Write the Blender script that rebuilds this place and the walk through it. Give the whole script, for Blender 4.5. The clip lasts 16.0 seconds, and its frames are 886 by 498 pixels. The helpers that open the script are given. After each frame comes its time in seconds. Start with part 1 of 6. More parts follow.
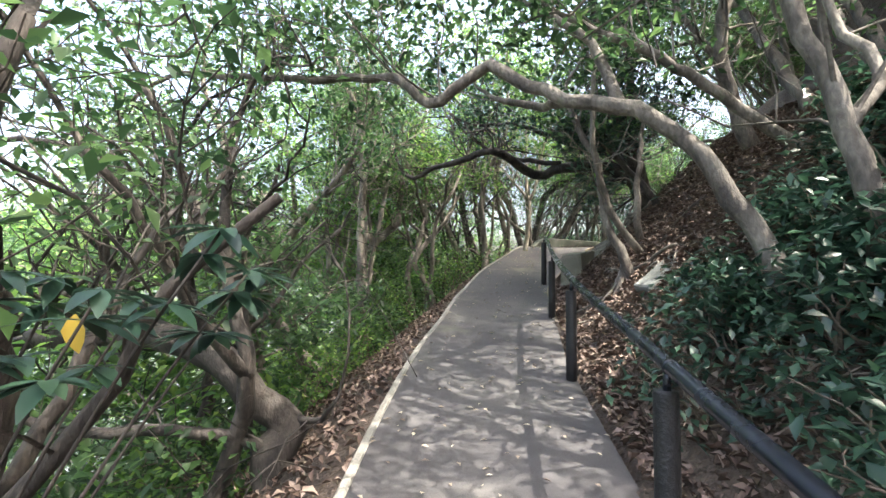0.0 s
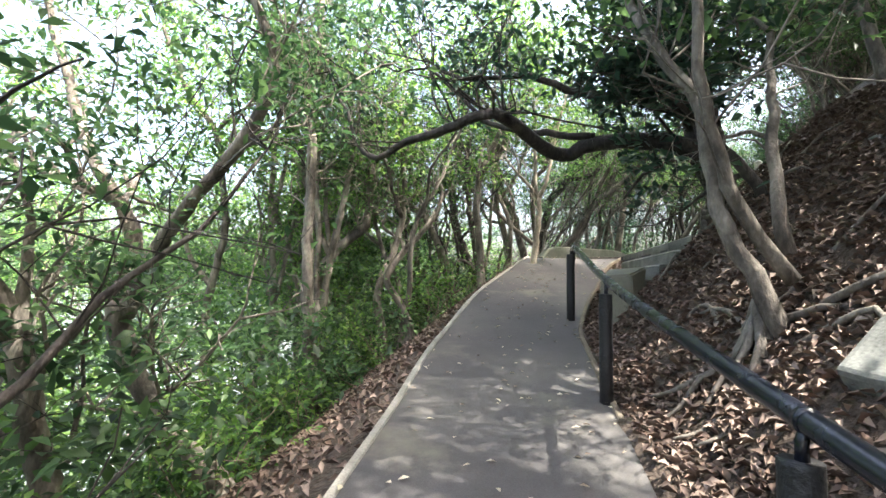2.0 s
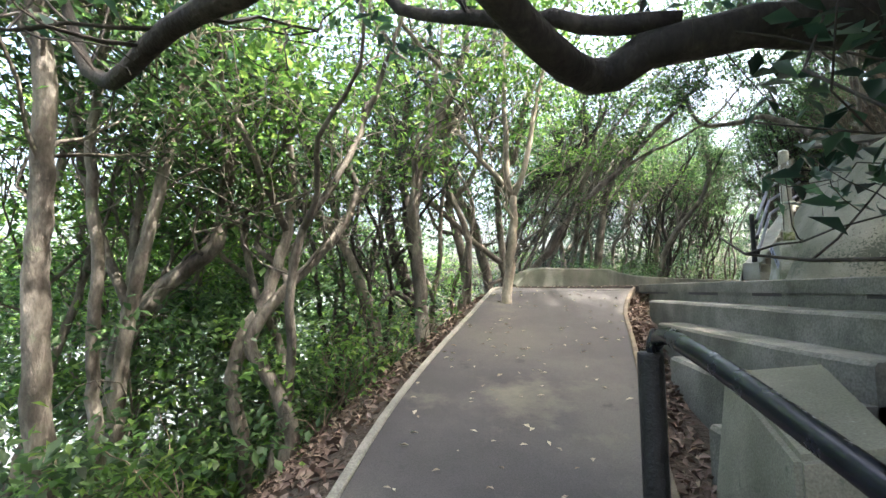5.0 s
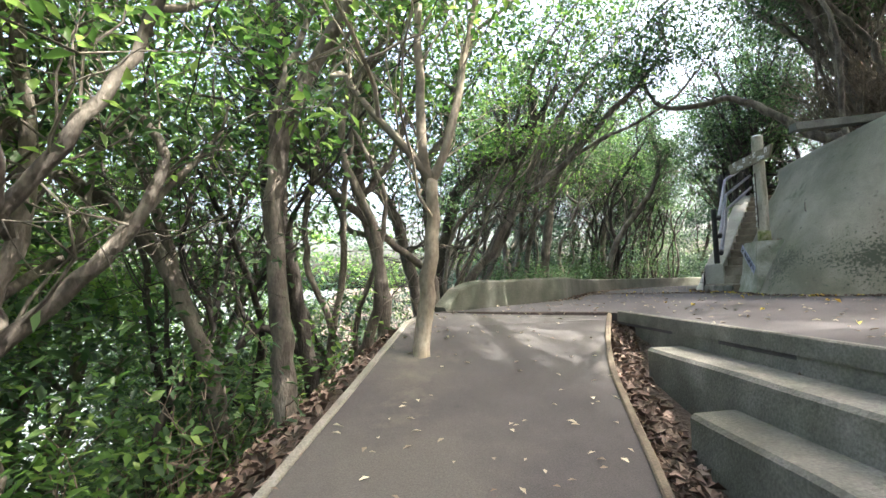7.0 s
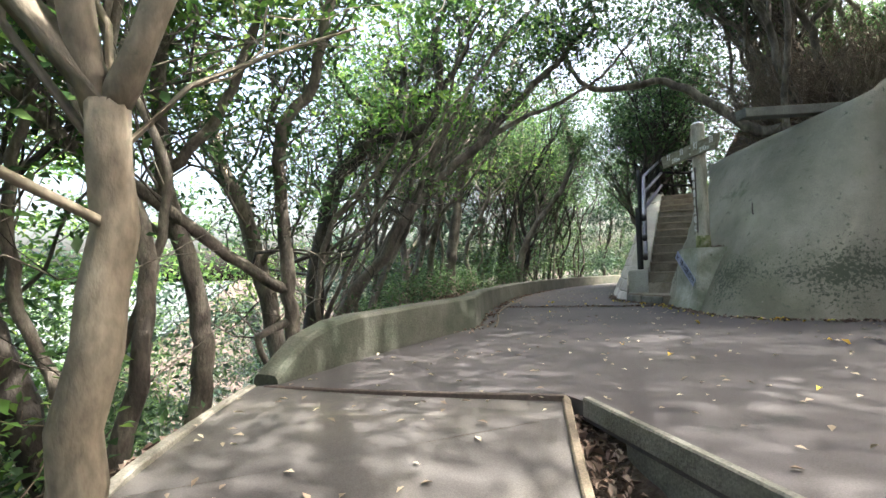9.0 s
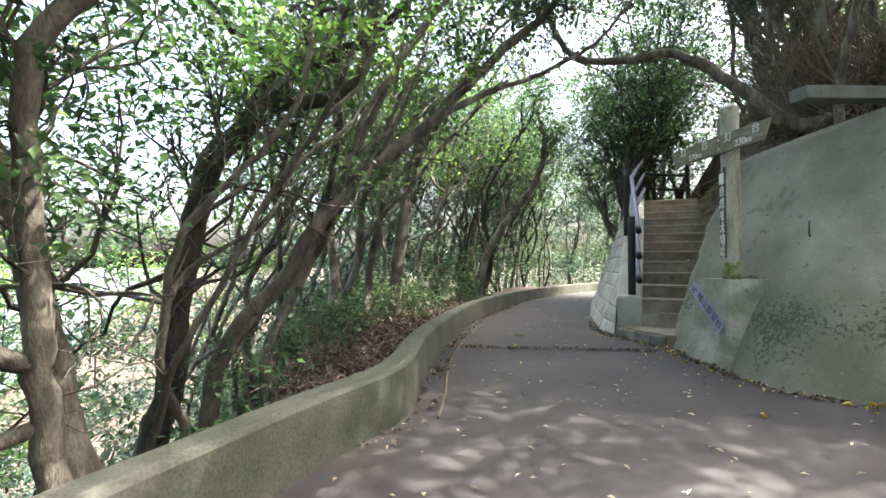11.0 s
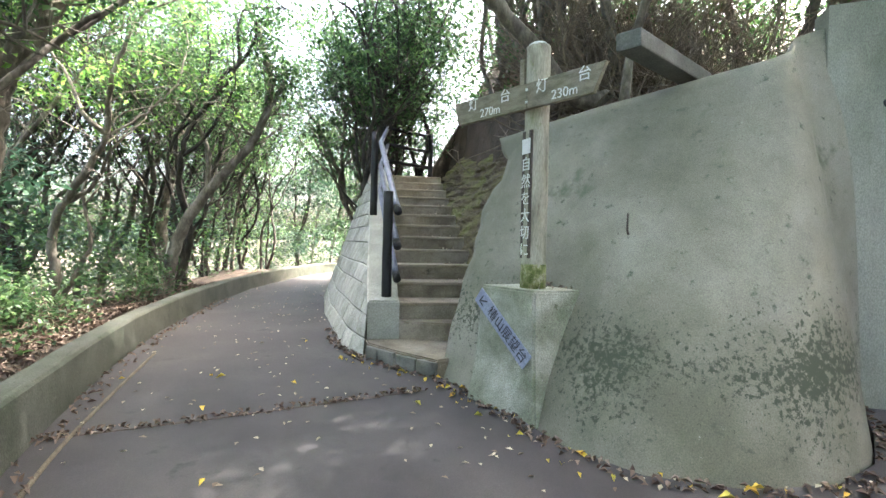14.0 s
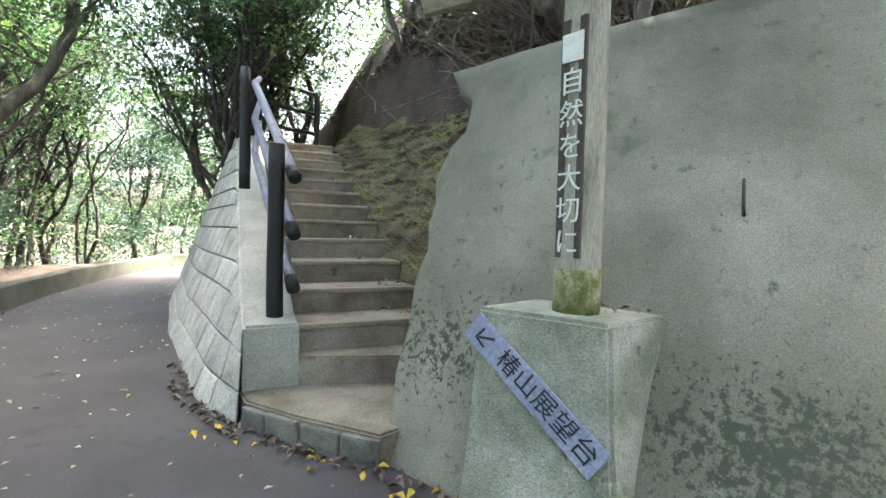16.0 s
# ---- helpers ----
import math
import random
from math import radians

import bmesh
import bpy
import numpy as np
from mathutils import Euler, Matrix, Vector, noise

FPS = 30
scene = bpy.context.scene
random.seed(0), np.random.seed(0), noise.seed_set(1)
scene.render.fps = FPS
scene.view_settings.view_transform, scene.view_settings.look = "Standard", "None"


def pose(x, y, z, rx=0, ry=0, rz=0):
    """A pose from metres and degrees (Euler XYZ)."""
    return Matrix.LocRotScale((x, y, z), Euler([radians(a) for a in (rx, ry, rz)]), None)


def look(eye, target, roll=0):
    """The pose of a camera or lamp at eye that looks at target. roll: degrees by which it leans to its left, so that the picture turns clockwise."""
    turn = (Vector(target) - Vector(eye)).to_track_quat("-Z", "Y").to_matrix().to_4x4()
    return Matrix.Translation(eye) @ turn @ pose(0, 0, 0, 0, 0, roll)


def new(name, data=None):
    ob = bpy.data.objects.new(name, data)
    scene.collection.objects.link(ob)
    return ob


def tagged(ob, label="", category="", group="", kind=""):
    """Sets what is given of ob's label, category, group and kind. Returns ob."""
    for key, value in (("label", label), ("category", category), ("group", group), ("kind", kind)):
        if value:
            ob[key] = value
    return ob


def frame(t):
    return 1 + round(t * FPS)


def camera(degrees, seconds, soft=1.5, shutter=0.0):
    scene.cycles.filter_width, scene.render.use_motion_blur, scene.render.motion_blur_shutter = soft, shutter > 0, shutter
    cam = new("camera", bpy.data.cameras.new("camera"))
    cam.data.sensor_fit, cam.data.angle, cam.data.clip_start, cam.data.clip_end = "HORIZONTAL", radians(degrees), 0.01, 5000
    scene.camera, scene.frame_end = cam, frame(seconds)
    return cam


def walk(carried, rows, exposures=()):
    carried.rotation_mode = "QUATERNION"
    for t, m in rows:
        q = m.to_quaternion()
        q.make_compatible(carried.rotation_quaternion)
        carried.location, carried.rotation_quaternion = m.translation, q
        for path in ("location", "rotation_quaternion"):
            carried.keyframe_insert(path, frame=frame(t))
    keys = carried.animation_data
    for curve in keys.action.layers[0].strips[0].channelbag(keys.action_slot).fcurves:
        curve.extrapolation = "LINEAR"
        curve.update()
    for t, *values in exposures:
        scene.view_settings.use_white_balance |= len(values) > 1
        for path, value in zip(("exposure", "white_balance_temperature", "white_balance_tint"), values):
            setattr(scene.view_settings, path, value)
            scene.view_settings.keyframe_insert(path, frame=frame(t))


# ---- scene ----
cam = camera(87.5, 16.0)
PATH = [
    (0, (-0.196, 0.019, 1.027), (-0.203, 2.016, 1.147), 0.5),
    (0.5, (-0.118, 0.712, 1.116), (-0.122, 2.708, 1.241), 0.6),
    (1, (-0.086, 1.440, 1.171), (-0.093, 3.436, 1.300), 0.4),
    (1.5, (0.032, 2.150, 1.251), (0.028, 4.145, 1.387), 0.6),
    (2, (0.068, 2.878, 1.301), (0.076, 4.872, 1.448), 0.9),
    (2.5, (0.104, 3.565, 1.376), (0.136, 5.559, 1.537), 0.9),
    (3, (0.121, 4.196, 1.488), (0.192, 6.187, 1.656), 0.7),
    (3.5, (0.162, 4.880, 1.632), (0.270, 6.870, 1.795), 0.6),
    (3.7, (0.228, 5.151, 1.668), (0.353, 7.141, 1.832), 0.6),
    (5.8, (0.918, 7.304, 1.982), (1.133, 9.284, 2.165), -0.8),
    (6, (1.000, 7.534, 2.002), (1.234, 9.512, 2.185), -0.8),
    (6.5, (1.188, 8.114, 2.109), (1.515, 10.079, 2.279), -1.2),
    (7, (1.361, 8.662, 2.246), (1.780, 10.612, 2.397), -1.4),
    (7.5, (1.567, 9.184, 2.365), (2.132, 11.098, 2.496), -1.3),
    (8, (1.799, 9.733, 2.490), (2.423, 11.630, 2.605), -1.6),
    (8.5, (2.069, 10.250, 2.568), (2.829, 12.097, 2.679), -1.5),
    (8.7, (2.161, 10.457, 2.592), (2.941, 12.295, 2.698), -1.5),
    (10.8, (3.472, 12.592, 2.975), (4.401, 14.361, 3.050), -0.1),
    (11, (3.587, 12.753, 3.053), (4.536, 14.512, 3.124), 0.1),
    (11.5, (3.826, 13.111, 3.083), (4.870, 14.816, 3.145), 0.3),
    (12, (4.064, 13.500, 3.230), (5.203, 15.144, 3.271), 0.5),
    (12.5, (4.388, 13.822, 3.278), (5.662, 15.364, 3.303), 0.5),
    (13, (4.676, 14.194, 3.254), (6.081, 15.618, 3.267), 0.6),
    (13.5, (4.983, 14.489, 3.264), (6.540, 15.746, 3.258), 0.9),
    (14, (5.351, 14.714, 3.272), (7.104, 15.674, 3.240), 1.3),
    (14.5, (5.657, 14.991, 3.263), (7.567, 15.583, 3.220), 0.9),
    (15, (5.995, 15.268, 3.217), (7.957, 15.646, 3.159), 1.2),
    (15.5, (6.424, 15.661, 3.214), (8.381, 16.069, 3.145), 1.5),
    (16, (6.922, 16.049, 3.254), (8.870, 16.499, 3.178), 1.5),
]
walk(cam, [(t, look(eye, target, roll)) for t, eye, target, roll in PATH], [(0, 3.2), (3.5, 3.45), (7, 3.2), (8.5, 3.0), (11, 3.35), (13, 3.9), (16, 4.05)])

# ---- world, sun, exposure ----
SUN_UP, SUN_AZIMUTH = 60.0, -28.0  # azimuth from +x towards +y
world = bpy.data.worlds.new("sky")
scene.world = world
world.use_nodes = True
wn = world.node_tree.nodes
sky = wn.new("ShaderNodeTexSky")
sky.sky_type = "NISHITA"
sky.sun_disc = False
sky.sun_elevation, sky.sun_rotation = radians(SUN_UP), radians(90 - SUN_AZIMUTH)
sky.dust_density, sky.ozone_density = 9.0, 0.4
wn["Background"].inputs["Strength"].default_value = 0.15
world.node_tree.links.new(sky.outputs[0], wn["Background"].inputs["Color"])
sun_data = bpy.data.lights.new("sun", "SUN")
sun_data.energy, sun_data.angle, sun_data.color = 2.5, radians(0.6), (1.0, 0.95, 0.86)
sun = new("sun", sun_data)
sun_way = Vector((math.cos(radians(SUN_UP)) * math.cos(radians(SUN_AZIMUTH)), math.cos(radians(SUN_UP)) * math.sin(radians(SUN_AZIMUTH)), math.sin(radians(SUN_UP))))
sun.matrix_world = look(sun_way * 40, (0, 0, 0))

# ---- materials ----
def material(name, colours, scale, rough=0.85, bump=0.3, fine=60.0, metal=0.0, spots=None, random_mix=0.0, leaf=False, stretch=(1, 1, 1), depth=0.01):
    """Two to three colours mixed by broad noise, with fine grain, relief and optional spots."""
    m = bpy.data.materials.new(name)
    m.use_nodes = True
    n, l = m.node_tree.nodes, m.node_tree.links
    b = n["Principled BSDF"]
    b.inputs["Metallic"].default_value = metal
    co = n.new("ShaderNodeTexCoord")
    mp = n.new("ShaderNodeMapping")
    mp.inputs["Scale"].default_value = stretch
    l.new(co.outputs["Object"], mp.inputs["Vector"])
    big = n.new("ShaderNodeTexNoise")
    big.inputs["Scale"].default_value, big.inputs["Detail"].default_value, big.inputs["Roughness"].default_value = scale, 6, 0.62
    grain = n.new("ShaderNodeTexNoise")
    grain.inputs["Scale"].default_value, grain.inputs["Detail"].default_value = fine, 3
    for t in (big, grain):
        l.new(mp.outputs[0], t.inputs["Vector"])
    ramp = n.new("ShaderNodeValToRGB")
    es = ramp.color_ramp.elements
    es[0].position, es[1].position = 0.36, 0.64
    es[0].color, es[1].color = (*colours[0], 1), (*colours[-1], 1)
    if len(colours) > 2:
        es.new(0.5).color = (*colours[1], 1)
    l.new(big.outputs["Fac"], ramp.inputs[0])
    mul = n.new("ShaderNodeMix")
    mul.data_type, mul.blend_type = "RGBA", "OVERLAY"
    mul.inputs["Factor"].default_value = 0.6
    l.new(ramp.outputs[0], mul.inputs["A"])
    l.new(grain.outputs["Fac"], mul.inputs["B"])
    colour = mul.outputs["Result"]
    for sc, amount, sp in ([spots] if isinstance(spots, tuple) else spots or []):
        s = n.new("ShaderNodeTexNoise")
        s.inputs["Scale"].default_value, s.inputs["Detail"].default_value, s.inputs["Roughness"].default_value = sc, 5, 0.7
        l.new(co.outputs["Object"], s.inputs["Vector"])
        r = n.new("ShaderNodeValToRGB")
        r.color_ramp.elements[0].position, r.color_ramp.elements[1].position = amount, amount + 0.09
        l.new(s.outputs["Fac"], r.inputs[0])
        mx = n.new("ShaderNodeMix")
        mx.data_type = "RGBA"
        l.new(r.outputs[0], mx.inputs["Factor"])
        l.new(colour, mx.inputs["A"])
        mx.inputs["B"].default_value = (*sp, 1)
        colour = mx.outputs["Result"]
    if random_mix:
        if leaf:
            src = n.new("ShaderNodeNewGeometry").outputs["Random Per Island"]
        else:
            src = n.new("ShaderNodeObjectInfo").outputs["Random"]
        hsv = n.new("ShaderNodeHueSaturation")
        mr = n.new("ShaderNodeMapRange")
        mr.inputs["To Min"].default_value, mr.inputs["To Max"].default_value = 1 - random_mix, 1 + random_mix
        l.new(src, mr.inputs["Value"])
        l.new(mr.outputs[0], hsv.inputs["Value"])
        l.new(colour, hsv.inputs["Color"])
        colour = hsv.outputs[0]
    l.new(colour, b.inputs["Base Color"])
    rr = n.new("ShaderNodeMapRange")
    rr.inputs["To Min"].default_value, rr.inputs["To Max"].default_value = max(rough - 0.15, 0.05), min(rough + 0.12, 1)
    l.new(big.outputs["Fac"], rr.inputs["Value"])
    l.new(rr.outputs[0], b.inputs["Roughness"])
    if bump:
        bp = n.new("ShaderNodeBump")
        bp.inputs["Strength"].default_value, bp.inputs["Distance"].default_value = bump, depth
        add = n.new("ShaderNodeMath")
        add.operation = "ADD"
        l.new(big.outputs["Fac"], add.inputs[0])
        l.new(grain.outputs["Fac"], add.inputs[1])
        l.new(add.outputs[0], bp.inputs["Height"])
        l.new(bp.outputs[0], b.inputs["Normal"])
    return m


def leaf_material(name, dark, light, yellow, gloss=0.45, shine=0.5, through_light=0.45):
    """Leaves: hue varies leaf by leaf; light shines through."""
    m = bpy.data.materials.new(name)
    m.use_nodes = True
    n, l = m.node_tree.nodes, m.node_tree.links
    b, out = n["Principled BSDF"], n["Material Output"]
    g = n.new("ShaderNodeNewGeometry")
    ramp = n.new("ShaderNodeValToRGB")
    es = ramp.color_ramp.elements
    es[0].color, es[1].color = (*dark, 1), (*yellow, 1)
    es.new(0.55).color = (*light, 1)
    es[-1].position = 1.0
    l.new(g.outputs["Random Per Island"], ramp.inputs[0])
    l.new(ramp.outputs[0], b.inputs["Base Color"])
    b.inputs["Roughness"].default_value = gloss
    b.inputs["Specular IOR Level"].default_value = shine
    if through_light:
        t = n.new("ShaderNodeBsdfTranslucent")
        bright = n.new("ShaderNodeHueSaturation")
        bright.inputs["Value"].default_value, bright.inputs["Saturation"].default_value = 1.5, 0.98
        l.new(ramp.outputs[0], bright.inputs["Color"])
        l.new(bright.outputs[0], t.inputs["Color"])
        mix = n.new("ShaderNodeMixShader")
        mix.inputs[0].default_value = through_light
        l.new(b.outputs[0], mix.inputs[1])
        l.new(t.outputs[0], mix.inputs[2])
        l.new(mix.outputs[0], out.inputs["Surface"])
    return m


M_ASPHALT = material("asphalt", [(0.038, 0.034, 0.037), (0.055, 0.050, 0.053), (0.074, 0.068, 0.069)], 1.1, 0.8, 0.35, 140, depth=0.004, spots=(2.2, 0.62, (0.027, 0.027, 0.029)))
M_RAMP = material("ramp_paving", [(0.050, 0.046, 0.046), (0.068, 0.063, 0.062), (0.100, 0.093, 0.084)], 0.8, 0.85, 0.3, 150, depth=0.004, spots=(3.0, 0.63, (0.042, 0.040, 0.040)))
M_KERB = material("kerb_concrete", [(0.20, 0.19, 0.16), (0.30, 0.28, 0.24)], 5, 0.9, 0.4, 90)
M_BOARD_EDGE = material("edging_board", [(0.09, 0.07, 0.05), (0.17, 0.14, 0.10)], 6, 0.9, 0.4, 90, stretch=(1, 1, 1))
M_STEP = material("weathered_step_concrete", [(0.085, 0.086, 0.07), (0.14, 0.138, 0.118), (0.21, 0.203, 0.18)], 2.2, 0.92, 0.5, 70, spots=(9, 0.63, (0.09, 0.09, 0.08)))
M_WALL = material("mossy_wall_concrete", [(0.128, 0.128, 0.092), (0.205, 0.198, 0.155), (0.285, 0.272, 0.225)], 0.7, 0.93, 0.2, 120, spots=[(9, 0.61, (0.085, 0.098, 0.07)), (23, 0.66, (0.36, 0.36, 0.33)), (0.9, 0.62, (0.10, 0.12, 0.075))])
M_PARAPET = material("mossy_parapet_concrete", [(0.048, 0.058, 0.040), (0.078, 0.084, 0.064), (0.11, 0.112, 0.094)], 1.6, 0.93, 0.45, 60, spots=(12, 0.66, (0.17, 0.17, 0.145)))
M_PLINTH = material("plinth_concrete", [(0.18, 0.195, 0.14), (0.29, 0.295, 0.235), (0.42, 0.41, 0.36)], 2.6, 0.93, 0.8, 90, spots=[(14, 0.62, (0.12, 0.13, 0.085)), (30, 0.67, (0.5, 0.49, 0.45))])
M_STAIR = material("stair_concrete", [(0.15, 0.12, 0.09), (0.23, 0.195, 0.15), (0.30, 0.262, 0.21)], 2.5, 0.92, 0.4, 80, spots=(8, 0.66, (0.12, 0.10, 0.08)))
M_NOSING = material("worn_nosing_concrete", [(0.23, 0.19, 0.14), (0.33, 0.285, 0.225)], 4, 0.92, 0.4, 80)
M_MOSS = material("moss_on_wood", [(0.10, 0.12, 0.035), (0.20, 0.21, 0.09), (0.32, 0.30, 0.21)], 14, 0.95, 0.7, 70)
M_STONE = material("cheek_stone", [(0.30, 0.29, 0.25), (0.40, 0.385, 0.34), (0.47, 0.455, 0.41)], 4, 0.93, 0.6, 45, random_mix=0.12)
M_CHEEK = material("cheek_render", [(0.28, 0.28, 0.24), (0.38, 0.375, 0.33)], 2, 0.93, 0.3, 70)
M_ROCK = material("mossy_rock", [(0.075, 0.055, 0.038), (0.14, 0.115, 0.06), (0.17, 0.17, 0.06)], 1.6, 0.95, 1.0, 30, depth=0.05, stretch=(1, 1, 2.5), spots=(7, 0.60, (0.06, 0.045, 0.033)))
M_BLACK = material("black_painted_wood", [(0.006, 0.006, 0.007), (0.012, 0.012, 0.013)], 18, 0.6, 0.6, 60)
M_STEEL = material("blue_black_enamelled_steel", [(0.005, 0.006, 0.010), (0.009, 0.011, 0.018)], 8, 0.27, 0.0, 90)
M_RAILGREY = material("worn_rail_paint", [(0.10, 0.11, 0.16), (0.20, 0.21, 0.27)], 9, 0.5, 0.3, 90)
M_LOG = material("weathered_log", [(0.20, 0.185, 0.14), (0.33, 0.31, 0.25), (0.40, 0.38, 0.31)], 4, 0.92, 0.6, 50, stretch=(3, 3, 0.5), spots=(6, 0.62, (0.17, 0.19, 0.08)))
M_PLANK = material("weathered_plank", [(0.15, 0.135, 0.095), (0.23, 0.205, 0.15), (0.28, 0.26, 0.2)], 3.5, 0.92, 0.5, 60, stretch=(2, 2, 6))
M_PANEL = material("brown_panel", [(0.06, 0.045, 0.04), (0.09, 0.07, 0.06)], 8, 0.8, 0.3, 60)
M_WHITE = material("white_lettering", [(0.72, 0.72, 0.7), (0.82, 0.82, 0.8)], 20, 0.7, 0.1, 80)
M_DARKLETTER_HOLE = material("dark_lettering_and_hole", [(0.012, 0.014, 0.02), (0.03, 0.03, 0.04)], 20, 0.6, 0.0, 80)
M_BLUESIGN = material("blue_grey_sign_plate", [(0.25, 0.27, 0.40), (0.36, 0.38, 0.52)], 3, 0.45, 0.05, 60)
M_BEAM = material("grey_concrete_beam", [(0.09, 0.095, 0.085), (0.15, 0.155, 0.14)], 3, 0.92, 0.4, 60)
M_BARK = material("grey_bark", [(0.055, 0.046, 0.038), (0.125, 0.108, 0.088), (0.225, 0.20, 0.165)], 5, 0.9, 0.8, 45, stretch=(1, 1, 0.45), spots=(4, 0.63, (0.14, 0.15, 0.10)), random_mix=0.2, depth=0.015)
M_DARKBARK = material("dark_bark", [(0.02, 0.017, 0.015), (0.045, 0.038, 0.032), (0.09, 0.077, 0.065)], 5, 0.9, 0.9, 45, stretch=(1, 1, 0.45), random_mix=0.2, depth=0.015)
M_PALEBARK = material("pale_smooth_bark", [(0.15, 0.125, 0.09), (0.27, 0.23, 0.17), (0.36, 0.32, 0.25)], 3, 0.85, 0.5, 40, stretch=(1, 1, 0.5), spots=(7, 0.63, (0.13, 0.12, 0.085)), depth=0.01)
M_TWIG = material("brown_twigs", [(0.10, 0.075, 0.055), (0.20, 0.16, 0.12)], 6, 0.9, 0.3, 60)
M_EARTH = material("leafy_earth", [(0.035, 0.024, 0.017), (0.06, 0.042, 0.03), (0.085, 0.062, 0.045)], 1.6, 0.98, 1.0, 26, depth=0.04, spots=(3, 0.66, (0.06, 0.075, 0.03)))
M_LITTER = leaf_material("fallen_leaves", (0.07, 0.044, 0.033), (0.15, 0.104, 0.08), (0.27, 0.205, 0.165), 0.65, 0.3, 0.0)
M_PALELEAF = leaf_material("dry_path_leaves", (0.13, 0.085, 0.055), (0.36, 0.30, 0.22), (0.62, 0.55, 0.40), 0.6, 0.4, 0.0)
M_YELLOWLEAF = leaf_material("yellow_leaves", (0.50, 0.30, 0.03), (0.62, 0.42, 0.06), (0.55, 0.50, 0.08), 0.5, 0.4, 0.1)
M_LEAF = leaf_material("evergreen_leaves", (0.016, 0.038, 0.016), (0.046, 0.100, 0.036), (0.11, 0.19, 0.062))
# brighter, yellower greens: the look of sunlit leaves put into the colour
M_LEAF_BRIGHT = leaf_material("sunlit_bright_leaves", (0.030, 0.075, 0.018), (0.085, 0.18, 0.036), (0.19, 0.29, 0.065), 0.45, 0.4, 0.55)
M_LEAF_DARK = leaf_material("dark_glossy_leaves", (0.012, 0.032, 0.021), (0.028, 0.070, 0.044), (0.058, 0.12, 0.066), 0.35, 0.6, 0.3)
M_TOOLBLUE = material("blue_plastic", [(0.03, 0.22, 0.42), (0.05, 0.28, 0.5)], 10, 0.45, 0.0, 60)
M_ALCOVE = material("flaking_whitewash", [(0.16, 0.18, 0.19), (0.34, 0.36, 0.38), (0.46, 0.48, 0.50)], 3, 0.93, 0.5, 30, spots=(8, 0.58, (0.07, 0.075, 0.08)))
M_PALEWALL = material("pale_stained_wall_concrete", [(0.17, 0.18, 0.14), (0.26, 0.262, 0.215), (0.35, 0.345, 0.30)], 0.8, 0.93, 0.25, 120, stretch=(1, 1, 0.5), spots=(1.2, 0.66, (0.14, 0.18, 0.11)))

def stain_or_sun_patch(m, colour, scale, amount, stretch=(1, 1, 1), soft=0.06, band=None, patch=None):
    """Lays growths, streaks, scuffs or painted sun patches with a noise outline over a material; band keeps moss to a
    belt of heights.
    """
    n, l = m.node_tree.nodes, m.node_tree.links
    b = n["Principled BSDF"]
    before = b.inputs["Base Color"].links[0].from_socket
    co = n.new("ShaderNodeTexCoord")
    mp = n.new("ShaderNodeMapping")
    mp.inputs["Scale"].default_value = stretch
    l.new(co.outputs["Object"], mp.inputs["Vector"])
    t = n.new("ShaderNodeTexNoise")
    t.inputs["Scale"].default_value, t.inputs["Detail"].default_value, t.inputs["Roughness"].default_value = scale, 8, 0.72
    l.new(mp.outputs[0], t.inputs["Vector"])
    value = t.outputs["Fac"]
    def plus(v, gain):
        k = n.new("ShaderNodeMath")
        k.operation, k.inputs[1].default_value = "MULTIPLY_ADD", gain
        l.new(v, k.inputs[0])
        l.new(value, k.inputs[2])
        return k.outputs[0]
    if band:
        sep = n.new("ShaderNodeSeparateXYZ")
        l.new(co.outputs["Object"], sep.inputs[0])
        sub = n.new("ShaderNodeMath")
        sub.operation, sub.inputs[1].default_value = "SUBTRACT", band[0]
        l.new(sep.outputs["Z"], sub.inputs[0])
        ab = n.new("ShaderNodeMath")
        ab.operation = "ABSOLUTE"
        l.new(sub.outputs[0], ab.inputs[0])
        value = plus(ab.outputs[0], -band[1])
    if patch:
        w = n.new("ShaderNodeTexNoise")
        w.inputs["Scale"].default_value, w.inputs["Detail"].default_value = patch[0], 2
        l.new(co.outputs["Object"], w.inputs["Vector"])
        value = plus(w.outputs["Fac"], patch[1])
    r = n.new("ShaderNodeMapRange")
    r.inputs["From Min"].default_value, r.inputs["From Max"].default_value = amount, amount + soft
    l.new(value, r.inputs["Value"])
    mx = n.new("ShaderNodeMix")
    mx.data_type = "RGBA"
    l.new(r.outputs[0], mx.inputs["Factor"])
    l.new(before, mx.inputs["A"])
    mx.inputs["B"].default_value = (*colour, 1)
    l.new(mx.outputs["Result"], b.inputs["Base Color"])


stain_or_sun_patch(M_WALL, (0.06, 0.07, 0.048), 24, 0.665, soft=0.05, band=(2.5, 0.34), patch=(0.9, 0.4))
stain_or_sun_patch(M_WALL, (0.30, 0.305, 0.265), 2.6, 0.66, stretch=(1, 1, 0.35), soft=0.14)
stain_or_sun_patch(M_WALL, (0.095, 0.115, 0.065), 1.6, 0.62, stretch=(1.6, 1.6, 0.3), soft=0.16)
stain_or_sun_patch(M_WALL, (0.06, 0.06, 0.05), 34, 0.655, soft=0.03)
stain_or_sun_patch(M_WALL, (0.36, 0.355, 0.32), 17, 0.70, soft=0.05)
stain_or_sun_patch(M_PALEWALL, (0.10, 0.135, 0.075), 1.8, 0.60, stretch=(2.2, 2.2, 0.25), soft=0.15)
stain_or_sun_patch(M_PALEWALL, (0.06, 0.06, 0.05), 30, 0.68, soft=0.04)
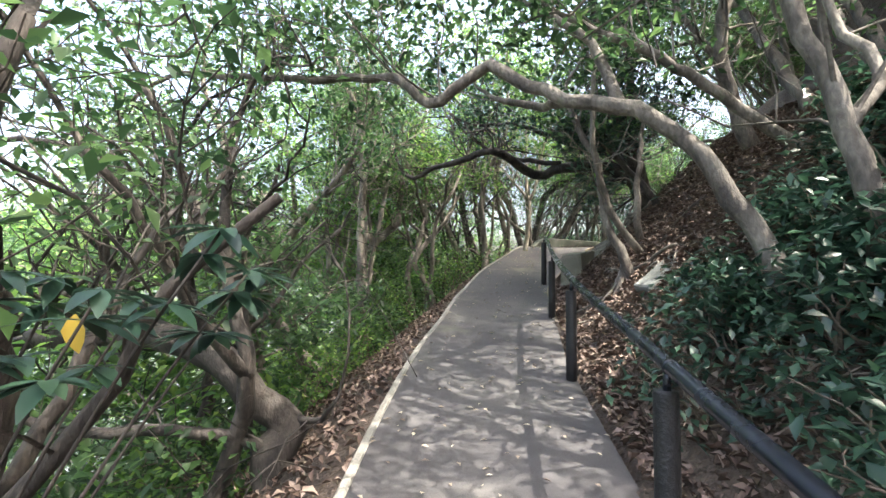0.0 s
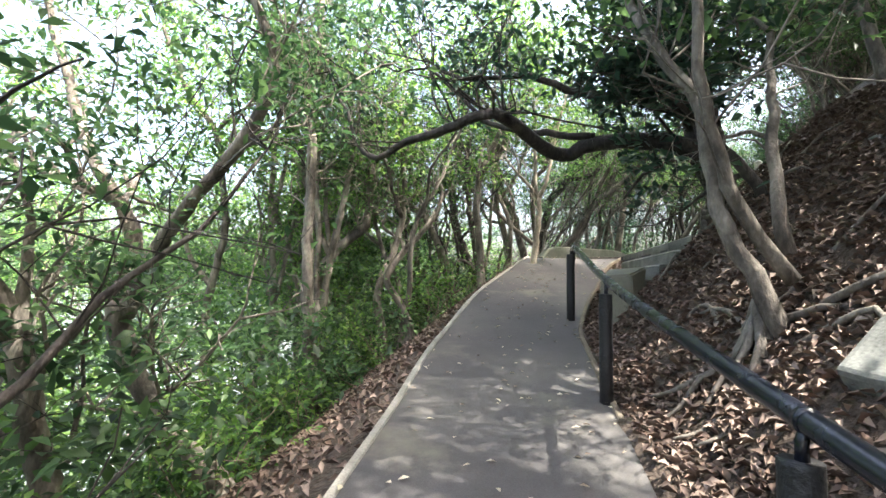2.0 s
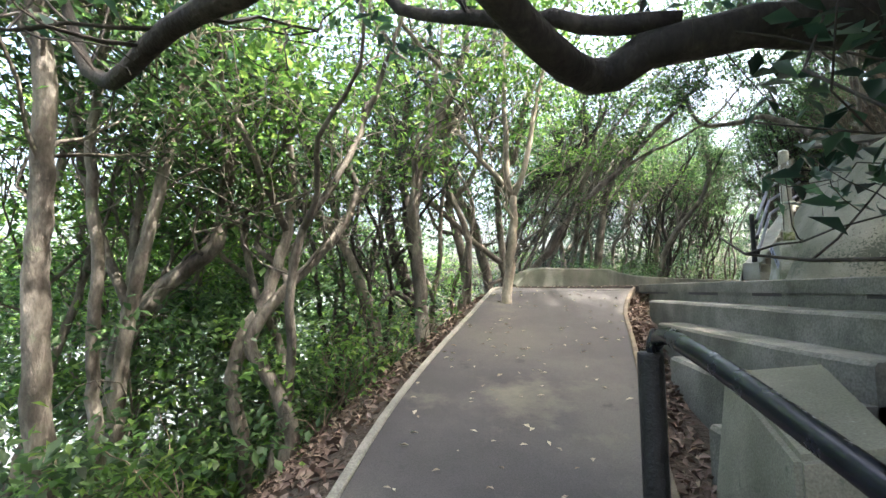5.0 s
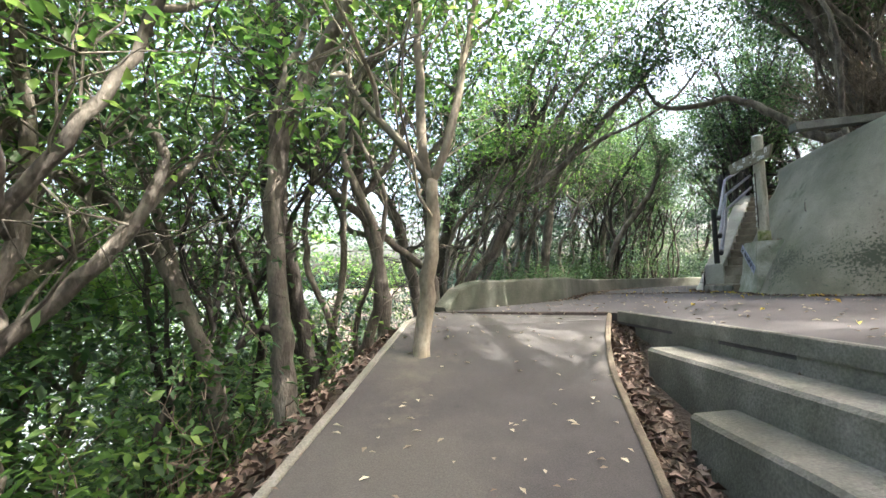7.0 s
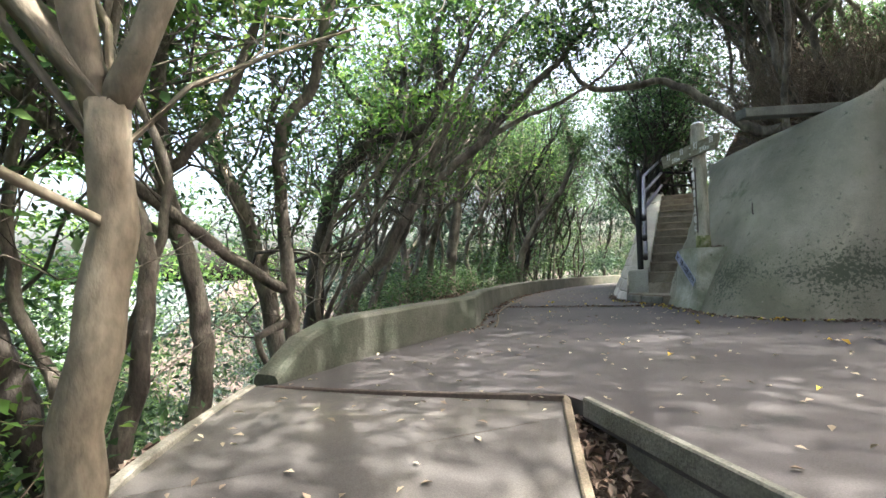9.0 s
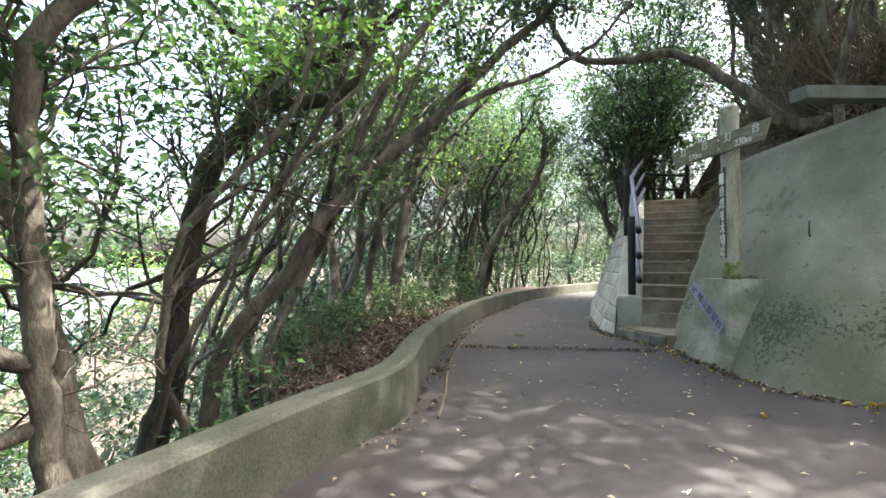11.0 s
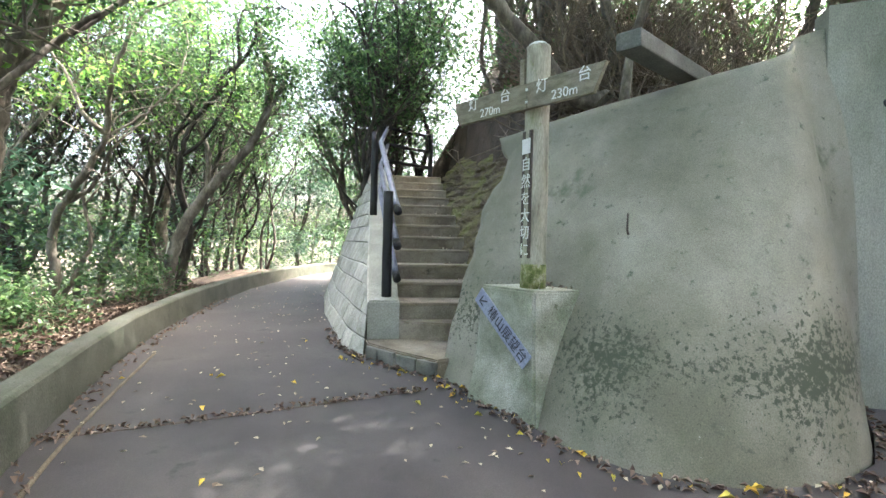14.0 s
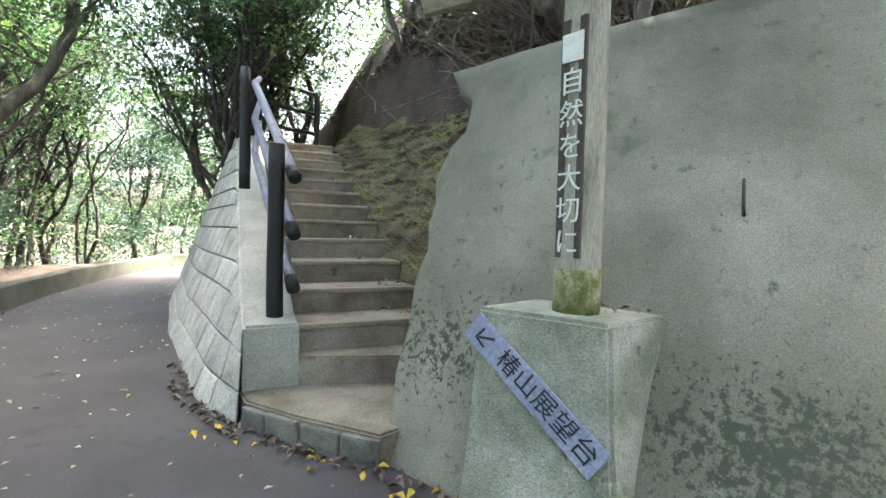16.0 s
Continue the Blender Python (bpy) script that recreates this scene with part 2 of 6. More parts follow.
stain_or_sun_patch(M_PARAPET, (0.035, 0.05, 0.028), 5, 0.60, soft=0.1)
stain_or_sun_patch(M_PLINTH, (0.07, 0.085, 0.055), 16, 0.64, soft=0.05)
stain_or_sun_patch(M_ASPHALT, (0.026, 0.025, 0.026), 1.4, 0.60, soft=0.12)
stain_or_sun_patch(M_ASPHALT, (0.105, 0.10, 0.095), 55, 0.70, soft=0.03)
# warm pale blotches: dusty paving, and sun patches put into the colour
stain_or_sun_patch(M_RAMP, (0.16, 0.145, 0.115), 0.9, 0.56, soft=0.16)
stain_or_sun_patch(M_RAMP, (0.16, 0.15, 0.13), 60, 0.70, soft=0.03)
stain_or_sun_patch(M_STEP, (0.07, 0.075, 0.055), 3.5, 0.60, soft=0.1)
stain_or_sun_patch(M_STAIR, (0.09, 0.075, 0.055), 4.5, 0.60, soft=0.1)

# ---- building helpers ----
rng = np.random.default_rng(7)


def mesh_of(name, verts, faces, mat=None, smooth=False):
    me = bpy.data.meshes.new(name)
    me.from_pydata([tuple(v) for v in verts], [], faces)
    if mat:
        me.materials.append(mat)
    if smooth:
        me.polygons.foreach_set("use_smooth", [True] * len(me.polygons))
    me.update()
    return me


def part(name, me, mat, parent, label=""):
    """One mesh object under a thing or a part."""
    if isinstance(me, bmesh.types.BMesh):
        data = bpy.data.meshes.new(name)
        me.to_mesh(data)
        me.free()
        me = data
    if mat and not me.materials:
        me.materials.append(mat)
    ob = new(name, me)
    ob.parent = parent
    if label:
        tagged(ob, label)
    return ob


def thing(name, at, label, category, group="", kind=""):
    ob = new(name)
    ob.empty_display_size = 0.1
    ob.location = at
    return tagged(ob, label, category, group, kind)


def under(ob, parent):
    """Keeps world coordinates of a part that was modelled in place."""
    ob.matrix_parent_inverse = Matrix.Translation(parent.location).inverted()
    return ob


def box_bm(size, m=None, bevel=0.0):
    bm = bmesh.new()
    bmesh.ops.create_cube(bm, size=1.0)
    bmesh.ops.scale(bm, vec=size, verts=bm.verts)
    if bevel:
        bmesh.ops.bevel(bm, geom=bm.edges[:], offset=bevel, segments=2, affect="EDGES", profile=0.6)
    if m is not None:
        bm.transform(m)
    return bm


def prism(name, outline, z0, z1, mat):
    """A slab from a plan outline; z0, z1 are numbers or functions of x, y."""
    f0 = z0 if callable(z0) else (lambda x, y: z0)
    f1 = z1 if callable(z1) else (lambda x, y: z1)
    n = len(outline)
    v = [(x, y, f0(x, y)) for x, y in outline] + [(x, y, f1(x, y)) for x, y in outline]
    f = [tuple(range(n, 2 * n)), tuple(reversed(range(n)))] + [(i, (i + 1) % n, n + (i + 1) % n, n + i) for i in range(n)]
    me = mesh_of(name, v, f, mat)
    bm = bmesh.new()
    bm.from_mesh(me)
    bmesh.ops.recalc_face_normals(bm, faces=bm.faces)
    bm.to_mesh(me)
    bm.free()
    return me


def spline(points, step=0.12):
    """Catmull-Rom through the points, evenly resampled."""
    p = np.array(points, float)
    p = np.vstack([2 * p[0] - p[1], p, 2 * p[-1] - p[-2]])
    out = []
    for i in range(1, len(p) - 2):
        k = max(2, int(np.linalg.norm(p[i + 1] - p[i]) / step))
        for s in np.arange(k) / k:
            out.append(0.5 * (2 * p[i] + (p[i + 1] - p[i - 1]) * s + (2 * p[i - 1] - 5 * p[i] + 4 * p[i + 1] - p[i + 2]) * s * s
                              + (3 * p[i] - p[i - 1] - 3 * p[i + 1] + p[i + 2]) * s ** 3))
    out.append(p[-2])
    return np.array(out)


def tube(verts, faces, pts, r0, r1, sides=8, rough=0.0, seed=0, flare=0.0):
    """A tapered round limb along pts, added to verts and faces."""
    pts = np.asarray(pts, float)
    n = len(pts)
    d = np.gradient(pts, axis=0)
    d /= np.linalg.norm(d, axis=1)[:, None] + 1e-9
    u = np.cross(d[0], (0.31, 0.2, 0.93))
    u /= np.linalg.norm(u) + 1e-9
    local = np.random.default_rng(seed)
    a = np.arange(sides) * 2 * np.pi / sides
    lump = local.normal(0, 1, (n, sides))
    if n > 3:
        lump = (lump + np.roll(lump, 1, 0) + np.roll(lump, -1, 0) + np.roll(lump, 1, 1)) / 2.0
    base = len(verts)
    for i in range(n):
        u = u - d[i] * np.dot(u, d[i])
        u /= np.linalg.norm(u) + 1e-9
        w = np.cross(d[i], u)
        s = i / max(n - 1, 1)
        r = (r0 + (r1 - r0) * s) * (1 + flare * math.exp(-s * n * 0.35)) * (1 + rough * lump[i])
        ring = pts[i] + np.outer(np.cos(a) * r, u) + np.outer(np.sin(a) * r, w)
        verts.extend(map(tuple, ring))
    for i in range(n - 1):
        for k in range(sides):
            q = base + i * sides
            k2 = (k + 1) % sides
            faces.append((q + k, q + k2, q + sides + k2, q + sides + k))
    faces.append(tuple(base + k for k in reversed(range(sides))))
    faces.append(tuple(base + (n - 1) * sides + k for k in range(sides)))


def leaves_mesh(name, centres, length, width, mat, flat=0.5, curl=0.15, droop=0.0, seed=1):
    """Many small folded leaves, four corners each."""
    local = np.random.default_rng(seed)
    c = np.asarray(centres, float)
    n = len(c)
    az = local.uniform(0, 2 * np.pi, n)
    tilt = local.normal(-droop, flat, n)
    d = np.stack([np.cos(az) * np.cos(tilt), np.sin(az) * np.cos(tilt), np.sin(tilt)], 1)
    side = np.stack([-np.sin(az), np.cos(az), local.normal(0, flat, n)], 1)
    side /= np.linalg.norm(side, axis=1)[:, None]
    up = np.cross(d, side)
    s = local.uniform(0.65, 1.25, n)[:, None]
    L, W = length * s, width * s
    v = np.empty((n, 4, 3))
    v[:, 0] = c - d * L / 2
    v[:, 1] = c + side * W / 2 + up * L * curl
    v[:, 2] = c + d * L / 2 - up * L * curl * 0.6
    v[:, 3] = c - side * W / 2 + up * L * curl
    me = bpy.data.meshes.new(name)
    me.vertices.add(n * 4)
    me.vertices.foreach_set("co", v.reshape(-1).astype(np.float32))
    idx = np.arange(n)[:, None] * 4 + np.array([0, 1, 2, 0, 2, 3])
    me.loops.add(n * 6)
    me.loops.foreach_set("vertex_index", idx.reshape(-1).astype(np.int32))
    me.polygons.add(n * 2)
    me.polygons.foreach_set("loop_start", (np.arange(n * 2) * 3).astype(np.int32))
    me.materials.append(mat)
    me.update(calc_edges=True)
    return me


# ---- the lie of the land ----
PLAZA = 1.92
LEFT_EDGE = [(-0.85, -9), (-0.80, -2), (-0.76, 0.5), (-0.68, 2.33), (-0.57, 3.69), (-0.43, 4.79), (-0.24, 5.83), (-0.02, 7.05), (0.18, 7.85), (0.55, 9.3), (0.97, 10.5), (1.47, 11.74), (1.93, 12.9), (2.39, 14.02)]
RIGHT_EDGE = [(0.5, -9), (0.55, -2), (0.68, 0.5), (0.79, 2.35), (0.89, 3.7), (1.02, 4.8), (1.2, 5.8), (1.40, 7.05), (1.55, 7.8), (2.10, 9.2), (2.42, 9.9), (2.75, 10.63), (3.17, 11.6), (3.60, 12.35), (3.97, 12.91)]
PARAPET = [(2.55, 14.0), (3.49, 14.82), (4.37, 15.49), (4.87, 15.83), (5.19, 16.18), (5.6, 16.85), (6.14, 17.68), (6.9, 18.7), (7.9, 19.95), (9.14, 21.3), (11.2, 23.15), (13.6, 24.95), (17.2, 27.0), (20.6, 28.1), (26, 28.6)]
STEP_TOP = [(3.97, 12.75), (3.72, 11.3), (3.51, 10.2), (3.2, 8.6)]
WALL_BASE = [(9.42, 17.0), (9.14, 16.45), (8.78, 15.9), (8.45, 15.45), (8.31, 14.95), (8.45, 14.4), (8.8, 13.95), (9.25, 13.68), (9.9, 13.52), (10.6, 13.42)]
RECESS = [(10.6, 13.42), (10.72, 12.9), (10.87, 12.2), (11.2, 10.6), (11.5, 9.0)]
CHEEK_BASE = [(9.62, 18.05), (10.0, 18.75), (10.47, 19.2), (11.7, 20.6), (12.3, 21.1), (14.4, 23.1), (16.4, 24.7), (20.8, 26.2), (26, 26.8)]


def path_z(y):
    return float(np.interp(y, [-9, -2.7, 0, 3.92, 6.09, 8.06, 10.8, 12.3, 12.95, 13.6], [-1.6, -0.78, -0.38, 0.18, 0.505, 0.89, 1.44, 1.77, 1.905, PLAZA]))


def x_at(edge, y):
    return float(np.interp(y, [p[1] for p in edge], [p[0] for p in edge]))


def inside(poly, x, y):
    hit = False
    j = len(poly) - 1
    for i in range(len(poly)):
        (x1, y1), (x2, y2) = poly[i], poly[j]
        if (y1 > y) != (y2 > y) and x < (x2 - x1) * (y - y1) / (y2 - y1) + x1:
            hit = not hit
        j = i
    return hit


def away(line, x, y):
    """Distance from a line of plan points."""
    best = 1e9
    for (x1, y1), (x2, y2) in zip(line, line[1:]):
        dx, dy = x2 - x1, y2 - y1
        s = min(1, max(0, ((x - x1) * dx + (y - y1) * dy) / (dx * dx + dy * dy)))
        best = min(best, math.hypot(x - x1 - s * dx, y - y1 - s * dy))
    return best


PLAZA_OUTLINE = STEP_TOP + [(6, 7.6), (11.5, 9.0)] + RECESS[::-1][1:] + WALL_BASE[::-1][1:] + [(9.5, 17.4)] + CHEEK_BASE + [(26, 28.6)] + PARAPET[::-1][1:] + [(2.39, 14.02), (3.97, 12.91)]
RAMP_OUTLINE = LEFT_EDGE + RIGHT_EDGE[::-1]
HILL = [(3.3, 8.4), (6, 7.6), (11.5, 9.0)] + RECESS[::-1][1:] + WALL_BASE[::-1][1:] + [(9.45, 17.3)] + [(9.62, 18.05)] + CHEEK_BASE[1:] + [(40, 27), (40, -20), (1.4, -20), (0.9, 2.0), (1.4, 6.0), (1.9, 8.2)]
STAIR_BOX = [(9.5, 16.9), (9.7, 18.0), (10.15, 18.42), (14.6, 21.95), (17.0, 20.8), (11.5, 16.35), (10.9, 16.5)]
BLEACHER = RIGHT_EDGE[8:] + STEP_TOP


def ground_z(x, y):
    """Height of the bare ground."""
    bump = 0.10 * noise.noise((x * 0.9, y * 0.9, 3.0)) + 0.22 * noise.noise((x * 0.28, y * 0.28, 8.0))
    if inside(PLAZA_OUTLINE, x, y):
        return PLAZA - 0.12
    if inside(RAMP_OUTLINE, x, y):
        return path_z(y) - 0.12
    if y > 8.0 and y < 12.9 and x > x_at(RIGHT_EDGE, y) and x < x_at(STEP_TOP[::-1], y):
        return path_z(y) - 0.10
    if y < 8.7 and x > x_at(RIGHT_EDGE, y) and x < 6.0:
        d = x - x_at(RIGHT_EDGE, y)
        z = path_z(y) + 0.02 + min(d, 0.3) * 0.15 + max(d - 0.3, 0) * (1.04 - 0.03 * d) * float(np.interp(y, [2.8, 4.5], [1.35, 1.0])) + bump * min(1, d)
        return min(z, path_z(y) + 4.6)
    if inside(HILL, x, y):
        if inside(STAIR_BOX, x, y):
            s = (x - 10.1) * 0.793 + (y - 17.92) * 0.609
            return min(2.1 + max(s, 0) * 0.43, 4.7) - 0.35
        dw = away(WALL_BASE, x, y)
        dr = away(RECESS, x, y)
        dc = away(CHEEK_BASE, x, y)
        z = 4.72 + 0.55 * max(min(dw - 1.7, dr - 0.5), 0) + bump
        z = min(z, PLAZA - 0.35 + dw * 1.62, PLAZA - 0.3 + max(dc - 0.9, 0) * 1.6 + dc * 0.2 + 0.3 * bump)
        if y < 13.6 and x > 10.4 and dr < 2.6:
            return PLAZA - 0.3
        if y < 12.5:
            z = 5.3 + 0.4 * max(dr - 0.5, 0) + bump if dr > 0.4 else PLAZA - 0.3
            z = max(z, path_z(min(y, 12)) + 3.5)
        return min(z, 9.5)
    # the seaward side
    if y < 14.0:
        d = x_at(LEFT_EDGE, y) - x
        return path_z(y) - 0.10 - min(d, 0.25) * 0.3 - max(d - 0.25, 0) * 0.80 + max(d - 7, 0) * 0.45 + bump * min(1, d)
    d = away([(2.39, 14.02)] + PARAPET, x, y)
    near = min(max((x - 3.0) / 4.0, 0), 1)
    flat = 0.35 + 3.0 * near
    lip = (-0.35 + 0.60 * near) if d > 0.5 else -0.4
    return PLAZA + lip - max(d - flat, 0) * (0.62 - 0.30 * near) - 0.10 * min(d, flat) + bump * min(1, d * 0.7)


def grid_axis(stops):
    out = []
    for a, b, s in stops:
        out += list(np.arange(a, b, s))
    return out + [stops[-1][1]]


def terrain():
    xs = grid_axis([(-3000, -200, 700), (-200, -40, 40), (-40, -12, 4), (-12, -4, 0.6), (-4, 16, 0.2), (16, 30, 0.8), (30, 60, 6), (60, 3000, 490)])
    ys = grid_axis([(-3000, -60, 490), (-60, -12, 6), (-12, -3, 0.7), (-3, 24, 0.2), (24, 40, 0.8), (40, 100, 10), (100, 3000, 580)])
    v = [(x, y, max(ground_z(min(max(x, -30), 40), min(max(y, -20), 60)), -14) if abs(x) < 300 and abs(y) < 300 else -14) for y in ys for x in xs]
    w = len(xs)
    f = [(j * w + i, j * w + i + 1, (j + 1) * w + i + 1, (j + 1) * w + i) for j in range(len(ys) - 1) for i in range(w - 1)]
    ob = new("ground", mesh_of("ground", v, f, M_EARTH, True))
    return tagged(ob, "dark earth slope strewn with dry leaves and roots", "ground", kind="structure")


terrain()
# haze and sky reflection are put into the base colour; specular stays low
M_SEA = material("haze_toned_sea", [(0.07, 0.082, 0.084), (0.10, 0.115, 0.115)], 0.05, 0.75, 0.2, 0.6, depth=0.1)
M_SEA.node_tree.nodes["Principled BSDF"].inputs["Specular IOR Level"].default_value = 0.15
tagged(new("water", mesh_of("water", [(-2500, -2500, -12.5), (-17, -2500, -12.5), (-17, 2500, -12.5), (-2500, 2500, -12.5)], [(0, 1, 2, 3)], M_SEA)), "sea beyond the wooded slope, haze and sky reflection in its pale colour", "sea", kind="structure")


# ---- paving ----
def ribbon(name, line, offset0, offset1, z_of, thick, mat, label, category="kerb"):
    """A long kerb that follows a line of plan points."""
    p = spline([(x, y, 0) for x, y in line], 0.25)[:, :2]
    d = np.gradient(p, axis=0)
    d /= np.linalg.norm(d, axis=1)[:, None]
    nrm = np.stack([d[:, 1], -d[:, 0]], 1)
    v, f = [], []
    for q, m in zip(p, nrm):
        a, b = q + m * offset0, q + m * offset1
        z = z_of(q[0], q[1])
        v += [(*a, z - thick), (*a, z - 0.008), (*(a + m * 0.008), z), (*(b - m * 0.008), z), (*b, z - 0.008), (*b, z - thick)]
    for i in range(len(p) - 1):
        for k in range(5):
            f.append((6 * i + k, 6 * i + k + 1, 6 * i + 7 + k, 6 * i + 6 + k))
    f += [tuple(reversed(range(6))), tuple(6 * (len(p) - 1) + k for k in range(6))]
    me = mesh_of(name, v, f, mat)
    bm = bmesh.new()
    bm.from_mesh(me)
    bmesh.ops.recalc_face_normals(bm, faces=bm.faces)
    bm.to_mesh(me)
    bm.free()
    return tagged(new(name, me), label, category, kind="structure")


def ramp():
    v, f = [], []
    ys = np.arange(-9, 12.9, 0.25)
    cols = 9
    for y in ys:
        a, b = x_at(LEFT_EDGE, y), x_at(RIGHT_EDGE, y)
        for k in range(cols):
            x = a + (b - a) * k / (cols - 1)
            v.append((x, y, path_z(y) + 0.006 * noise.noise((x * 1.3, y * 1.3, 1))))
    for j in range(len(ys) - 1):
        for k in range(cols - 1):
            q = j * cols + k
            f.append((q, q + 1, q + cols + 1, q + cols))
    b = len(v)
    tip = [(x_at(LEFT_EDGE, 12.75), 12.75), (3.86, 12.75), (3.97, 12.91), (2.39, 14.02), (2.16, 13.5)]
    v += [(x, y, path_z(y)) for x, y in tip]
    f.append(tuple(range(b, b + 5)))
    tagged(new("path", mesh_of("path", v, f, M_RAMP)), "sloping grey-brown paved footpath with scattered dry leaves", "path", kind="structure")


ramp()
plaza = tagged(new("plaza", prism("plaza", PLAZA_OUTLINE, PLAZA - 0.1, PLAZA, M_ASPHALT)), "dark asphalt walkway in front of the retaining wall", "paving", kind="structure")
ribbon("kerb", LEFT_EDGE, -0.045, 0.01, lambda x, y: path_z(y) + 0.012, 0.14, M_KERB, "pale narrow concrete kerb along the path edge")
ribbon("edging", RIGHT_EDGE[6:], -0.02, 0.025, lambda x, y: path_z(y) + 0.022, 0.14, M_BOARD_EDGE, "thin worn board edging beside the gutter", "edging")
ribbon("trim", STEP_TOP, -0.035, 0.012, lambda x, y: PLAZA + 0.025, 0.1, M_STEP, "thin worn kerb along the plaza edge", "edging")
ribbon("expansion_joint", [(2.45, 13.99), (3.07, 13.5), (3.95, 12.9)], -0.012, 0.012, lambda x, y: PLAZA + 0.008, 0.05, M_PANEL, "dark joint strip across the paving", "joint")
ribbon("drain_strip", [(6.75, 18.42), (7.6, 17.78), (8.94, 16.85)], -0.02, 0.02, lambda x, y: PLAZA + 0.006, 0.05, M_PANEL, "dark leaf-filled drain slot across the asphalt", "joint")
ribbon("strip_edging", [(5.2, 15.82), (5.55, 16.35), (6.05, 17.2), (6.6, 18.0), (7.3, 18.85), (8.4, 20.1)], -0.012, 0.012, lambda x, y: PLAZA + 0.02, 0.06, M_BOARD_EDGE, "thin edging board beside the parapet gutter", "edging")

# ---- low parapet round the bend ----
def parapet():
    p = spline([(x, y, 0) for x, y in PARAPET], 0.25)[:, :2]
    d = np.gradient(p, axis=0)
    d /= np.linalg.norm(d, axis=1)[:, None]
    out = np.stack([-d[:, 1], d[:, 0]], 1)
    run = np.concatenate([[0], np.cumsum(np.linalg.norm(np.diff(p, axis=0), axis=1))])
    v, f = [], []
    for i, (q, m) in enumerate(zip(p, out)):
        s = run[i]
        top = PLAZA + np.interp(s, [0, 0.35, 0.75, 4, 7, 40], [0.05, 0.28, 0.36, 0.40, 0.36, 0.34]) + 0.008 * noise.noise((s, 0, 0))
        for a, z in ((0.0, PLAZA - 0.15), (0.03, top - 0.03), (0.05, top - 0.008), (0.075, top), (0.20, top), (0.225, top - 0.01), (0.24, top - 0.04), (0.26, PLAZA - 0.6)):
            v.append((*(q + m * a), z))
    for i in range(len(p) - 1):
        for k in range(7):
            f.append((8 * i + k, 8 * i + 8 + k, 8 * i + 9 + k, 8 * i + k + 1))
    f += [tuple(range(8)), tuple(8 * (len(p) - 1) + k for k in reversed(range(8)))]
    tagged(new("parapet", mesh_of("parapet", v, f, M_PARAPET, False)), "low curved mossy concrete parapet beside the walkway", "wall", kind="structure")


parapet()


# ---- terraced concrete steps beside the ramp ----
def bleachers():
    rows = [(0.0, 1.90), (0.28, 1.75), (0.55, 1.56), (0.82, 1.38), (1.08, 1.22)]
    for k, (off, z) in enumerate(rows):
        ys = np.linspace(8.35, 12.6, 24)
        v, f = [], []
        pts = []
        for y in ys:
            x = x_at(STEP_TOP[::-1], y) - off
            if x > x_at(RIGHT_EDGE, y) + 0.22 and z > path_z(y) + 0.02:
                pts.append((x, y))
        if len(pts) < 2:
            continue
        prof = [(0.0, -0.9), (0.0, -0.02), (0.02, 0.0), (0.8, 0.0), (0.8, -0.9)]
        for x, y in pts:
            wob = 0.012 * noise.noise((x * 2, y * 2, k))
            v += [(x + a + wob, y, z + b + wob * 0.5) for a, b in prof]
        m = len(prof)
        for i in range(len(pts) - 1):
            for q in range(m - 1):
                f.append((m * i + q, m * i + q + 1, m * i + m + q + 1, m * i + m + q))
        f += [tuple(range(m)), tuple(m * (len(pts) - 1) + q for q in reversed(range(m)))]
        me = mesh_of("terrace_step", v, f, M_STEP)
        bm = bmesh.new()
        bm.from_mesh(me)
        bmesh.ops.recalc_face_normals(bm, faces=bm.faces)
        bm.to_mesh(me)
        bm.free()
        tagged(new("terrace_step", me), "worn grey concrete step beside the ramp", "step", "terrace steps", "structure")


bleachers()


def wing_wall():
    v = [(1.73, 7.74, 0.7), (2.09, 7.68, 0.7), (2.52, 8.55, 0.9), (2.08, 8.62, 0.9), (1.76, 7.78, 1.40), (2.07, 7.72, 1.43), (2.57, 8.5, 1.54), (2.14, 8.58, 1.50)]
    f = [(0, 1, 2, 3), (4, 7, 6, 5), (0, 4, 5, 1), (1, 5, 6, 2), (2, 6, 7, 3), (3, 7, 4, 0)]
    me = mesh_of("wing_wall", v, f, M_WALL)
    bm = bmesh.new()
    bm.from_mesh(me)
    bmesh.ops.bevel(bm, geom=bm.edges[:], offset=0.02, segments=2, affect="EDGES")
    bm.to_mesh(me)
    bm.free()
    tagged(new("wing_wall", me), "mossy sloping concrete block where the steps end", "wall", kind="structure")


wing_wall()


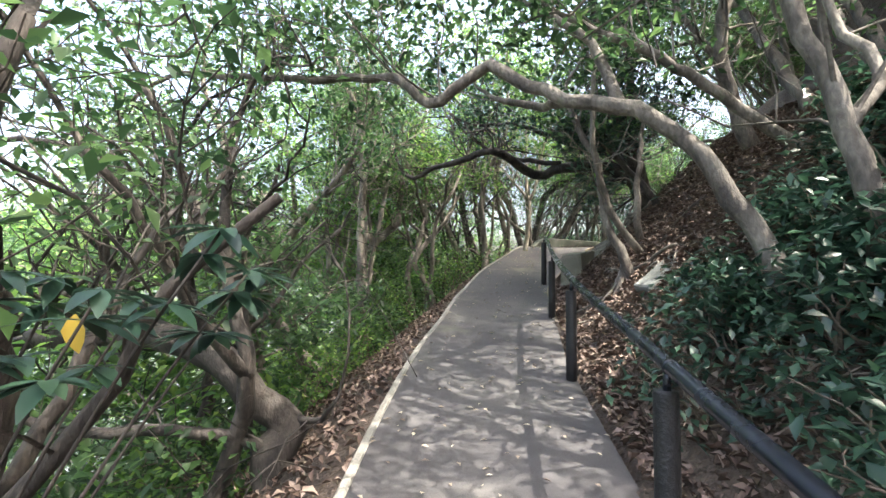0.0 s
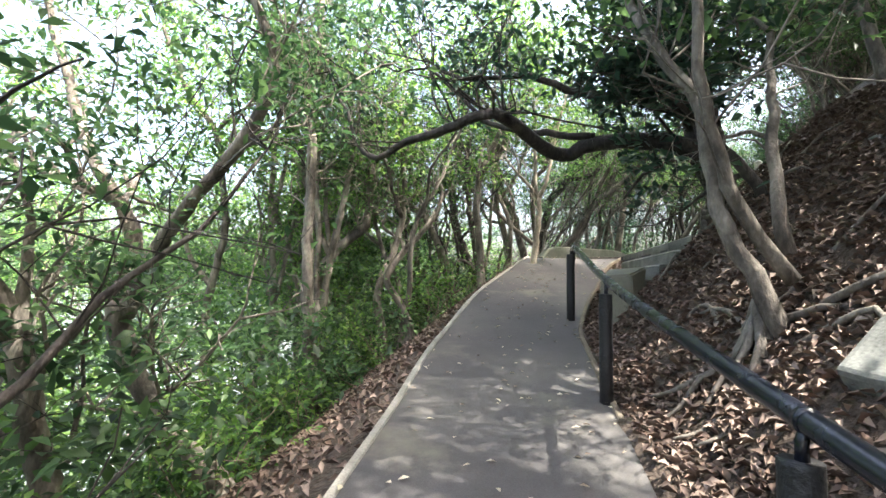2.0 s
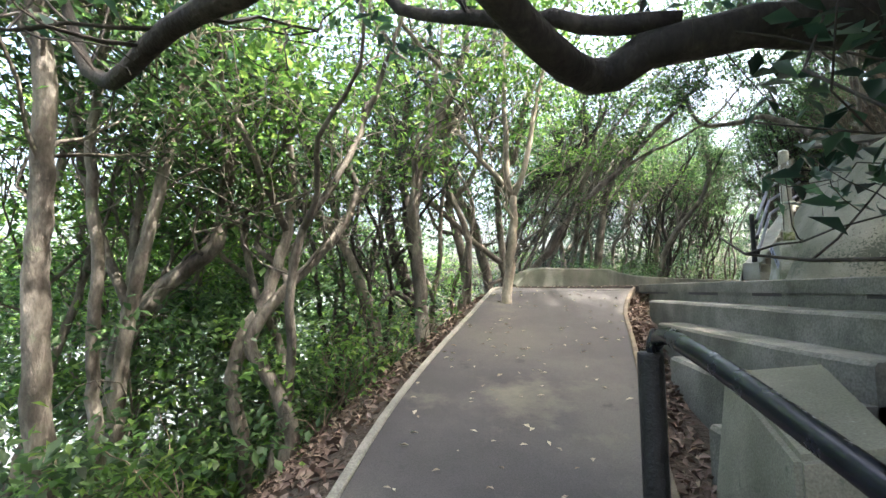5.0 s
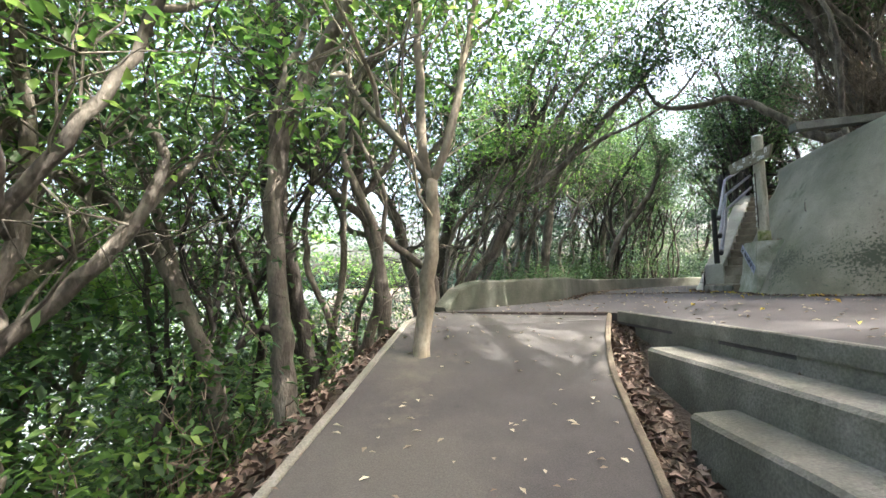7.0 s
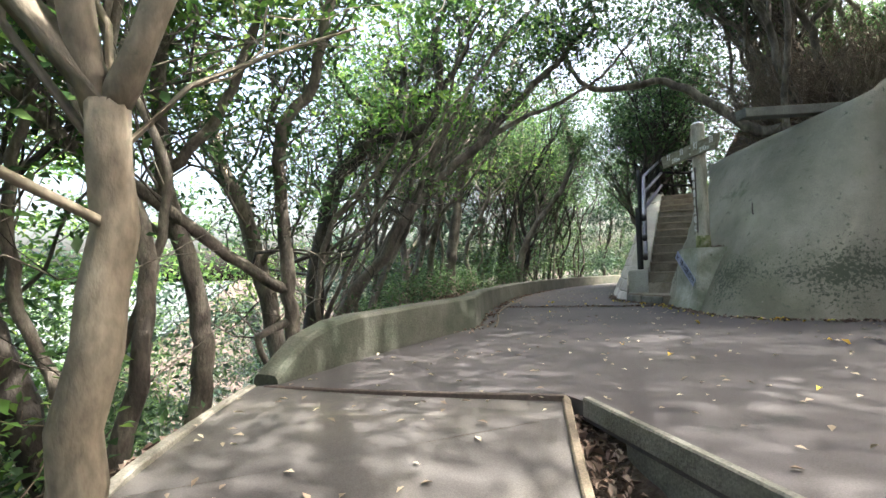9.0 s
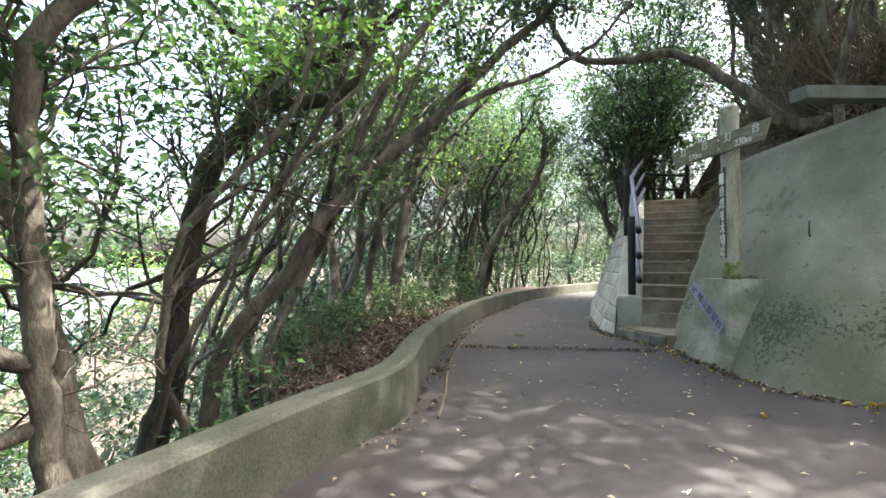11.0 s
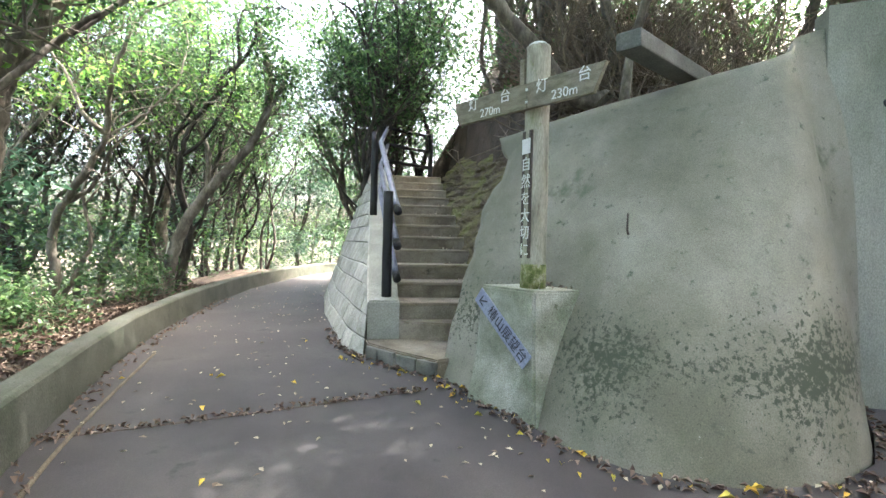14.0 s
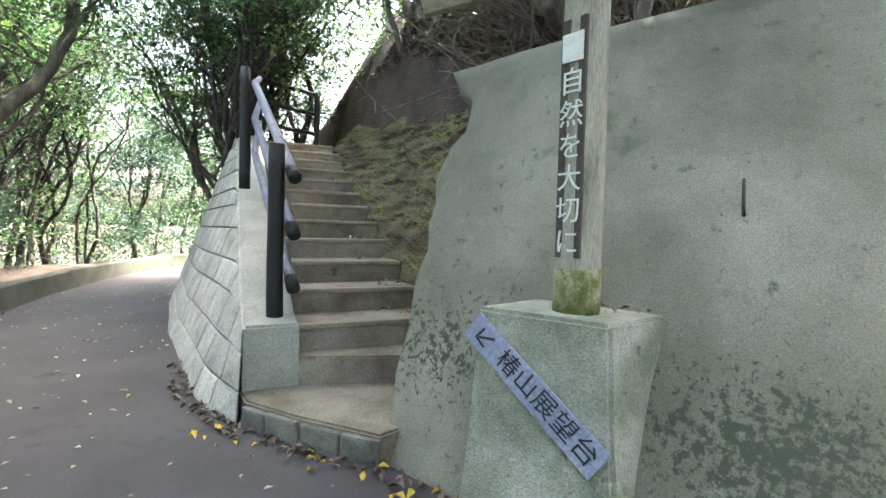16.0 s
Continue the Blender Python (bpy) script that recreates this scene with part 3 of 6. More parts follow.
# ---- battered retaining wall ----
def retaining_wall():
    base = spline([(x, y, 0) for x, y in WALL_BASE], 0.2)[:, :2]
    top = spline([(10.62, 16.75, 4.55), (10.48, 16.3, 4.62), (10.3, 15.55, 4.70), (10.15, 14.95, 4.76), (10.02, 14.5, 4.80), (9.98, 14.2, 4.84), (10.15, 14.05, 4.95), (10.45, 14.0, 5.15), (10.7, 13.6, 5.3)], 0.2)
    n, rows = 60, 34
    bi = np.linspace(0, len(base) - 1, n)
    ti = np.linspace(0, len(top) - 1, n)
    v, f = [], []
    for i in range(n):
        b = np.array([np.interp(bi[i], np.arange(len(base)), base[:, k]) for k in range(2)] + [PLAZA - 0.15])
        t = np.array([np.interp(ti[i], np.arange(len(top)), top[:, k]) for k in range(3)])
        for j in range(rows):
            s = j / (rows - 1)
            q = b + (t - b) * s
            bulge = 0.06 * math.sin(math.pi * s)
            if i < 2:
                bite = 0.22 * math.exp(-((s - 0.84) / 0.06) ** 2) - 0.10 * max(0, s - 0.9) * 10
                q = q + np.array([-0.25, -0.97, 0]) * ((bite + 0.07 * noise.noise((q[2] * 4.0, 1, 2))) * (1 - 0.5 * i))
            v.append((q[0] - bulge, q[1], q[2] + 0.012 * noise.noise(Vector(q) * 1.5)))
        v.append((t[0] + 0.25, t[1] + 0.02, t[2] - 0.01))
        v.append((t[0] + 0.3, t[1] + 0.02, t[2] - 0.5))
    w = rows + 2
    for i in range(n - 1):
        for j in range(w - 1):
            f.append((w * i + j, w * i + w + j, w * i + w + j + 1, w * i + j + 1))
    edge = len(v)
    for j in range(rows):
        x, y, z = v[j]
        v.append((x + 0.16, y + 0.02 + 0.02 * noise.noise((z * 9, 0, 0)), z))
    for j in range(rows - 1):
        f.append((j, j + 1, edge + j + 1, edge + j))
    me = mesh_of("wall", v, f, M_WALL, True)
    tagged(new("wall_retaining", me), "leaning mossy green-grey concrete retaining wall with patchy stains", "wall", kind="structure")


retaining_wall()


def recess_wall():
    """Upright wall with an arched alcove cut right through it."""
    a, b = Vector((10.55, 13.75)), Vector((11.35, 9.6))
    d = (b - a).normalized()
    nrm = Vector((d.y, -d.x))
    length = (b - a).length
    top, thick = 3.5, 0.28
    s0, s1, spring, rise = 1.0, 3.5, 1.74, 0.62
    arch = [(s0, 0.0), (s0, spring)]
    for k in range(1, 14):
        u = k / 14
        arch.append((s0 + (s1 - s0) * u, spring + rise * math.sin(math.pi * u) ** 0.8))
    arch += [(s1, spring), (s1, 0.0)]
    outer = [(0, -0.1), (0, top), (length, top + 0.1), (length, -0.1)]
    bm = bmesh.new()
    def at(s, z, depth):
        p = a + d * s - nrm * depth
        return (p.x, p.y, PLAZA + z)
    loops = []
    for depth in (0.0, thick):
        vo = [bm.verts.new(at(s, z, depth)) for s, z in outer]
        va = [bm.verts.new(at(s, z, depth)) for s, z in arch]
        bm.faces.new([vo[0], vo[1], va[1], va[0]])
        bm.faces.new([vo[1]] + [vo[2]] + va[1:-1][::-1])
        bm.faces.new([vo[2], vo[3], va[-1], va[-2]])
        loops.append((vo, va))
    (vo0, va0), (vo1, va1) = loops
    for p, q in ((vo0, vo1), (va0, va1)):
        for i in range(len(p) - 1):
            bm.faces.new([p[i], p[i + 1], q[i + 1], q[i]])
    bmesh.ops.recalc_face_normals(bm, faces=bm.faces)
    me = bpy.data.meshes.new("wall_recess")
    bm.to_mesh(me)
    bm.free()
    me.materials.append(M_PALEWALL)
    tagged(new("wall_recess", me), "pale stained concrete wall with an arched alcove opening", "wall", kind="structure")
    # inside of the alcove
    v, f = [], []
    for s, z in arch:
        v += [at(s, z, thick - 0.02), at(s, z, 2.2)]
    n = len(arch)
    for i in range(n - 1):
        f.append((2 * i, 2 * i + 1, 2 * i + 3, 2 * i + 2))
    f.append(tuple(2 * i + 1 for i in range(n)))
    tagged(new("wall_alcove", mesh_of("wall_alcove", v, f, M_ALCOVE)), "flaking whitewashed inside of the alcove", "wall", kind="structure")
    fl = [at(s0, 0.0, 0.0), at(s1, 0.0, 0.0), at(s1, 0.0, 2.2), at(s0, 0.0, 2.2)]
    tagged(new("floor_alcove", mesh_of("floor_alcove", [(x, y, z + 0.004) for x, y, z in fl], [(0, 1, 2, 3)], M_ASPHALT)), "dark floor of the alcove", "floor", kind="structure")
    # lip round the arch
    pts = [at(s0 - 0.18, spring + 0.02, -0.03)] + [at(s0 - 0.12 + (s1 - s0 + 0.24) * k / 10, spring + 0.1 + (rise + 0.1) * math.sin(math.pi * k / 10) ** 0.8, -0.03) for k in range(11)]
    v, f = [], []
    tube(v, f, spline(pts, 0.1), 0.06, 0.06, 6, 0.05, 3)
    tagged(new("trim_arch", mesh_of("trim_arch", v, f, M_PALEWALL, True)), "moulded concrete lip over the arched opening", "trim", kind="structure")
    return at


alcove_at = recess_wall()


# ---- stairway ----
S_DIR, S_SIDE = Vector((0.793, 0.609, 0)), Vector((0.609, -0.793, 0))
S_ORIGIN = Vector((10.1, 17.92, 0))


def stair_point(s, w, z):
    p = S_ORIGIN + S_DIR * s + S_SIDE * w
    return (p.x, p.y, z)


def stairs():
    st = thing("stairs", (10.6, 17.4, PLAZA), "brown-grey concrete stairway climbing the bank", "stairs", kind="structure")
    def slab(outline, z0, z1, mat, name="step", bevel=0.015):
        me = prism(name, outline, z0, z1, mat)
        bm = bmesh.new()
        bm.from_mesh(me)
        bmesh.ops.bevel(bm, geom=[e for e in bm.edges if abs(e.verts[0].co.z - z1) < 1e-4 and abs(e.verts[1].co.z - z1) < 1e-4], offset=bevel, segments=2, affect="EDGES")
        bm.to_mesh(me)
        bm.free()
        return under(part(name, me, None, st), st)
    slab([(9.60, 18.0), (9.47, 17.55), (9.36, 16.95), (9.75, 16.7), (10.4, 16.9), (10.6, 17.7), (9.9, 18.3)], PLAZA - 0.1, 2.09, M_STAIR)
    slab([(9.83, 18.2), (10.05, 17.65), (10.30, 17.0), (10.9, 17.0), (11.3, 17.6), (10.4, 18.4)], PLAZA - 0.1, 2.30, M_STAIR)
    for i in range(12):
        s, z, w = 0.488 * i, 2.51 + 0.21 * i, 1.15 + 0.012 * i
        o = [stair_point(s, 0.0, 0)[:2], stair_point(s + 0.01 * ((i * 7) % 3 - 1), w, 0)[:2], stair_point(s + 0.62, w, 0)[:2], stair_point(s + 0.62, 0.0, 0)[:2]]
        slab(o, z - 0.45, z, M_STAIR)
        mid = Vector(stair_point(s + 0.02, w / 2, z - 0.02))
        m = Matrix.Translation(mid) @ pose(0, 0, 0, 0, 0, math.degrees(math.atan2(S_SIDE.y, S_SIDE.x)))
        under(part("nosing", box_bm((w - 0.01, 0.075, 0.044), m, 0.012), M_NOSING, st, "paler worn step nosing"), st)
    front = [Vector((9.36, 16.93, 0)), Vector((9.40, 17.2, 0)), Vector((9.46, 17.5, 0)), Vector((9.53, 17.78, 0)), Vector((9.60, 18.0, 0))]
    for k, (a, b) in enumerate(zip(front, front[1:])):
        d = b - a
        bm = box_bm((d.length - 0.012, 0.12, 0.20 - 0.01 * (k % 2)), None, 0.018)
        bmesh.ops.subdivide_edges(bm, edges=[e for e in bm.edges if e.calc_length() > 0.08], cuts=2, use_grid_fill=True)
        for w in bm.verts:
            w.co += Vector(noise.noise_vector(w.co * 11 + Vector((k, 0, 0)))) * 0.014
        bm.transform(Matrix.Translation((a + b) / 2 + Vector((0.03, 0, PLAZA + 0.045))) @ pose(0, 0, 0, 0, 0, math.degrees(math.atan2(d.y, d.x))))
        under(part("stone", bm, M_STEP, st, "rough dark stone under the lowest step"), st)
    o = [stair_point(5.85, -0.3, 0)[:2], stair_point(5.85, 1.6, 0)[:2], stair_point(8.5, 1.6, 0)[:2], stair_point(8.5, -0.3, 0)[:2]]
    slab(o, 4.4, 4.80, M_STAIR, "landing")
    # sloping cheek wall
    c = []
    for s, z in ((-0.16, 2.55), (0.1, 2.58), (6.0, 5.05), (6.6, 5.05)):
        c += [stair_point(s, 0.0, z), stair_point(s, -0.38, z)]
    v = c + [(x, y, PLAZA - 0.2) for x, y, z in c]
    n = 8
    f = [(0, 2, 3, 1), (2, 4, 5, 3), (4, 6, 7, 5)]
    for a, b in ((0, 1), (1, 3), (3, 5), (5, 7), (7, 6), (6, 4), (4, 2), (2, 0)):
        f.append((a, b, b + n, a + n))
    me = mesh_of("cheek_wall", v, f, M_CHEEK)
    bm = bmesh.new()
    bm.from_mesh(me)
    bmesh.ops.recalc_face_normals(bm, faces=bm.faces)
    bmesh.ops.bevel(bm, geom=[e for e in bm.edges if min(e.verts[0].co.z, e.verts[1].co.z) > 2.3], offset=0.02, segments=2, affect="EDGES")
    bm.to_mesh(me)
    bm.free()
    under(part("cheek_wall", me, None, st, "smooth pale rendered cheek wall"), st)
    return st


stairway = stairs()


def cheek_stones():
    """Battered stone face beside the stairs, each block proud of its joint."""
    face = thing("stone_facing", (10.0, 18.6, PLAZA), "pale stone block facing of the stair cheek", "wall", kind="structure")
    base = spline([(9.60, 18.06, 0), (9.75, 18.38, 0), (10.0, 18.75, 0), (10.47, 19.25, 0), (11.2, 20.05, 0), (11.7, 20.6, 0), (12.5, 21.35, 0), (13.6, 22.4, 0)], 0.1)
    L = np.concatenate([[0], np.cumsum(np.linalg.norm(np.diff(base, axis=0), axis=1))])
    def foot(u):
        return np.array([np.interp(u, L, base[:, 0]), np.interp(u, L, base[:, 1])])
    def head(u):
        s = -0.16 + (u / L[-1]) * 6.2
        p = stair_point(s, -0.38, 0)
        return np.array([p[0], p[1], np.interp(s, [-0.16, 0.1, 6.0], [2.53, 2.56, 5.02])])
    def at(u, z, out):
        b, h = foot(u), head(u)
        s = (z - PLAZA) / max(h[2] - PLAZA, 0.1)
        q = b + (h[:2] - b) * min(s, 1)
        d = np.array([b[0] - h[0], b[1] - h[1]])
        d /= np.linalg.norm(d) + 1e-9
        return (*(q + d * out), min(z, h[2]))
    # backing
    v, f = [], []
    us = np.linspace(0, L[-1], 40)
    for u in us:
        for k in range(6):
            z = PLAZA - 0.1 + (head(u)[2] - PLAZA + 0.1) * k / 5
            v.append(at(u, z, -0.012))
    for i in range(39):
        for k in range(5):
            f.append((6 * i + k, 6 * i + 6 + k, 6 * i + 7 + k, 6 * i + k + 1))
    under(part("backing", mesh_of("backing", v, f, M_STEP, True), None, face), face)
    local = random.Random(4)
    z = PLAZA - 0.06
    row = 0
    while z < 4.9:
        h = local.uniform(0.24, 0.34)
        u = -0.2 * (row % 2)
        while u < L[-1]:
            w = local.uniform(0.38, 0.66)
            u0, u1 = max(u, 0) + 0.004, min(u + w, L[-1]) - 0.004
            u += w
            if u1 - u0 < 0.08:
                continue
            tops = [min(z + h - 0.008, head(x)[2]) for x in (u0, u1)]
            if max(tops) - z < 0.05:
                continue
            tops = [max(t, z + 0.01) for t in tops]
            j = local.uniform(-0.004, 0.005)
            b = [at(u0, z + 0.006, -0.02), at(u1, z + 0.006, -0.02), at(u1, tops[1], -0.02), at(u0, tops[0], -0.02)]
            e = 0.012
            fr = [at(u0 + e, z + e, 0.010 + j), at(u1 - e, z + e, 0.008 + j), at(u1 - e, max(tops[1] - e, z + e), 0.011 + j), at(u0 + e, max(tops[0] - e, z + e), 0.009 + j)]
            um, zm = (u0 + u1) / 2, (z + sum(tops) / 2) / 2
            ctr = at(um, zm, 0.02 + j)
            fc = [(0, 1, 5, 4), (1, 2, 6, 5), (2, 3, 7, 6), (3, 0, 4, 7), (4, 5, 8), (5, 6, 8), (6, 7, 8), (7, 4, 8)]
            under(part("stone", mesh_of("stone", b + fr + [ctr], fc, M_STONE), None, face), face)
        z += h
        row += 1


cheek_stones()


def earth_bank():
    """Rough mossy rock bank between the stairs and the retaining wall."""
    v, f = [], []
    n, m = 110, 64
    for i in range(n):
        s = -0.35 + 6.8 * i / (n - 1)
        for j in range(m):
            k = j / (m - 1)
            foot_z = np.interp(s, [-0.4, 0, 5.9, 7], [2.3, 2.45, 4.75, 4.8]) - 0.1
            crest = np.interp(s, [-0.4, 0.6, 2.0, 6.5], [3.0, 4.5, 4.95, 5.6])
            w = 1.12 + 0.012 * s + k * np.interp(s, [-0.4, 0, 2, 6], [0.5, 0.75, 1.2, 1.0]) + 0.4 * max(k - 0.75, 0)
            p = Vector(stair_point(s, w, foot_z + (crest - foot_z) * min(k * 1.12, 1) + 0.5 * max(k - 0.9, 0)))
            r = (0.13 * noise.fractal((p.x * 1.1, p.y * 1.1, p.z * 1.4), 0.8, 2.1, 4) + 0.06 * noise.fractal((p.x * 2.2, p.y * 2.2, p.z * 12.0), 0.6, 2.2, 4)) * min(1, 4 * k + 0.3)
            v.append(tuple(p + S_SIDE * r))
    for i in range(n - 1):
        for j in range(m - 1):
            f.append((m * i + j, m * i + m + j, m * i + m + j + 1, m * i + j + 1))
    tagged(new("rock_bank", mesh_of("rock_bank", v, f, M_ROCK, False)), "layered mossy rock and earth bank beside the stairs", "bank", kind="structure")


earth_bank()


# ---- handrail of the ramp ----
def handrail():
    posts = [(-0.05, -4.6), (0.20, -2.5), (0.42, -0.38), (0.63, 1.77), (0.87, 3.93), (1.21, 6.09), (1.55, 8.16)]
    rail = thing("handrail", (0.63, 1.77, path_z(1.77)), "blue-black steel handrail on black posts along the path", "handrail")
    for x, y in posts:
        v, f = [], []
        z = path_z(y)
        h = 0.74
        tube(v, f, [(x, y, z - 0.2), (x, y, z + 0.3), (x, y, z + h - 0.01), (x, y, z + h)], 0.047, 0.046, 14, 0.015, 5)
        p = under(part("post", mesh_of("post", v, f, M_BLACK, True), None, rail, "round black rough-coated post"), rail)
        v, f = [], []
        tube(v, f, [(x + 0.005, y, z + h - 0.02), (x + 0.005, y, z + h + 0.04), (x + 0.02, y, z + h + 0.085)], 0.016, 0.014, 8)
        part("bracket", mesh_of("bracket", v, f, M_STEEL, True), None, p, "small steel bracket")
    line = [(x + 0.02, y, path_z(y) + 0.74 + 0.085) for x, y in posts]
    line = line[:-1] + [(1.50, 7.75, path_z(7.75) + 0.85), (1.57, 8.12, path_z(8.16) + 0.80), (1.585, 8.2, path_z(8.16) + 0.72), (1.57, 8.17, path_z(8.16) + 0.62)]
    v, f = [], []
    tube(v, f, spline(line, 0.15), 0.03, 0.03, 14)
    under(part("rail", mesh_of("rail", v, f, M_STEEL, True), None, rail, "glossy blue-black tubular rail"), rail)
    for i in (3, 4, 5):
        a, b = Vector(line[i]), Vector(line[i + 1])
        d = (b - a).normalized()
        v, f = [], []
        tube(v, f, [tuple(a - d * 0.012), tuple(a + d * 0.012)], 0.0325, 0.0325, 14)
        under(part("sleeve", mesh_of("sleeve", v, f, M_STEEL, True), None, rail), rail)


handrail()


def stair_rail():
    r = thing("stair_railing", (10.06, 18.08, 2.57), "black log-textured stair railing with worn blue-grey rails", "railing")
    posts = [((10.06, 18.08), 2.50, 3.88), ((11.76, 19.60), 3.70, 5.12), ((14.6, 21.5), 4.95, 6.2)]
    ends = []
    for (x, y), z0, z1 in posts:
        v, f = [], []
        tube(v, f, [(x, y, z) for z in np.linspace(z0, z1, 9)], 0.062, 0.058, 12, 0.05, int(z0 * 10))
        under(part("post", mesh_of("post", v, f, M_BLACK, True), None, r, "black post textured like a log"), r)
        ends.append((x + 0.09, y - 0.06, z1))
    for drop in (0.16, 0.58, 0.98):
        pts = [tuple(np.array(ends[0]) + (np.array(ends[0]) - np.array(ends[1])) * 0.07 - np.array([0, 0, drop]))] + [(x, y, z - drop) for x, y, z in ends]
        v, f = [], []
        tube(v, f, pts, 0.042, 0.042, 12, 0.02, 2)
        bar = under(part("rail", mesh_of("rail", v, f, M_RAILGREY, True), None, r, "worn blue-grey rail"), r)
        v, f = [], []
        a, b = Vector(pts[0]), Vector(pts[1])
        d = (b - a).normalized()
        tube(v, f, [tuple(a - d * 0.03), tuple(a + d * 0.1)], 0.05, 0.05, 12)
        part("end_cap", mesh_of("end_cap", v, f, M_BLACK, True), None, bar, "rounded black end cap")
    # landing rail across the top
    q = [(14.6, 21.5), (15.6, 20.75), (15.9, 20.4)]
    for x, y in q[1:2]:
        v, f = [], []
        tube(v, f, [(x, y, z) for z in np.linspace(4.75, 6.0, 6)], 0.06, 0.056, 12, 0.05, 4)
        under(part("post", mesh_of("post", v, f, M_BLACK, True), None, r), r)
    for z in (5.95, 5.55, 5.15):
        v, f = [], []
        tube(v, f, [(14.6, 21.5, z + 0.1), (15.1, 21.12, z + 0.03), (15.65, 20.72, z)], 0.04, 0.04, 10, 0.02, 4)
        under(part("rail", mesh_of("rail", v, f, M_BLACK, True), None, r), r)


stair_rail()


# ---- signpost on its plinth ----
def lettering(name, text, size, m, mat, parent, depth=0.004):
    cu = bpy.data.curves.new(name, "FONT")
    cu.body, cu.size, cu.extrude, cu.align_x, cu.align_y = text, size, depth, "CENTER", "CENTER"
    tmp = bpy.data.objects.new(name, cu)
    scene.collection.objects.link(tmp)
    me = bpy.data.meshes.new_from_object(tmp.evaluated_get(bpy.context.evaluated_depsgraph_get()))
    bpy.data.objects.remove(tmp)
    bpy.data.curves.remove(cu)
    me.transform(m)
    me.materials.clear()
    me.materials.append(mat)
    return under(part(name, me, None, parent), parent)


def facing(origin, normal, right_tilt=0.0):
    """Pose whose z looks along normal, x to the viewer's right, y up."""
    z = Vector(normal).normalized()
    x = Vector((0, 0, 1)).cross(z).normalized()
    y = z.cross(x)
    m = Matrix((x, y, z)).transposed().to_4x4()
    return Matrix.Translation(origin) @ m @ pose(0, 0, 0, 0, 0, right_tilt)


def plinth():
    p = thing("sign_plinth", (9.1, 15.95, PLAZA), "mossy concrete plinth set against the leaning wall", "plinth")
    top = [(8.84, 15.81), (9.32, 15.38), (9.75, 15.95), (9.12, 16.38)]
    bot = [(8.66, 15.72), (9.22, 15.30), (9.75, 15.95), (8.98, 16.46)]
    mid = [(b[0] * 0.35 + t[0] * 0.65, b[1] * 0.35 + t[1] * 0.65) for b, t in zip(bot, top)]
    v = [(x, y, PLAZA - 0.1) for x, y in bot] + [(x, y, PLAZA + 0.36) for x, y in mid] + [(x, y, 2.90) for x, y in top]
    f = [(3, 2, 1, 0), (8, 9, 10, 11)]
    for r in (0, 4):
        for i in range(4):
            f.append((r + i, r + (i + 1) % 4, r + 4 + (i + 1) % 4, r + 4 + i))
    me = mesh_of("block", v, f, M_PLINTH)
    bm = bmesh.new()
    bm.from_mesh(me)
    bmesh.ops.recalc_face_normals(bm, faces=bm.faces)
    bmesh.ops.bevel(bm, geom=bm.edges[:], offset=0.018, segments=2, affect="EDGES")
    bmesh.ops.triangulate(bm, faces=bm.faces)
    bmesh.ops.subdivide_edges(bm, edges=bm.edges[:], cuts=2, use_grid_fill=True)
    for w in bm.verts:
        w.co += Vector(noise.noise_vector(w.co * 9)) * 0.006
    bm.to_mesh(me)
    bm.free()
    under(part("block", me, None, p), p)
    # slanted direction plate on the long face
    a, b = Vector((8.84, 15.81, 2.9)), Vector((9.12, 16.38, 2.9))
    d = (a - b).normalized()
    nrm = Vector((d.y, -d.x, 0.08)).normalized()
    if nrm.x > 0:
        nrm = -nrm
    c = (a + b) / 2 + Vector((0, 0, -0.32)) + nrm * 0.045
    m = facing(c, nrm, -36)
    plate = thing("direction_plate", tuple(c), "blue-grey direction plate fixed aslant on the plinth", "sign")
    under(part("plate", box_bm((0.80, 0.145, 0.006), m, 0.002), M_BLUESIGN, plate), plate)
    lettering("lettering", "椿山展望台", 0.115, m @ pose(0.09, 0, 0.006), M_DARKLETTER_HOLE, plate, 0.001)
    lettering("arrow", "←", 0.15, m @ pose(-0.30, 0, 0.006, 0, 0, 36), M_DARKLETTER_HOLE, plate, 0.001)


plinth()


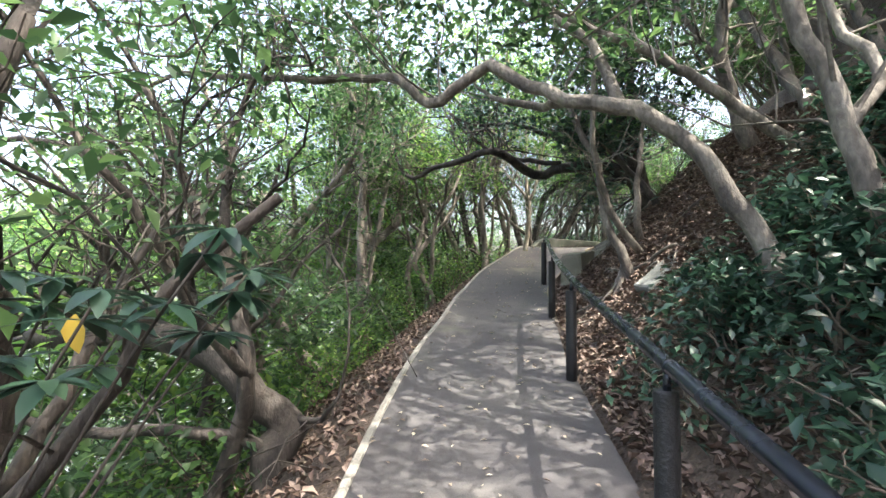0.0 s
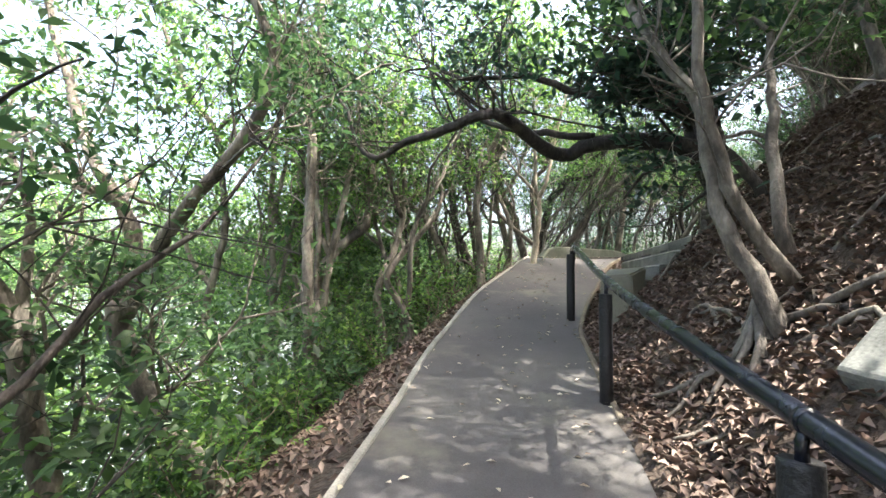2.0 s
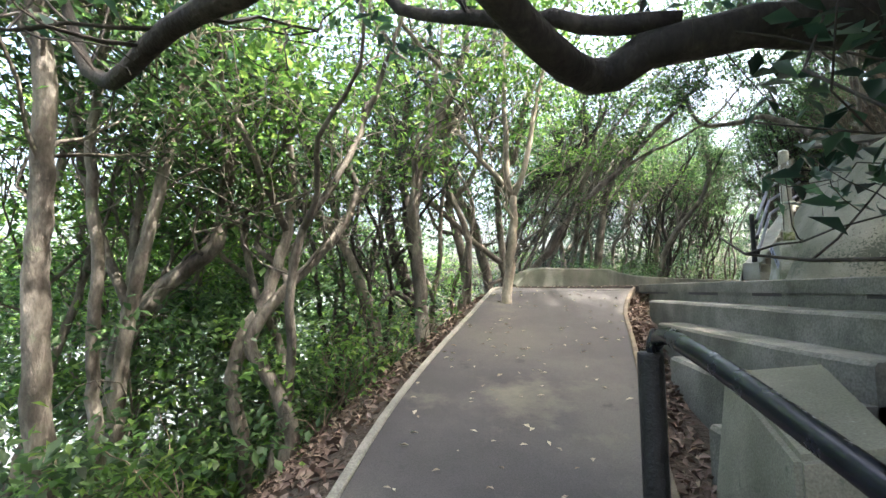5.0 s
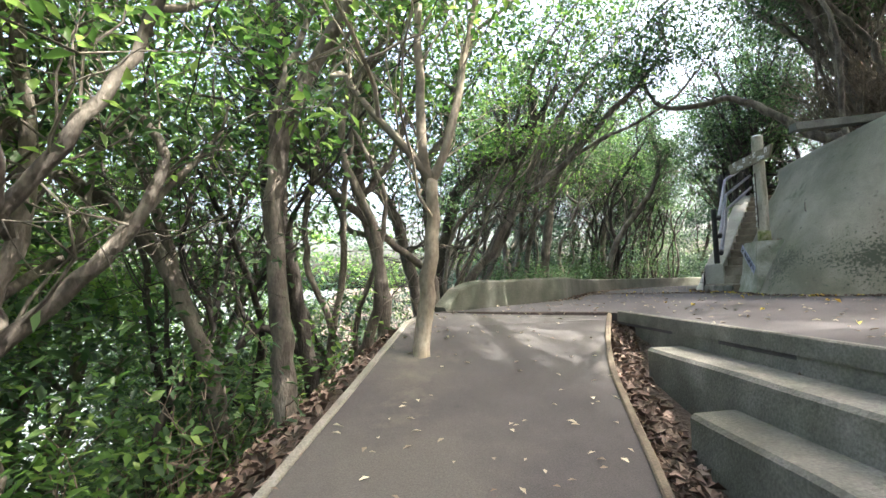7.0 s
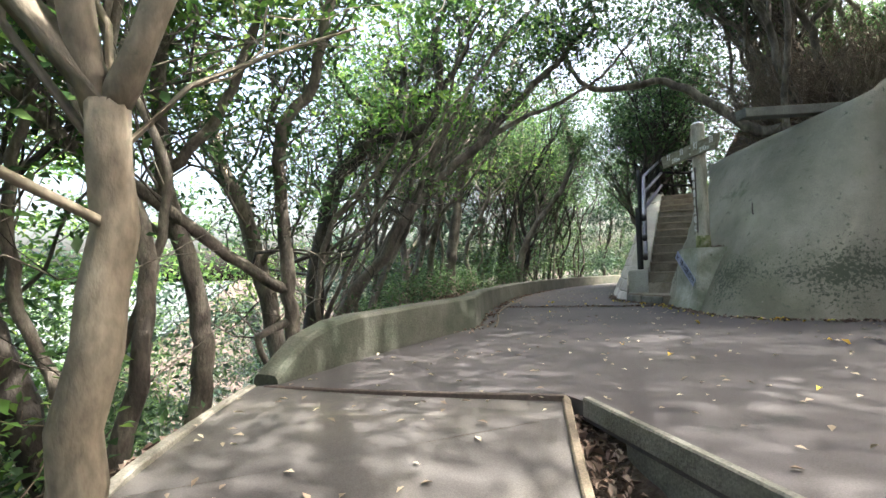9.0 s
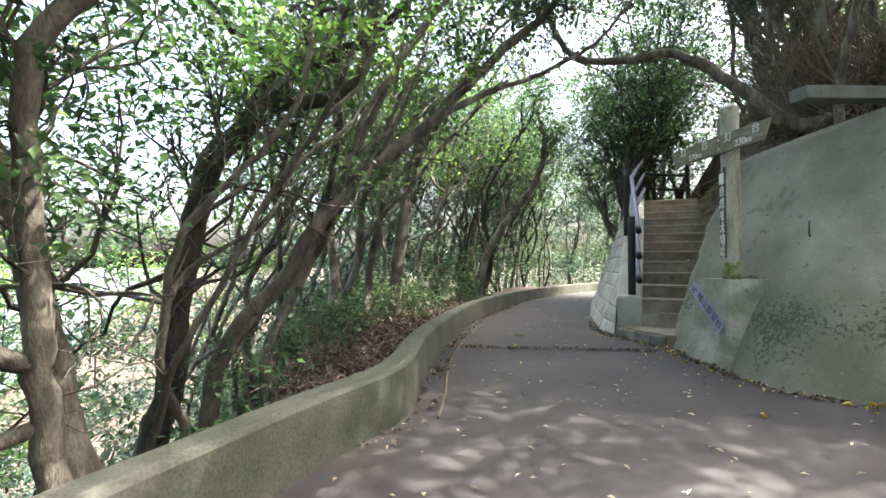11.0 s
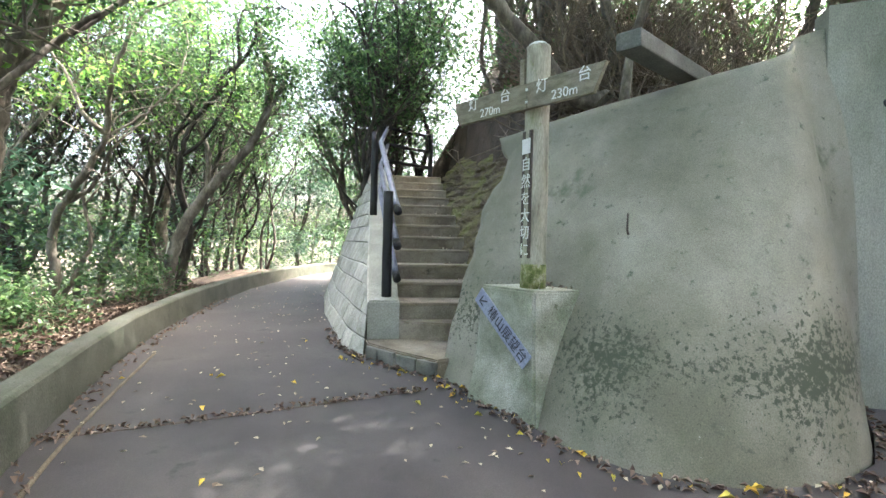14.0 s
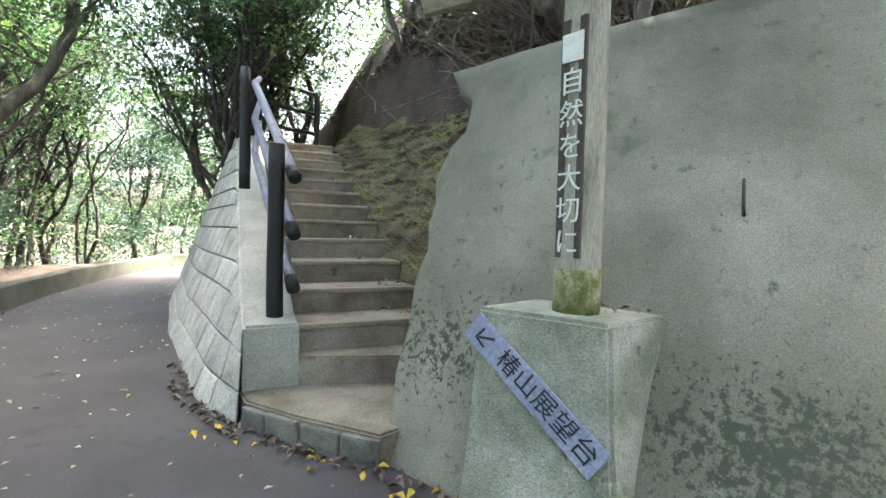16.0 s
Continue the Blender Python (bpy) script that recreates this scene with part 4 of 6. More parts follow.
def signpost():
    x, y = 9.15, 15.92
    s = thing("signpost", (x, y, 2.9), "weathered log signpost with two lettered direction boards", "signpost")
    v, f = [], []
    tube(v, f, [(x, y, z) for z in np.linspace(2.88, 4.86, 14)] + [(x, y, 4.90), (x, y, 4.92)], 0.105, 0.098, 18, 0.012, 9)
    under(part("post", mesh_of("post", v, f, M_LOG, True), None, s), s)
    v, f = [], []
    tube(v, f, [(x, y, 4.915), (x, y, 4.935), (x, y, 4.95)], 0.10, 0.06, 18, 0.03, 9)
    under(part("cap", mesh_of("cap", v, f, M_WHITE, True), None, s, "white capped post top"), s)
    n1 = Vector((-0.82, 0.57, 0))
    c = Vector((x, y, 3.68)) + n1 * 0.088
    m = facing(c, n1)
    pn = under(part("panel", box_bm((0.125, 1.06, 0.02), m, 0.003), M_PANEL, s, "dark brown lettered panel"), s)
    under(part("emblem", box_bm((0.105, 0.125, 0.006), m @ pose(0, 0.40, 0.016), 0.001), M_WHITE, s, "small white square emblem"), s)
    for i, ch in enumerate("自然を大切に"):
        lettering("lettering", ch, 0.125, m @ pose(0, 0.245 - 0.142 * i, 0.014), M_WHITE, pn, 0.002)
    v, f = [], []
    tube(v, f, [(x, y, 2.895), (x, y, 3.0), (x, y, 3.1)], 0.109, 0.106, 18, 0.02, 12)
    under(part("mossy_foot", mesh_of("mossy_foot", v, f, M_MOSS, True), None, s, "green mossy foot of the post"), s)
    n2 = Vector((-0.944, 0.33, 0))
    base = Vector((x, y, 4.48)) + n2 * 0.125
    for sgn, reach, txt, off in ((-1, 0.86, "270m", 0.40), (1, 0.70, "230m", 0.36)):
        m = facing(base, n2)
        h = 0.105
        if sgn < 0:
            o = [(0.0, -h), (0.0, h), (-reach, h), (-reach + 0.05, -h)]
        else:
            o = [(0.004, -h), (reach - 0.10, -h), (reach, h), (0.004, h)]
        vv = [tuple(m @ Vector((a, b, c))) for c in (-0.022, 0.022) for a, b in o]
        fc = [(3, 2, 1, 0), (4, 5, 6, 7)] + [(i, (i + 1) % 4, 4 + (i + 1) % 4, 4 + i) for i in range(4)]
        me = mesh_of("board", vv, fc, M_PLANK)
        bm = bmesh.new()
        bm.from_mesh(me)
        bmesh.ops.recalc_face_normals(bm, faces=bm.faces)
        bmesh.ops.bevel(bm, geom=bm.edges[:], offset=0.005, segments=1, affect="EDGES")
        bm.to_mesh(me)
        bm.free()
        bd = under(part("board", me, None, s, "weathered plank direction board"), s)
        lettering("lettering", "灯", 0.12, m @ pose(sgn * off - 0.21, 0.045, 0.026), M_WHITE, bd, 0.002)
        lettering("lettering", "台", 0.12, m @ pose(sgn * off + 0.17, 0.045, 0.026), M_WHITE, bd, 0.002)
        lettering("lettering", txt, 0.105, m @ pose(sgn * off + 0.0, -0.05, 0.026), M_WHITE, bd, 0.002)
    m = facing(base, n2)
    for z in (0.05, -0.05):
        under(part("bolt", box_bm((0.02, 0.02, 0.01), m @ pose(0.0, z, 0.026), 0.003), M_WHITE, s), s)
    m = facing(Vector((x, y, 4.72)) - n1 * -0.02 + Vector((0.05, 0.13, 0)), n1)
    under(part("side_board", box_bm((0.06, 0.26, 0.03), m, 0.004), M_PLANK, s), s)


signpost()


def beam():
    a, b = Vector((9.17, 15.22, 4.86)), Vector((10.9, 14.72, 5.0))
    d = (b - a)
    m = Matrix.Translation((a + b) / 2) @ d.to_track_quat("X", "Z").to_matrix().to_4x4()
    bm = box_bm((d.length, 0.20, 0.14), m, 0.015)
    me = bpy.data.meshes.new("concrete_beam")
    bm.to_mesh(me)
    bm.free()
    me.materials.append(M_BEAM)
    tagged(new("concrete_beam", me), "grey concrete beam jutting out over the retaining wall", "beam")


beam()

# ---- trees ----
LEAF_SEED = [100]
WALKWAY = [(-0.15, -1.0), (0.0, 2.0), (0.2, 4.5), (0.6, 6.5), (1.1, 8.2), (2.1, 10.3), (3.5, 12.6), (4.6, 14.0), (5.8, 15.1), (7.2, 16.2)]


def clear_of_walk(c, gap):
    """True where the points leave head room over the walkway."""
    ok = np.ones(len(c), bool)
    line = spline([(x, y, path_z(y) + 1.3) for x, y in WALKWAY], 0.4)
    for e in line:
        ok &= np.linalg.norm((c - e) * np.array([1, 1, 0.75]), axis=1) > gap
    return ok



def grow(name, limbs, label, bark=None, leaf=None, twigs=9, clump=26, spread=0.22, leaf_size=0.105, bare=0.5, leaf_from=0.45, keep=0.5):
    """A tree: given limbs, then wandering twigs off their upper parts, and leaves round the twig ends."""
    LEAF_SEED[0] += 1
    seed = LEAF_SEED[0]
    local = np.random.default_rng(seed)
    x, y, z = limbs[0][2][0]
    g = float(ground_z(x, y)) - 0.1
    if z > g + 0.05:
        ux, uy, uz = limbs[0][2][1]
        size = math.dist((x, y, z), (ux, uy, uz))
        foot = (x + 0.03, y, g)
        for k in range(1, 25):      # follow the trunk's own lean down to the soil
            d = 0.05 * k / size
            qx, qy, qz = x + (x - ux) * d, y + (y - uy) * d, z + (z - uz) * d - 0.01 * k
            if qz < ground_z(qx, qy) - 0.1:
                foot = (qx, qy, qz)
                break
        limbs = [(limbs[0][0], limbs[0][1], [foot] + list(limbs[0][2]))] + list(limbs[1:])
    root = limbs[0][2][0]
    tree = thing(name, root, label, "tree")
    tips, tw = [], []
    for k, (r0, r1, pts) in enumerate(limbs):
        p = spline(pts, 0.14)
        p[1:-1] += local.normal(0, 0.010, (len(p) - 2, 3))
        v, f = [], []
        tube(v, f, p, r0, r1, 10, 0.06, seed + k, 0.18 if k == 0 else 0.05)
        under(part("trunk" if k == 0 else "limb", mesh_of("trunk", v, f, bark or M_BARK, True), None, tree), tree)
        n = len(p)
        count = max(3, int(twigs * n / 20))
        for _ in range(count):
            i = int(local.uniform(bare if k == 0 else 0.35, 1.0) * (n - 1))
            d = p[min(i + 1, n - 1)] - p[max(i - 1, 0)]
            d = d / (np.linalg.norm(d) + 1e-9)
            dirn = d * 0.5 + local.normal(0, 0.8, 3) + np.array([0, 0, 0.6])
            dirn[2] = max(dirn[2], 0.15)
            dirn /= np.linalg.norm(dirn)
            ln = local.uniform(0.6, 1.7)
            r = max(0.008, (r0 + (r1 - r0) * i / n) * 0.28)
            _twig(local, tw, tips, p[i], dirn, ln, min(r, 0.03), 2)
        _twig(local, tw, tips, p[-1], (p[-1] - p[-3]) / (np.linalg.norm(p[-1] - p[-3]) + 1e-9), 1.3, r1, 2)
    tagged(under(part("twig_mass", twig_mesh("twig_mass", tw, bark or M_BARK), None, tree), tree), kind="stuff")
    if clump:
        t = np.array(tips)
        low = root[2] + leaf_from * (t[:, 2].max() - root[2])
        t = t[(t[:, 2] > low + local.normal(0, 0.25, len(t))) & (local.random(len(t)) < keep)]
        c = np.repeat(t, clump, 0) + local.normal(0, 1, (len(t) * clump, 3)) * np.array([spread, spread, spread * 0.38])
        c = c[clear_of_walk(c, 1.05)]
        me = leaves_mesh("crown", c, leaf_size, leaf_size * 0.48, leaf or M_LEAF, 0.5, 0.12, 0.2, seed)
        under(part("crown", me, None, tree), tree)
    return tree


def _twig(local, tw, tips, start, dirn, ln, r, depth):
    """A wandering twig and its side twigs, noted as (points, radius)."""
    k = 4
    pts = np.empty((k + 1, 3))
    pts[0] = start
    d = np.array(dirn)
    for i in range(k):
        d = d + local.normal(0, 0.32, 3) + np.array([0, 0, 0.07])
        d /= np.linalg.norm(d)
        pts[i + 1] = pts[i] + d * ln / k
    tw.append((pts, r))
    if depth:
        for _ in range(3 if depth == 2 else 2):
            i = int(local.integers(2, k + 1))
            nd = d * 0.6 + local.normal(0, 0.7, 3) + np.array([0, 0, 0.25])
            nd /= np.linalg.norm(nd)
            _twig(local, tw, tips, pts[i], nd, ln * local.uniform(0.45, 0.75), r * 0.55, depth - 1)
    else:
        tips.append(pts[-1])
        tips.append(pts[-2])


def twig_mesh(name, tw, mat, sides=3):
    """All twigs of one plant as tapered tubes in one mesh."""
    p = np.stack([t[0] for t in tw])
    r = np.array([t[1] for t in tw])
    ok = clear_of_walk(p.reshape(-1, 3), 0.75).reshape(len(p), -1).all(1)
    p, r = p[ok], r[ok]
    n, k = p.shape[:2]
    d = np.gradient(p, axis=1)
    d /= np.linalg.norm(d, axis=2)[..., None] + 1e-9
    u = np.cross(d, np.array([0.37, 0.61, 0.31]))
    u /= np.linalg.norm(u, axis=2)[..., None] + 1e-9
    w = np.cross(d, u)
    a = np.arange(sides) * 2 * np.pi / sides
    rad = r[:, None] * np.linspace(1, 0.5, k)[None, :]
    v = p[:, :, None, :] + (np.cos(a)[:, None] * u[:, :, None, :] + np.sin(a)[:, None] * w[:, :, None, :]) * rad[:, :, None, None]
    base = (np.arange(n)[:, None, None] * k + np.arange(k - 1)[None, :, None]) * sides
    s0 = np.arange(sides)[None, None, :]
    s1 = (s0 + 1) % sides
    q = np.stack([base + s0, base + s1, base + sides + s1, base + sides + s0], -1).reshape(-1, 4)
    me = bpy.data.meshes.new(name)
    me.vertices.add(n * k * sides)
    me.vertices.foreach_set("co", v.reshape(-1).astype(np.float32))
    me.loops.add(q.size)
    me.loops.foreach_set("vertex_index", q.reshape(-1).astype(np.int32))
    me.polygons.add(len(q))
    me.polygons.foreach_set("loop_start", (np.arange(len(q)) * 4).astype(np.int32))
    me.polygons.foreach_set("use_smooth", np.ones(len(q), bool))
    me.materials.append(mat)
    me.update(calc_edges=True)
    return me


grow("arching_tree", [
    (0.062, 0.026, [(1.62, 2.62, 1.17), (1.49, 2.7, 1.5), (1.35, 2.78, 1.79), (1.08, 2.87, 2.05), (0.94, 2.96, 2.14), (0.63, 3.15, 2.24), (0.37, 3.24, 2.4), (0.13, 3.43, 2.62), (-0.15, 3.54, 2.48), (-0.33, 3.64, 2.4), (-0.62, 3.82, 2.69), (-1.17, 4.12, 2.81), (-1.86, 4.31, 2.89), (-2.89, 4.5, 3.02)]),
    (0.045, 0.015, [(0.94, 2.96, 2.13), (0.89, 3.23, 2.61), (0.73, 3.51, 3.01), (0.34, 3.88, 3.47)]),
    (0.04, 0.012, [(0.63, 3.15, 2.24), (0.47, 3.55, 2.35), (0.2, 3.93, 2.59), (0.08, 4.32, 2.85)]),
], "arching grey-barked tree whose trunk bends over the path")
grow("hillside_tree", [
    (0.055, 0.042, [(1.73, 2.11, 1.43), (1.67, 2.14, 1.73), (1.58, 2.17, 2.06), (1.52, 2.25, 2.42), (1.45, 2.41, 3.02)]),
    (0.035, 0.02, [(1.67, 2.14, 1.73), (1.97, 2.27, 2.08), (1.97, 2.45, 2.36), (1.91, 2.62, 2.86)]),
], "pale thick-stemmed tree on the leafy bank")
grow("pale_tree", [
    (0.06, 0.035, [(3.2, 4.17, 2.13), (2.94, 4.16, 2.31), (2.58, 4.15, 2.51), (2.06, 4.22, 2.93), (1.58, 4.3, 3.24), (0.98, 4.48, 3.62)]),
    (0.09, 0.06, [(3.37, 5.35, 2.57), (3.11, 5.31, 3.23), (3.0, 5.28, 3.76), (3.06, 5.24, 4.28), (3.22, 5.29, 5.15)]),
], "pale smooth-barked tree leaning from the bank")
grow("bank_tree", [
    (0.055, 0.035, [(1.96, 5.6, 1.27), (1.81, 5.67, 1.66), (1.74, 5.74, 2.11), (1.7, 5.85, 2.59), (1.55, 6.02, 3.0), (1.46, 6.37, 3.69)]),
    (0.045, 0.025, [(2.19, 5.66, 1.35), (1.86, 5.63, 1.77), (1.64, 5.58, 2.41), (1.57, 5.54, 2.96), (1.63, 5.61, 3.53)]),
    (0.045, 0.025, [(2.22, 5.73, 1.51), (2.23, 5.8, 1.9), (2.31, 5.95, 2.5), (2.5, 6.19, 3.21)]),
], "grey tree with exposed roots on the bank")
grow("twisted_tree", [
    (0.18, 0.09, [(3.6, 8.41, 1.59), (3.5, 8.4, 2.2), (3.3, 8.25, 2.75), (3.1, 8.1, 3.3), (2.85, 7.95, 3.9), (2.65, 7.85, 4.4), (2.3, 7.7, 5.0)]),
    (0.12, 0.025, [(3.13, 7.95, 2.66), (2.89, 8.05, 2.87), (2.52, 8.26, 3.03), (1.95, 8.48, 3.05), (1.61, 8.71, 2.95), (1.31, 8.52, 3.0), (1.02, 8.33, 3.16), (0.65, 8.04, 3.24), (0.35, 8.16, 3.2), (-0.03, 8.39, 3.11), (-0.41, 8.61, 3.07), (-0.78, 8.85, 2.91), (-1.08, 9.04, 3.17), (-1.25, 9.11, 3.65)]),
    (0.06, 0.02, [(2.38, 8.21, 3.64), (1.94, 8.24, 3.55), (1.54, 8.26, 3.65), (1.1, 8.27, 3.8), (0.77, 8.38, 3.83), (0.32, 8.51, 3.87), (-0.06, 8.71, 4.1)]),
    (0.05, 0.02, [(1.95, 8.48, 3.14), (1.41, 8.7, 3.24), (0.91, 8.92, 3.39), (0.62, 9.12, 3.55), (0.25, 9.3, 4.03), (-0.11, 9.49, 4.42)]),
    (0.14, 0.08, [(3.45, 8.41, 1.59), (3.51, 8.45, 2.32), (3.19, 8.49, 3.14), (3.29, 8.5, 4.25), (3.21, 8.52, 5.21)]),
], "dark twisted tree with a long limb over the path", bark=M_DARKBARK, leaf=M_LEAF_DARK, leaf_from=0.35, keep=0.2, clump=16, leaf_size=0.13)
grow("glossy_tree", [
    (0.06, 0.035, [(3.3, 7.2, 1.9), (3.0, 7.25, 2.4), (2.6, 7.35, 2.9), (2.2, 7.5, 3.4)]),
    (0.03, 0.012, [(2.8, 7.3, 2.65), (2.45, 7.5, 2.6), (2.15, 7.6, 2.45), (1.95, 7.6, 2.2)]),
    (0.03, 0.012, [(2.6, 7.35, 2.9), (2.3, 7.2, 3.1), (2.0, 7.1, 3.2)]),
    (0.03, 0.012, [(3.0, 7.25, 2.4), (2.8, 7.5, 2.3), (2.6, 7.7, 2.1)]),
], "dark glossy-leaved tree leaning from the bank", bark=M_DARKBARK, leaf=M_LEAF_DARK, leaf_size=0.15, leaf_from=0.0, keep=0.6, clump=20, spread=0.2)
grow("forked_tree", [
    (0.13, 0.11, [(-1.32, 7.33, -1.22), (-2.14, 7.48, -0.57), (-2.64, 7.55, -0.09), (-3.09, 7.6, 0.54), (-3.16, 7.57, 1.07)]),
    (0.08, 0.03, [(-3.16, 7.57, 1.07), (-3.06, 7.62, 1.73), (-3.71, 7.76, 2.65), (-4.13, 7.9, 3.56), (-4.51, 8.04, 4.45), (-4.44, 8.06, 5.56)]),
    (0.085, 0.03, [(-3.1, 7.58, 0.93), (-2.82, 7.45, 1.39), (-2.42, 7.31, 1.97), (-1.88, 7.17, 2.52), (-1.51, 7.03, 3.1), (-1.55, 7.0, 3.53), (-1.8, 6.97, 4.08), (-2.05, 6.92, 4.74)]),
], "forked smooth-barked tree on the slope")
grow("leaning_trunk_tree", [
    (0.11, 0.08, [(-2.56, 6.29, -0.74), (-2.77, 6.23, 0.13), (-2.89, 6.18, 0.86)]),
    (0.05, 0.03, [(-2.89, 6.18, 0.86), (-2.85, 6.15, 1.35), (-2.9, 6.22, 1.7)]),
    (0.07, 0.03, [(-2.89, 6.18, 0.86), (-3.31, 6.16, 1.15), (-3.9, 6.24, 1.49), (-4.73, 6.41, 1.81)]),
], "brown branching tree on the slope below the path")
grow("scarred_tree", [
    (0.115, 0.05, [(-1.95, 10.41, -0.75), (-1.99, 10.34, 0.14), (-2.06, 10.22, 1.66), (-2.03, 10.16, 2.42), (-2.0, 10.08, 3.37), (-2.06, 10.02, 4.19), (-1.91, 9.95, 4.95), (-1.89, 9.98, 5.79)]),
    (0.06, 0.03, [(-2.04, 11.04, 0.23), (-2.09, 10.96, 1.23), (-2.07, 10.88, 2.24), (-2.12, 10.8, 3.24), (-1.99, 10.7, 4.39), (-2.19, 10.62, 5.54)]),
    (0.035, 0.015, [(-2.01, 10.07, 3.56), (-2.28, 10.03, 4.12), (-2.3, 10.07, 4.88)]),
], "tall straight tree with a pale scar on its bark")
grow("sapling_cluster", [
    (0.09, 0.04, [(-4.12, 11.26, 0.18), (-4.06, 11.19, 0.99), (-3.79, 11.08, 2.16), (-3.84, 11.01, 3.11), (-3.96, 10.95, 3.91), (-4.64, 11.11, 4.81), (-5.2, 11.24, 6.0)]),
    (0.05, 0.02, [(-4.03, 11.17, 1.2), (-4.44, 11.15, 1.78), (-4.69, 11.27, 2.92), (-5.32, 11.45, 3.58)]),
    (0.04, 0.02, [(-3.96, 10.95, 3.91), (-3.67, 10.91, 4.2), (-3.27, 11.06, 4.52)]),
], "crooked slim tree among shrubs on the slope", leaf=M_LEAF_BRIGHT)
grow("path_edge_tree", [
    (0.068, 0.048, [(1.90, 12.05, 1.55), (1.93, 12.1, 1.80), (1.97, 12.1, 2.15), (2.02, 12.1, 2.6), (2.02, 12.1, 3.05)]),
    (0.040, 0.024, [(2.02, 12.1, 3.0), (1.97, 12.1, 3.3), (1.95, 12.12, 3.7), (1.96, 12.2, 4.4), (1.98, 12.25, 5.3)]),
    (0.036, 0.02, [(2.02, 12.1, 3.02), (2.11, 12.06, 3.2), (2.2, 12.05, 3.5), (2.33, 12.15, 4.1), (2.5, 12.2, 4.8), (2.7, 12.25, 5.5)]),
], "slim pale tree growing at the path edge", bark=M_PALEBARK, leaf=M_LEAF_BRIGHT)
grow("crossing_limb_tree", [
    (0.09, 0.05, [(2.93, 16.28, 1.57), (2.84, 16.29, 2.12), (2.78, 16.27, 2.87), (2.72, 16.25, 3.69), (2.75, 16.2, 4.31), (3.07, 16.04, 4.78), (3.2, 15.94, 5.52), (3.47, 15.89, 6.26)]),
    (0.06, 0.06, [(2.81, 16.28, 2.46), (2.54, 16.17, 2.6), (1.95, 15.96, 3.05), (1.69, 15.84, 3.27), (1.32, 15.65, 3.57), (1.0, 15.45, 3.77), (0.73, 15.22, 4.08), (0.56, 14.95, 4.36), (0.49, 14.85, 4.83)]),
    (0.05, 0.03, [(2.84, 16.29, 2.12), (2.48, 16.23, 1.95), (2.6, 16.2, 1.62)]),
], "crooked tree with one long bare crossing limb")
grow("dark_slope_tree", [
    (0.13, 0.08, [(1.29, 14.96, 0.69), (0.96, 15.06, 1.42), (0.63, 15.15, 2.29), (0.43, 15.2, 2.97), (0.3, 15.29, 4.1), (0.12, 15.43, 5.0)]),
], "thick dark-barked tree on the slope", bark=M_DARKBARK)
grow("slope_edge_tree", [
    (0.11, 0.06, [(1.87, 16.0, 1.01), (1.98, 15.91, 1.84), (1.87, 15.9, 2.68), (1.66, 15.95, 3.46), (1.58, 15.93, 4.36), (1.61, 15.87, 5.26), (1.57, 15.94, 6.23)]),
    (0.05, 0.03, [(1.79, 15.92, 3.04), (1.42, 16.39, 3.21), (1.15, 16.69, 3.89), (0.93, 16.96, 4.63)]),
    (0.06, 0.03, [(1.68, 15.93, 3.7), (1.96, 15.9, 4.02), (2.24, 15.86, 4.54), (2.54, 15.78, 5.52), (2.73, 15.78, 6.15)]),
], "dark upright tree at the slope edge", leaf=M_LEAF_BRIGHT)
grow("dark_gnarled_tree", [
    (0.17, 0.12, [(3.22, 18.95, 0.95), (3.41, 18.7, 1.87), (3.46, 18.52, 2.74), (3.6, 18.41, 3.54), (3.75, 18.31, 4.15), (4.03, 18.14, 4.51), (4.24, 18.01, 4.76)]),
    (0.09, 0.05, [(4.24, 18.01, 4.76), (4.62, 17.81, 4.81), (4.94, 17.63, 4.89), (5.18, 17.49, 5.19), (5.25, 17.43, 5.74), (5.18, 17.44, 6.41)]),
    (0.08, 0.04, [(4.19, 18.04, 4.76), (4.32, 18.18, 5.21), (4.79, 18.04, 5.38), (5.13, 17.85, 5.54), (5.56, 17.72, 5.89), (5.88, 17.63, 6.48)]),
    (0.04, 0.02, [(3.47, 18.5, 2.99), (3.32, 18.48, 2.93), (3.01, 18.53, 2.81), (2.86, 18.62, 2.61)]),
], "dark gnarled tree with heavy bent branches", bark=M_DARKBARK)
grow("leaning_tree", [
    (0.11, 0.05, [(3.76, 18.53, 1.34), (3.84, 18.46, 1.93), (4.09, 18.42, 2.42), (4.49, 18.3, 2.86), (4.76, 18.25, 3.38), (5.13, 18.26, 3.87), (5.67, 18.17, 4.4), (6.25, 18.06, 4.88), (6.79, 17.97, 5.48), (7.37, 17.87, 6.1), (7.91, 17.78, 6.6), (8.46, 17.68, 7.29)]),
    (0.05, 0.02, [(6.25, 18.06, 4.92), (7.04, 18.07, 5.4), (8.05, 17.96, 5.88), (9.08, 17.83, 6.57), (9.86, 17.83, 7.42)]),
], "long pale trunk leaning over the walkway", twigs=6)
grow("slope_trunk_tree", [
    (0.14, 0.09, [(2.88, 17.3, 1.29), (2.69, 17.37, 1.99), (2.56, 17.42, 2.65), (2.42, 17.47, 3.22), (2.29, 17.52, 3.66), (2.05, 17.74, 4.18), (1.91, 17.9, 4.86)]),
    (0.05, 0.03, [(2.54, 17.43, 2.65), (2.65, 17.35, 2.92), (2.73, 17.31, 2.96)]),
], "thick mottled tree trunk below the parapet")
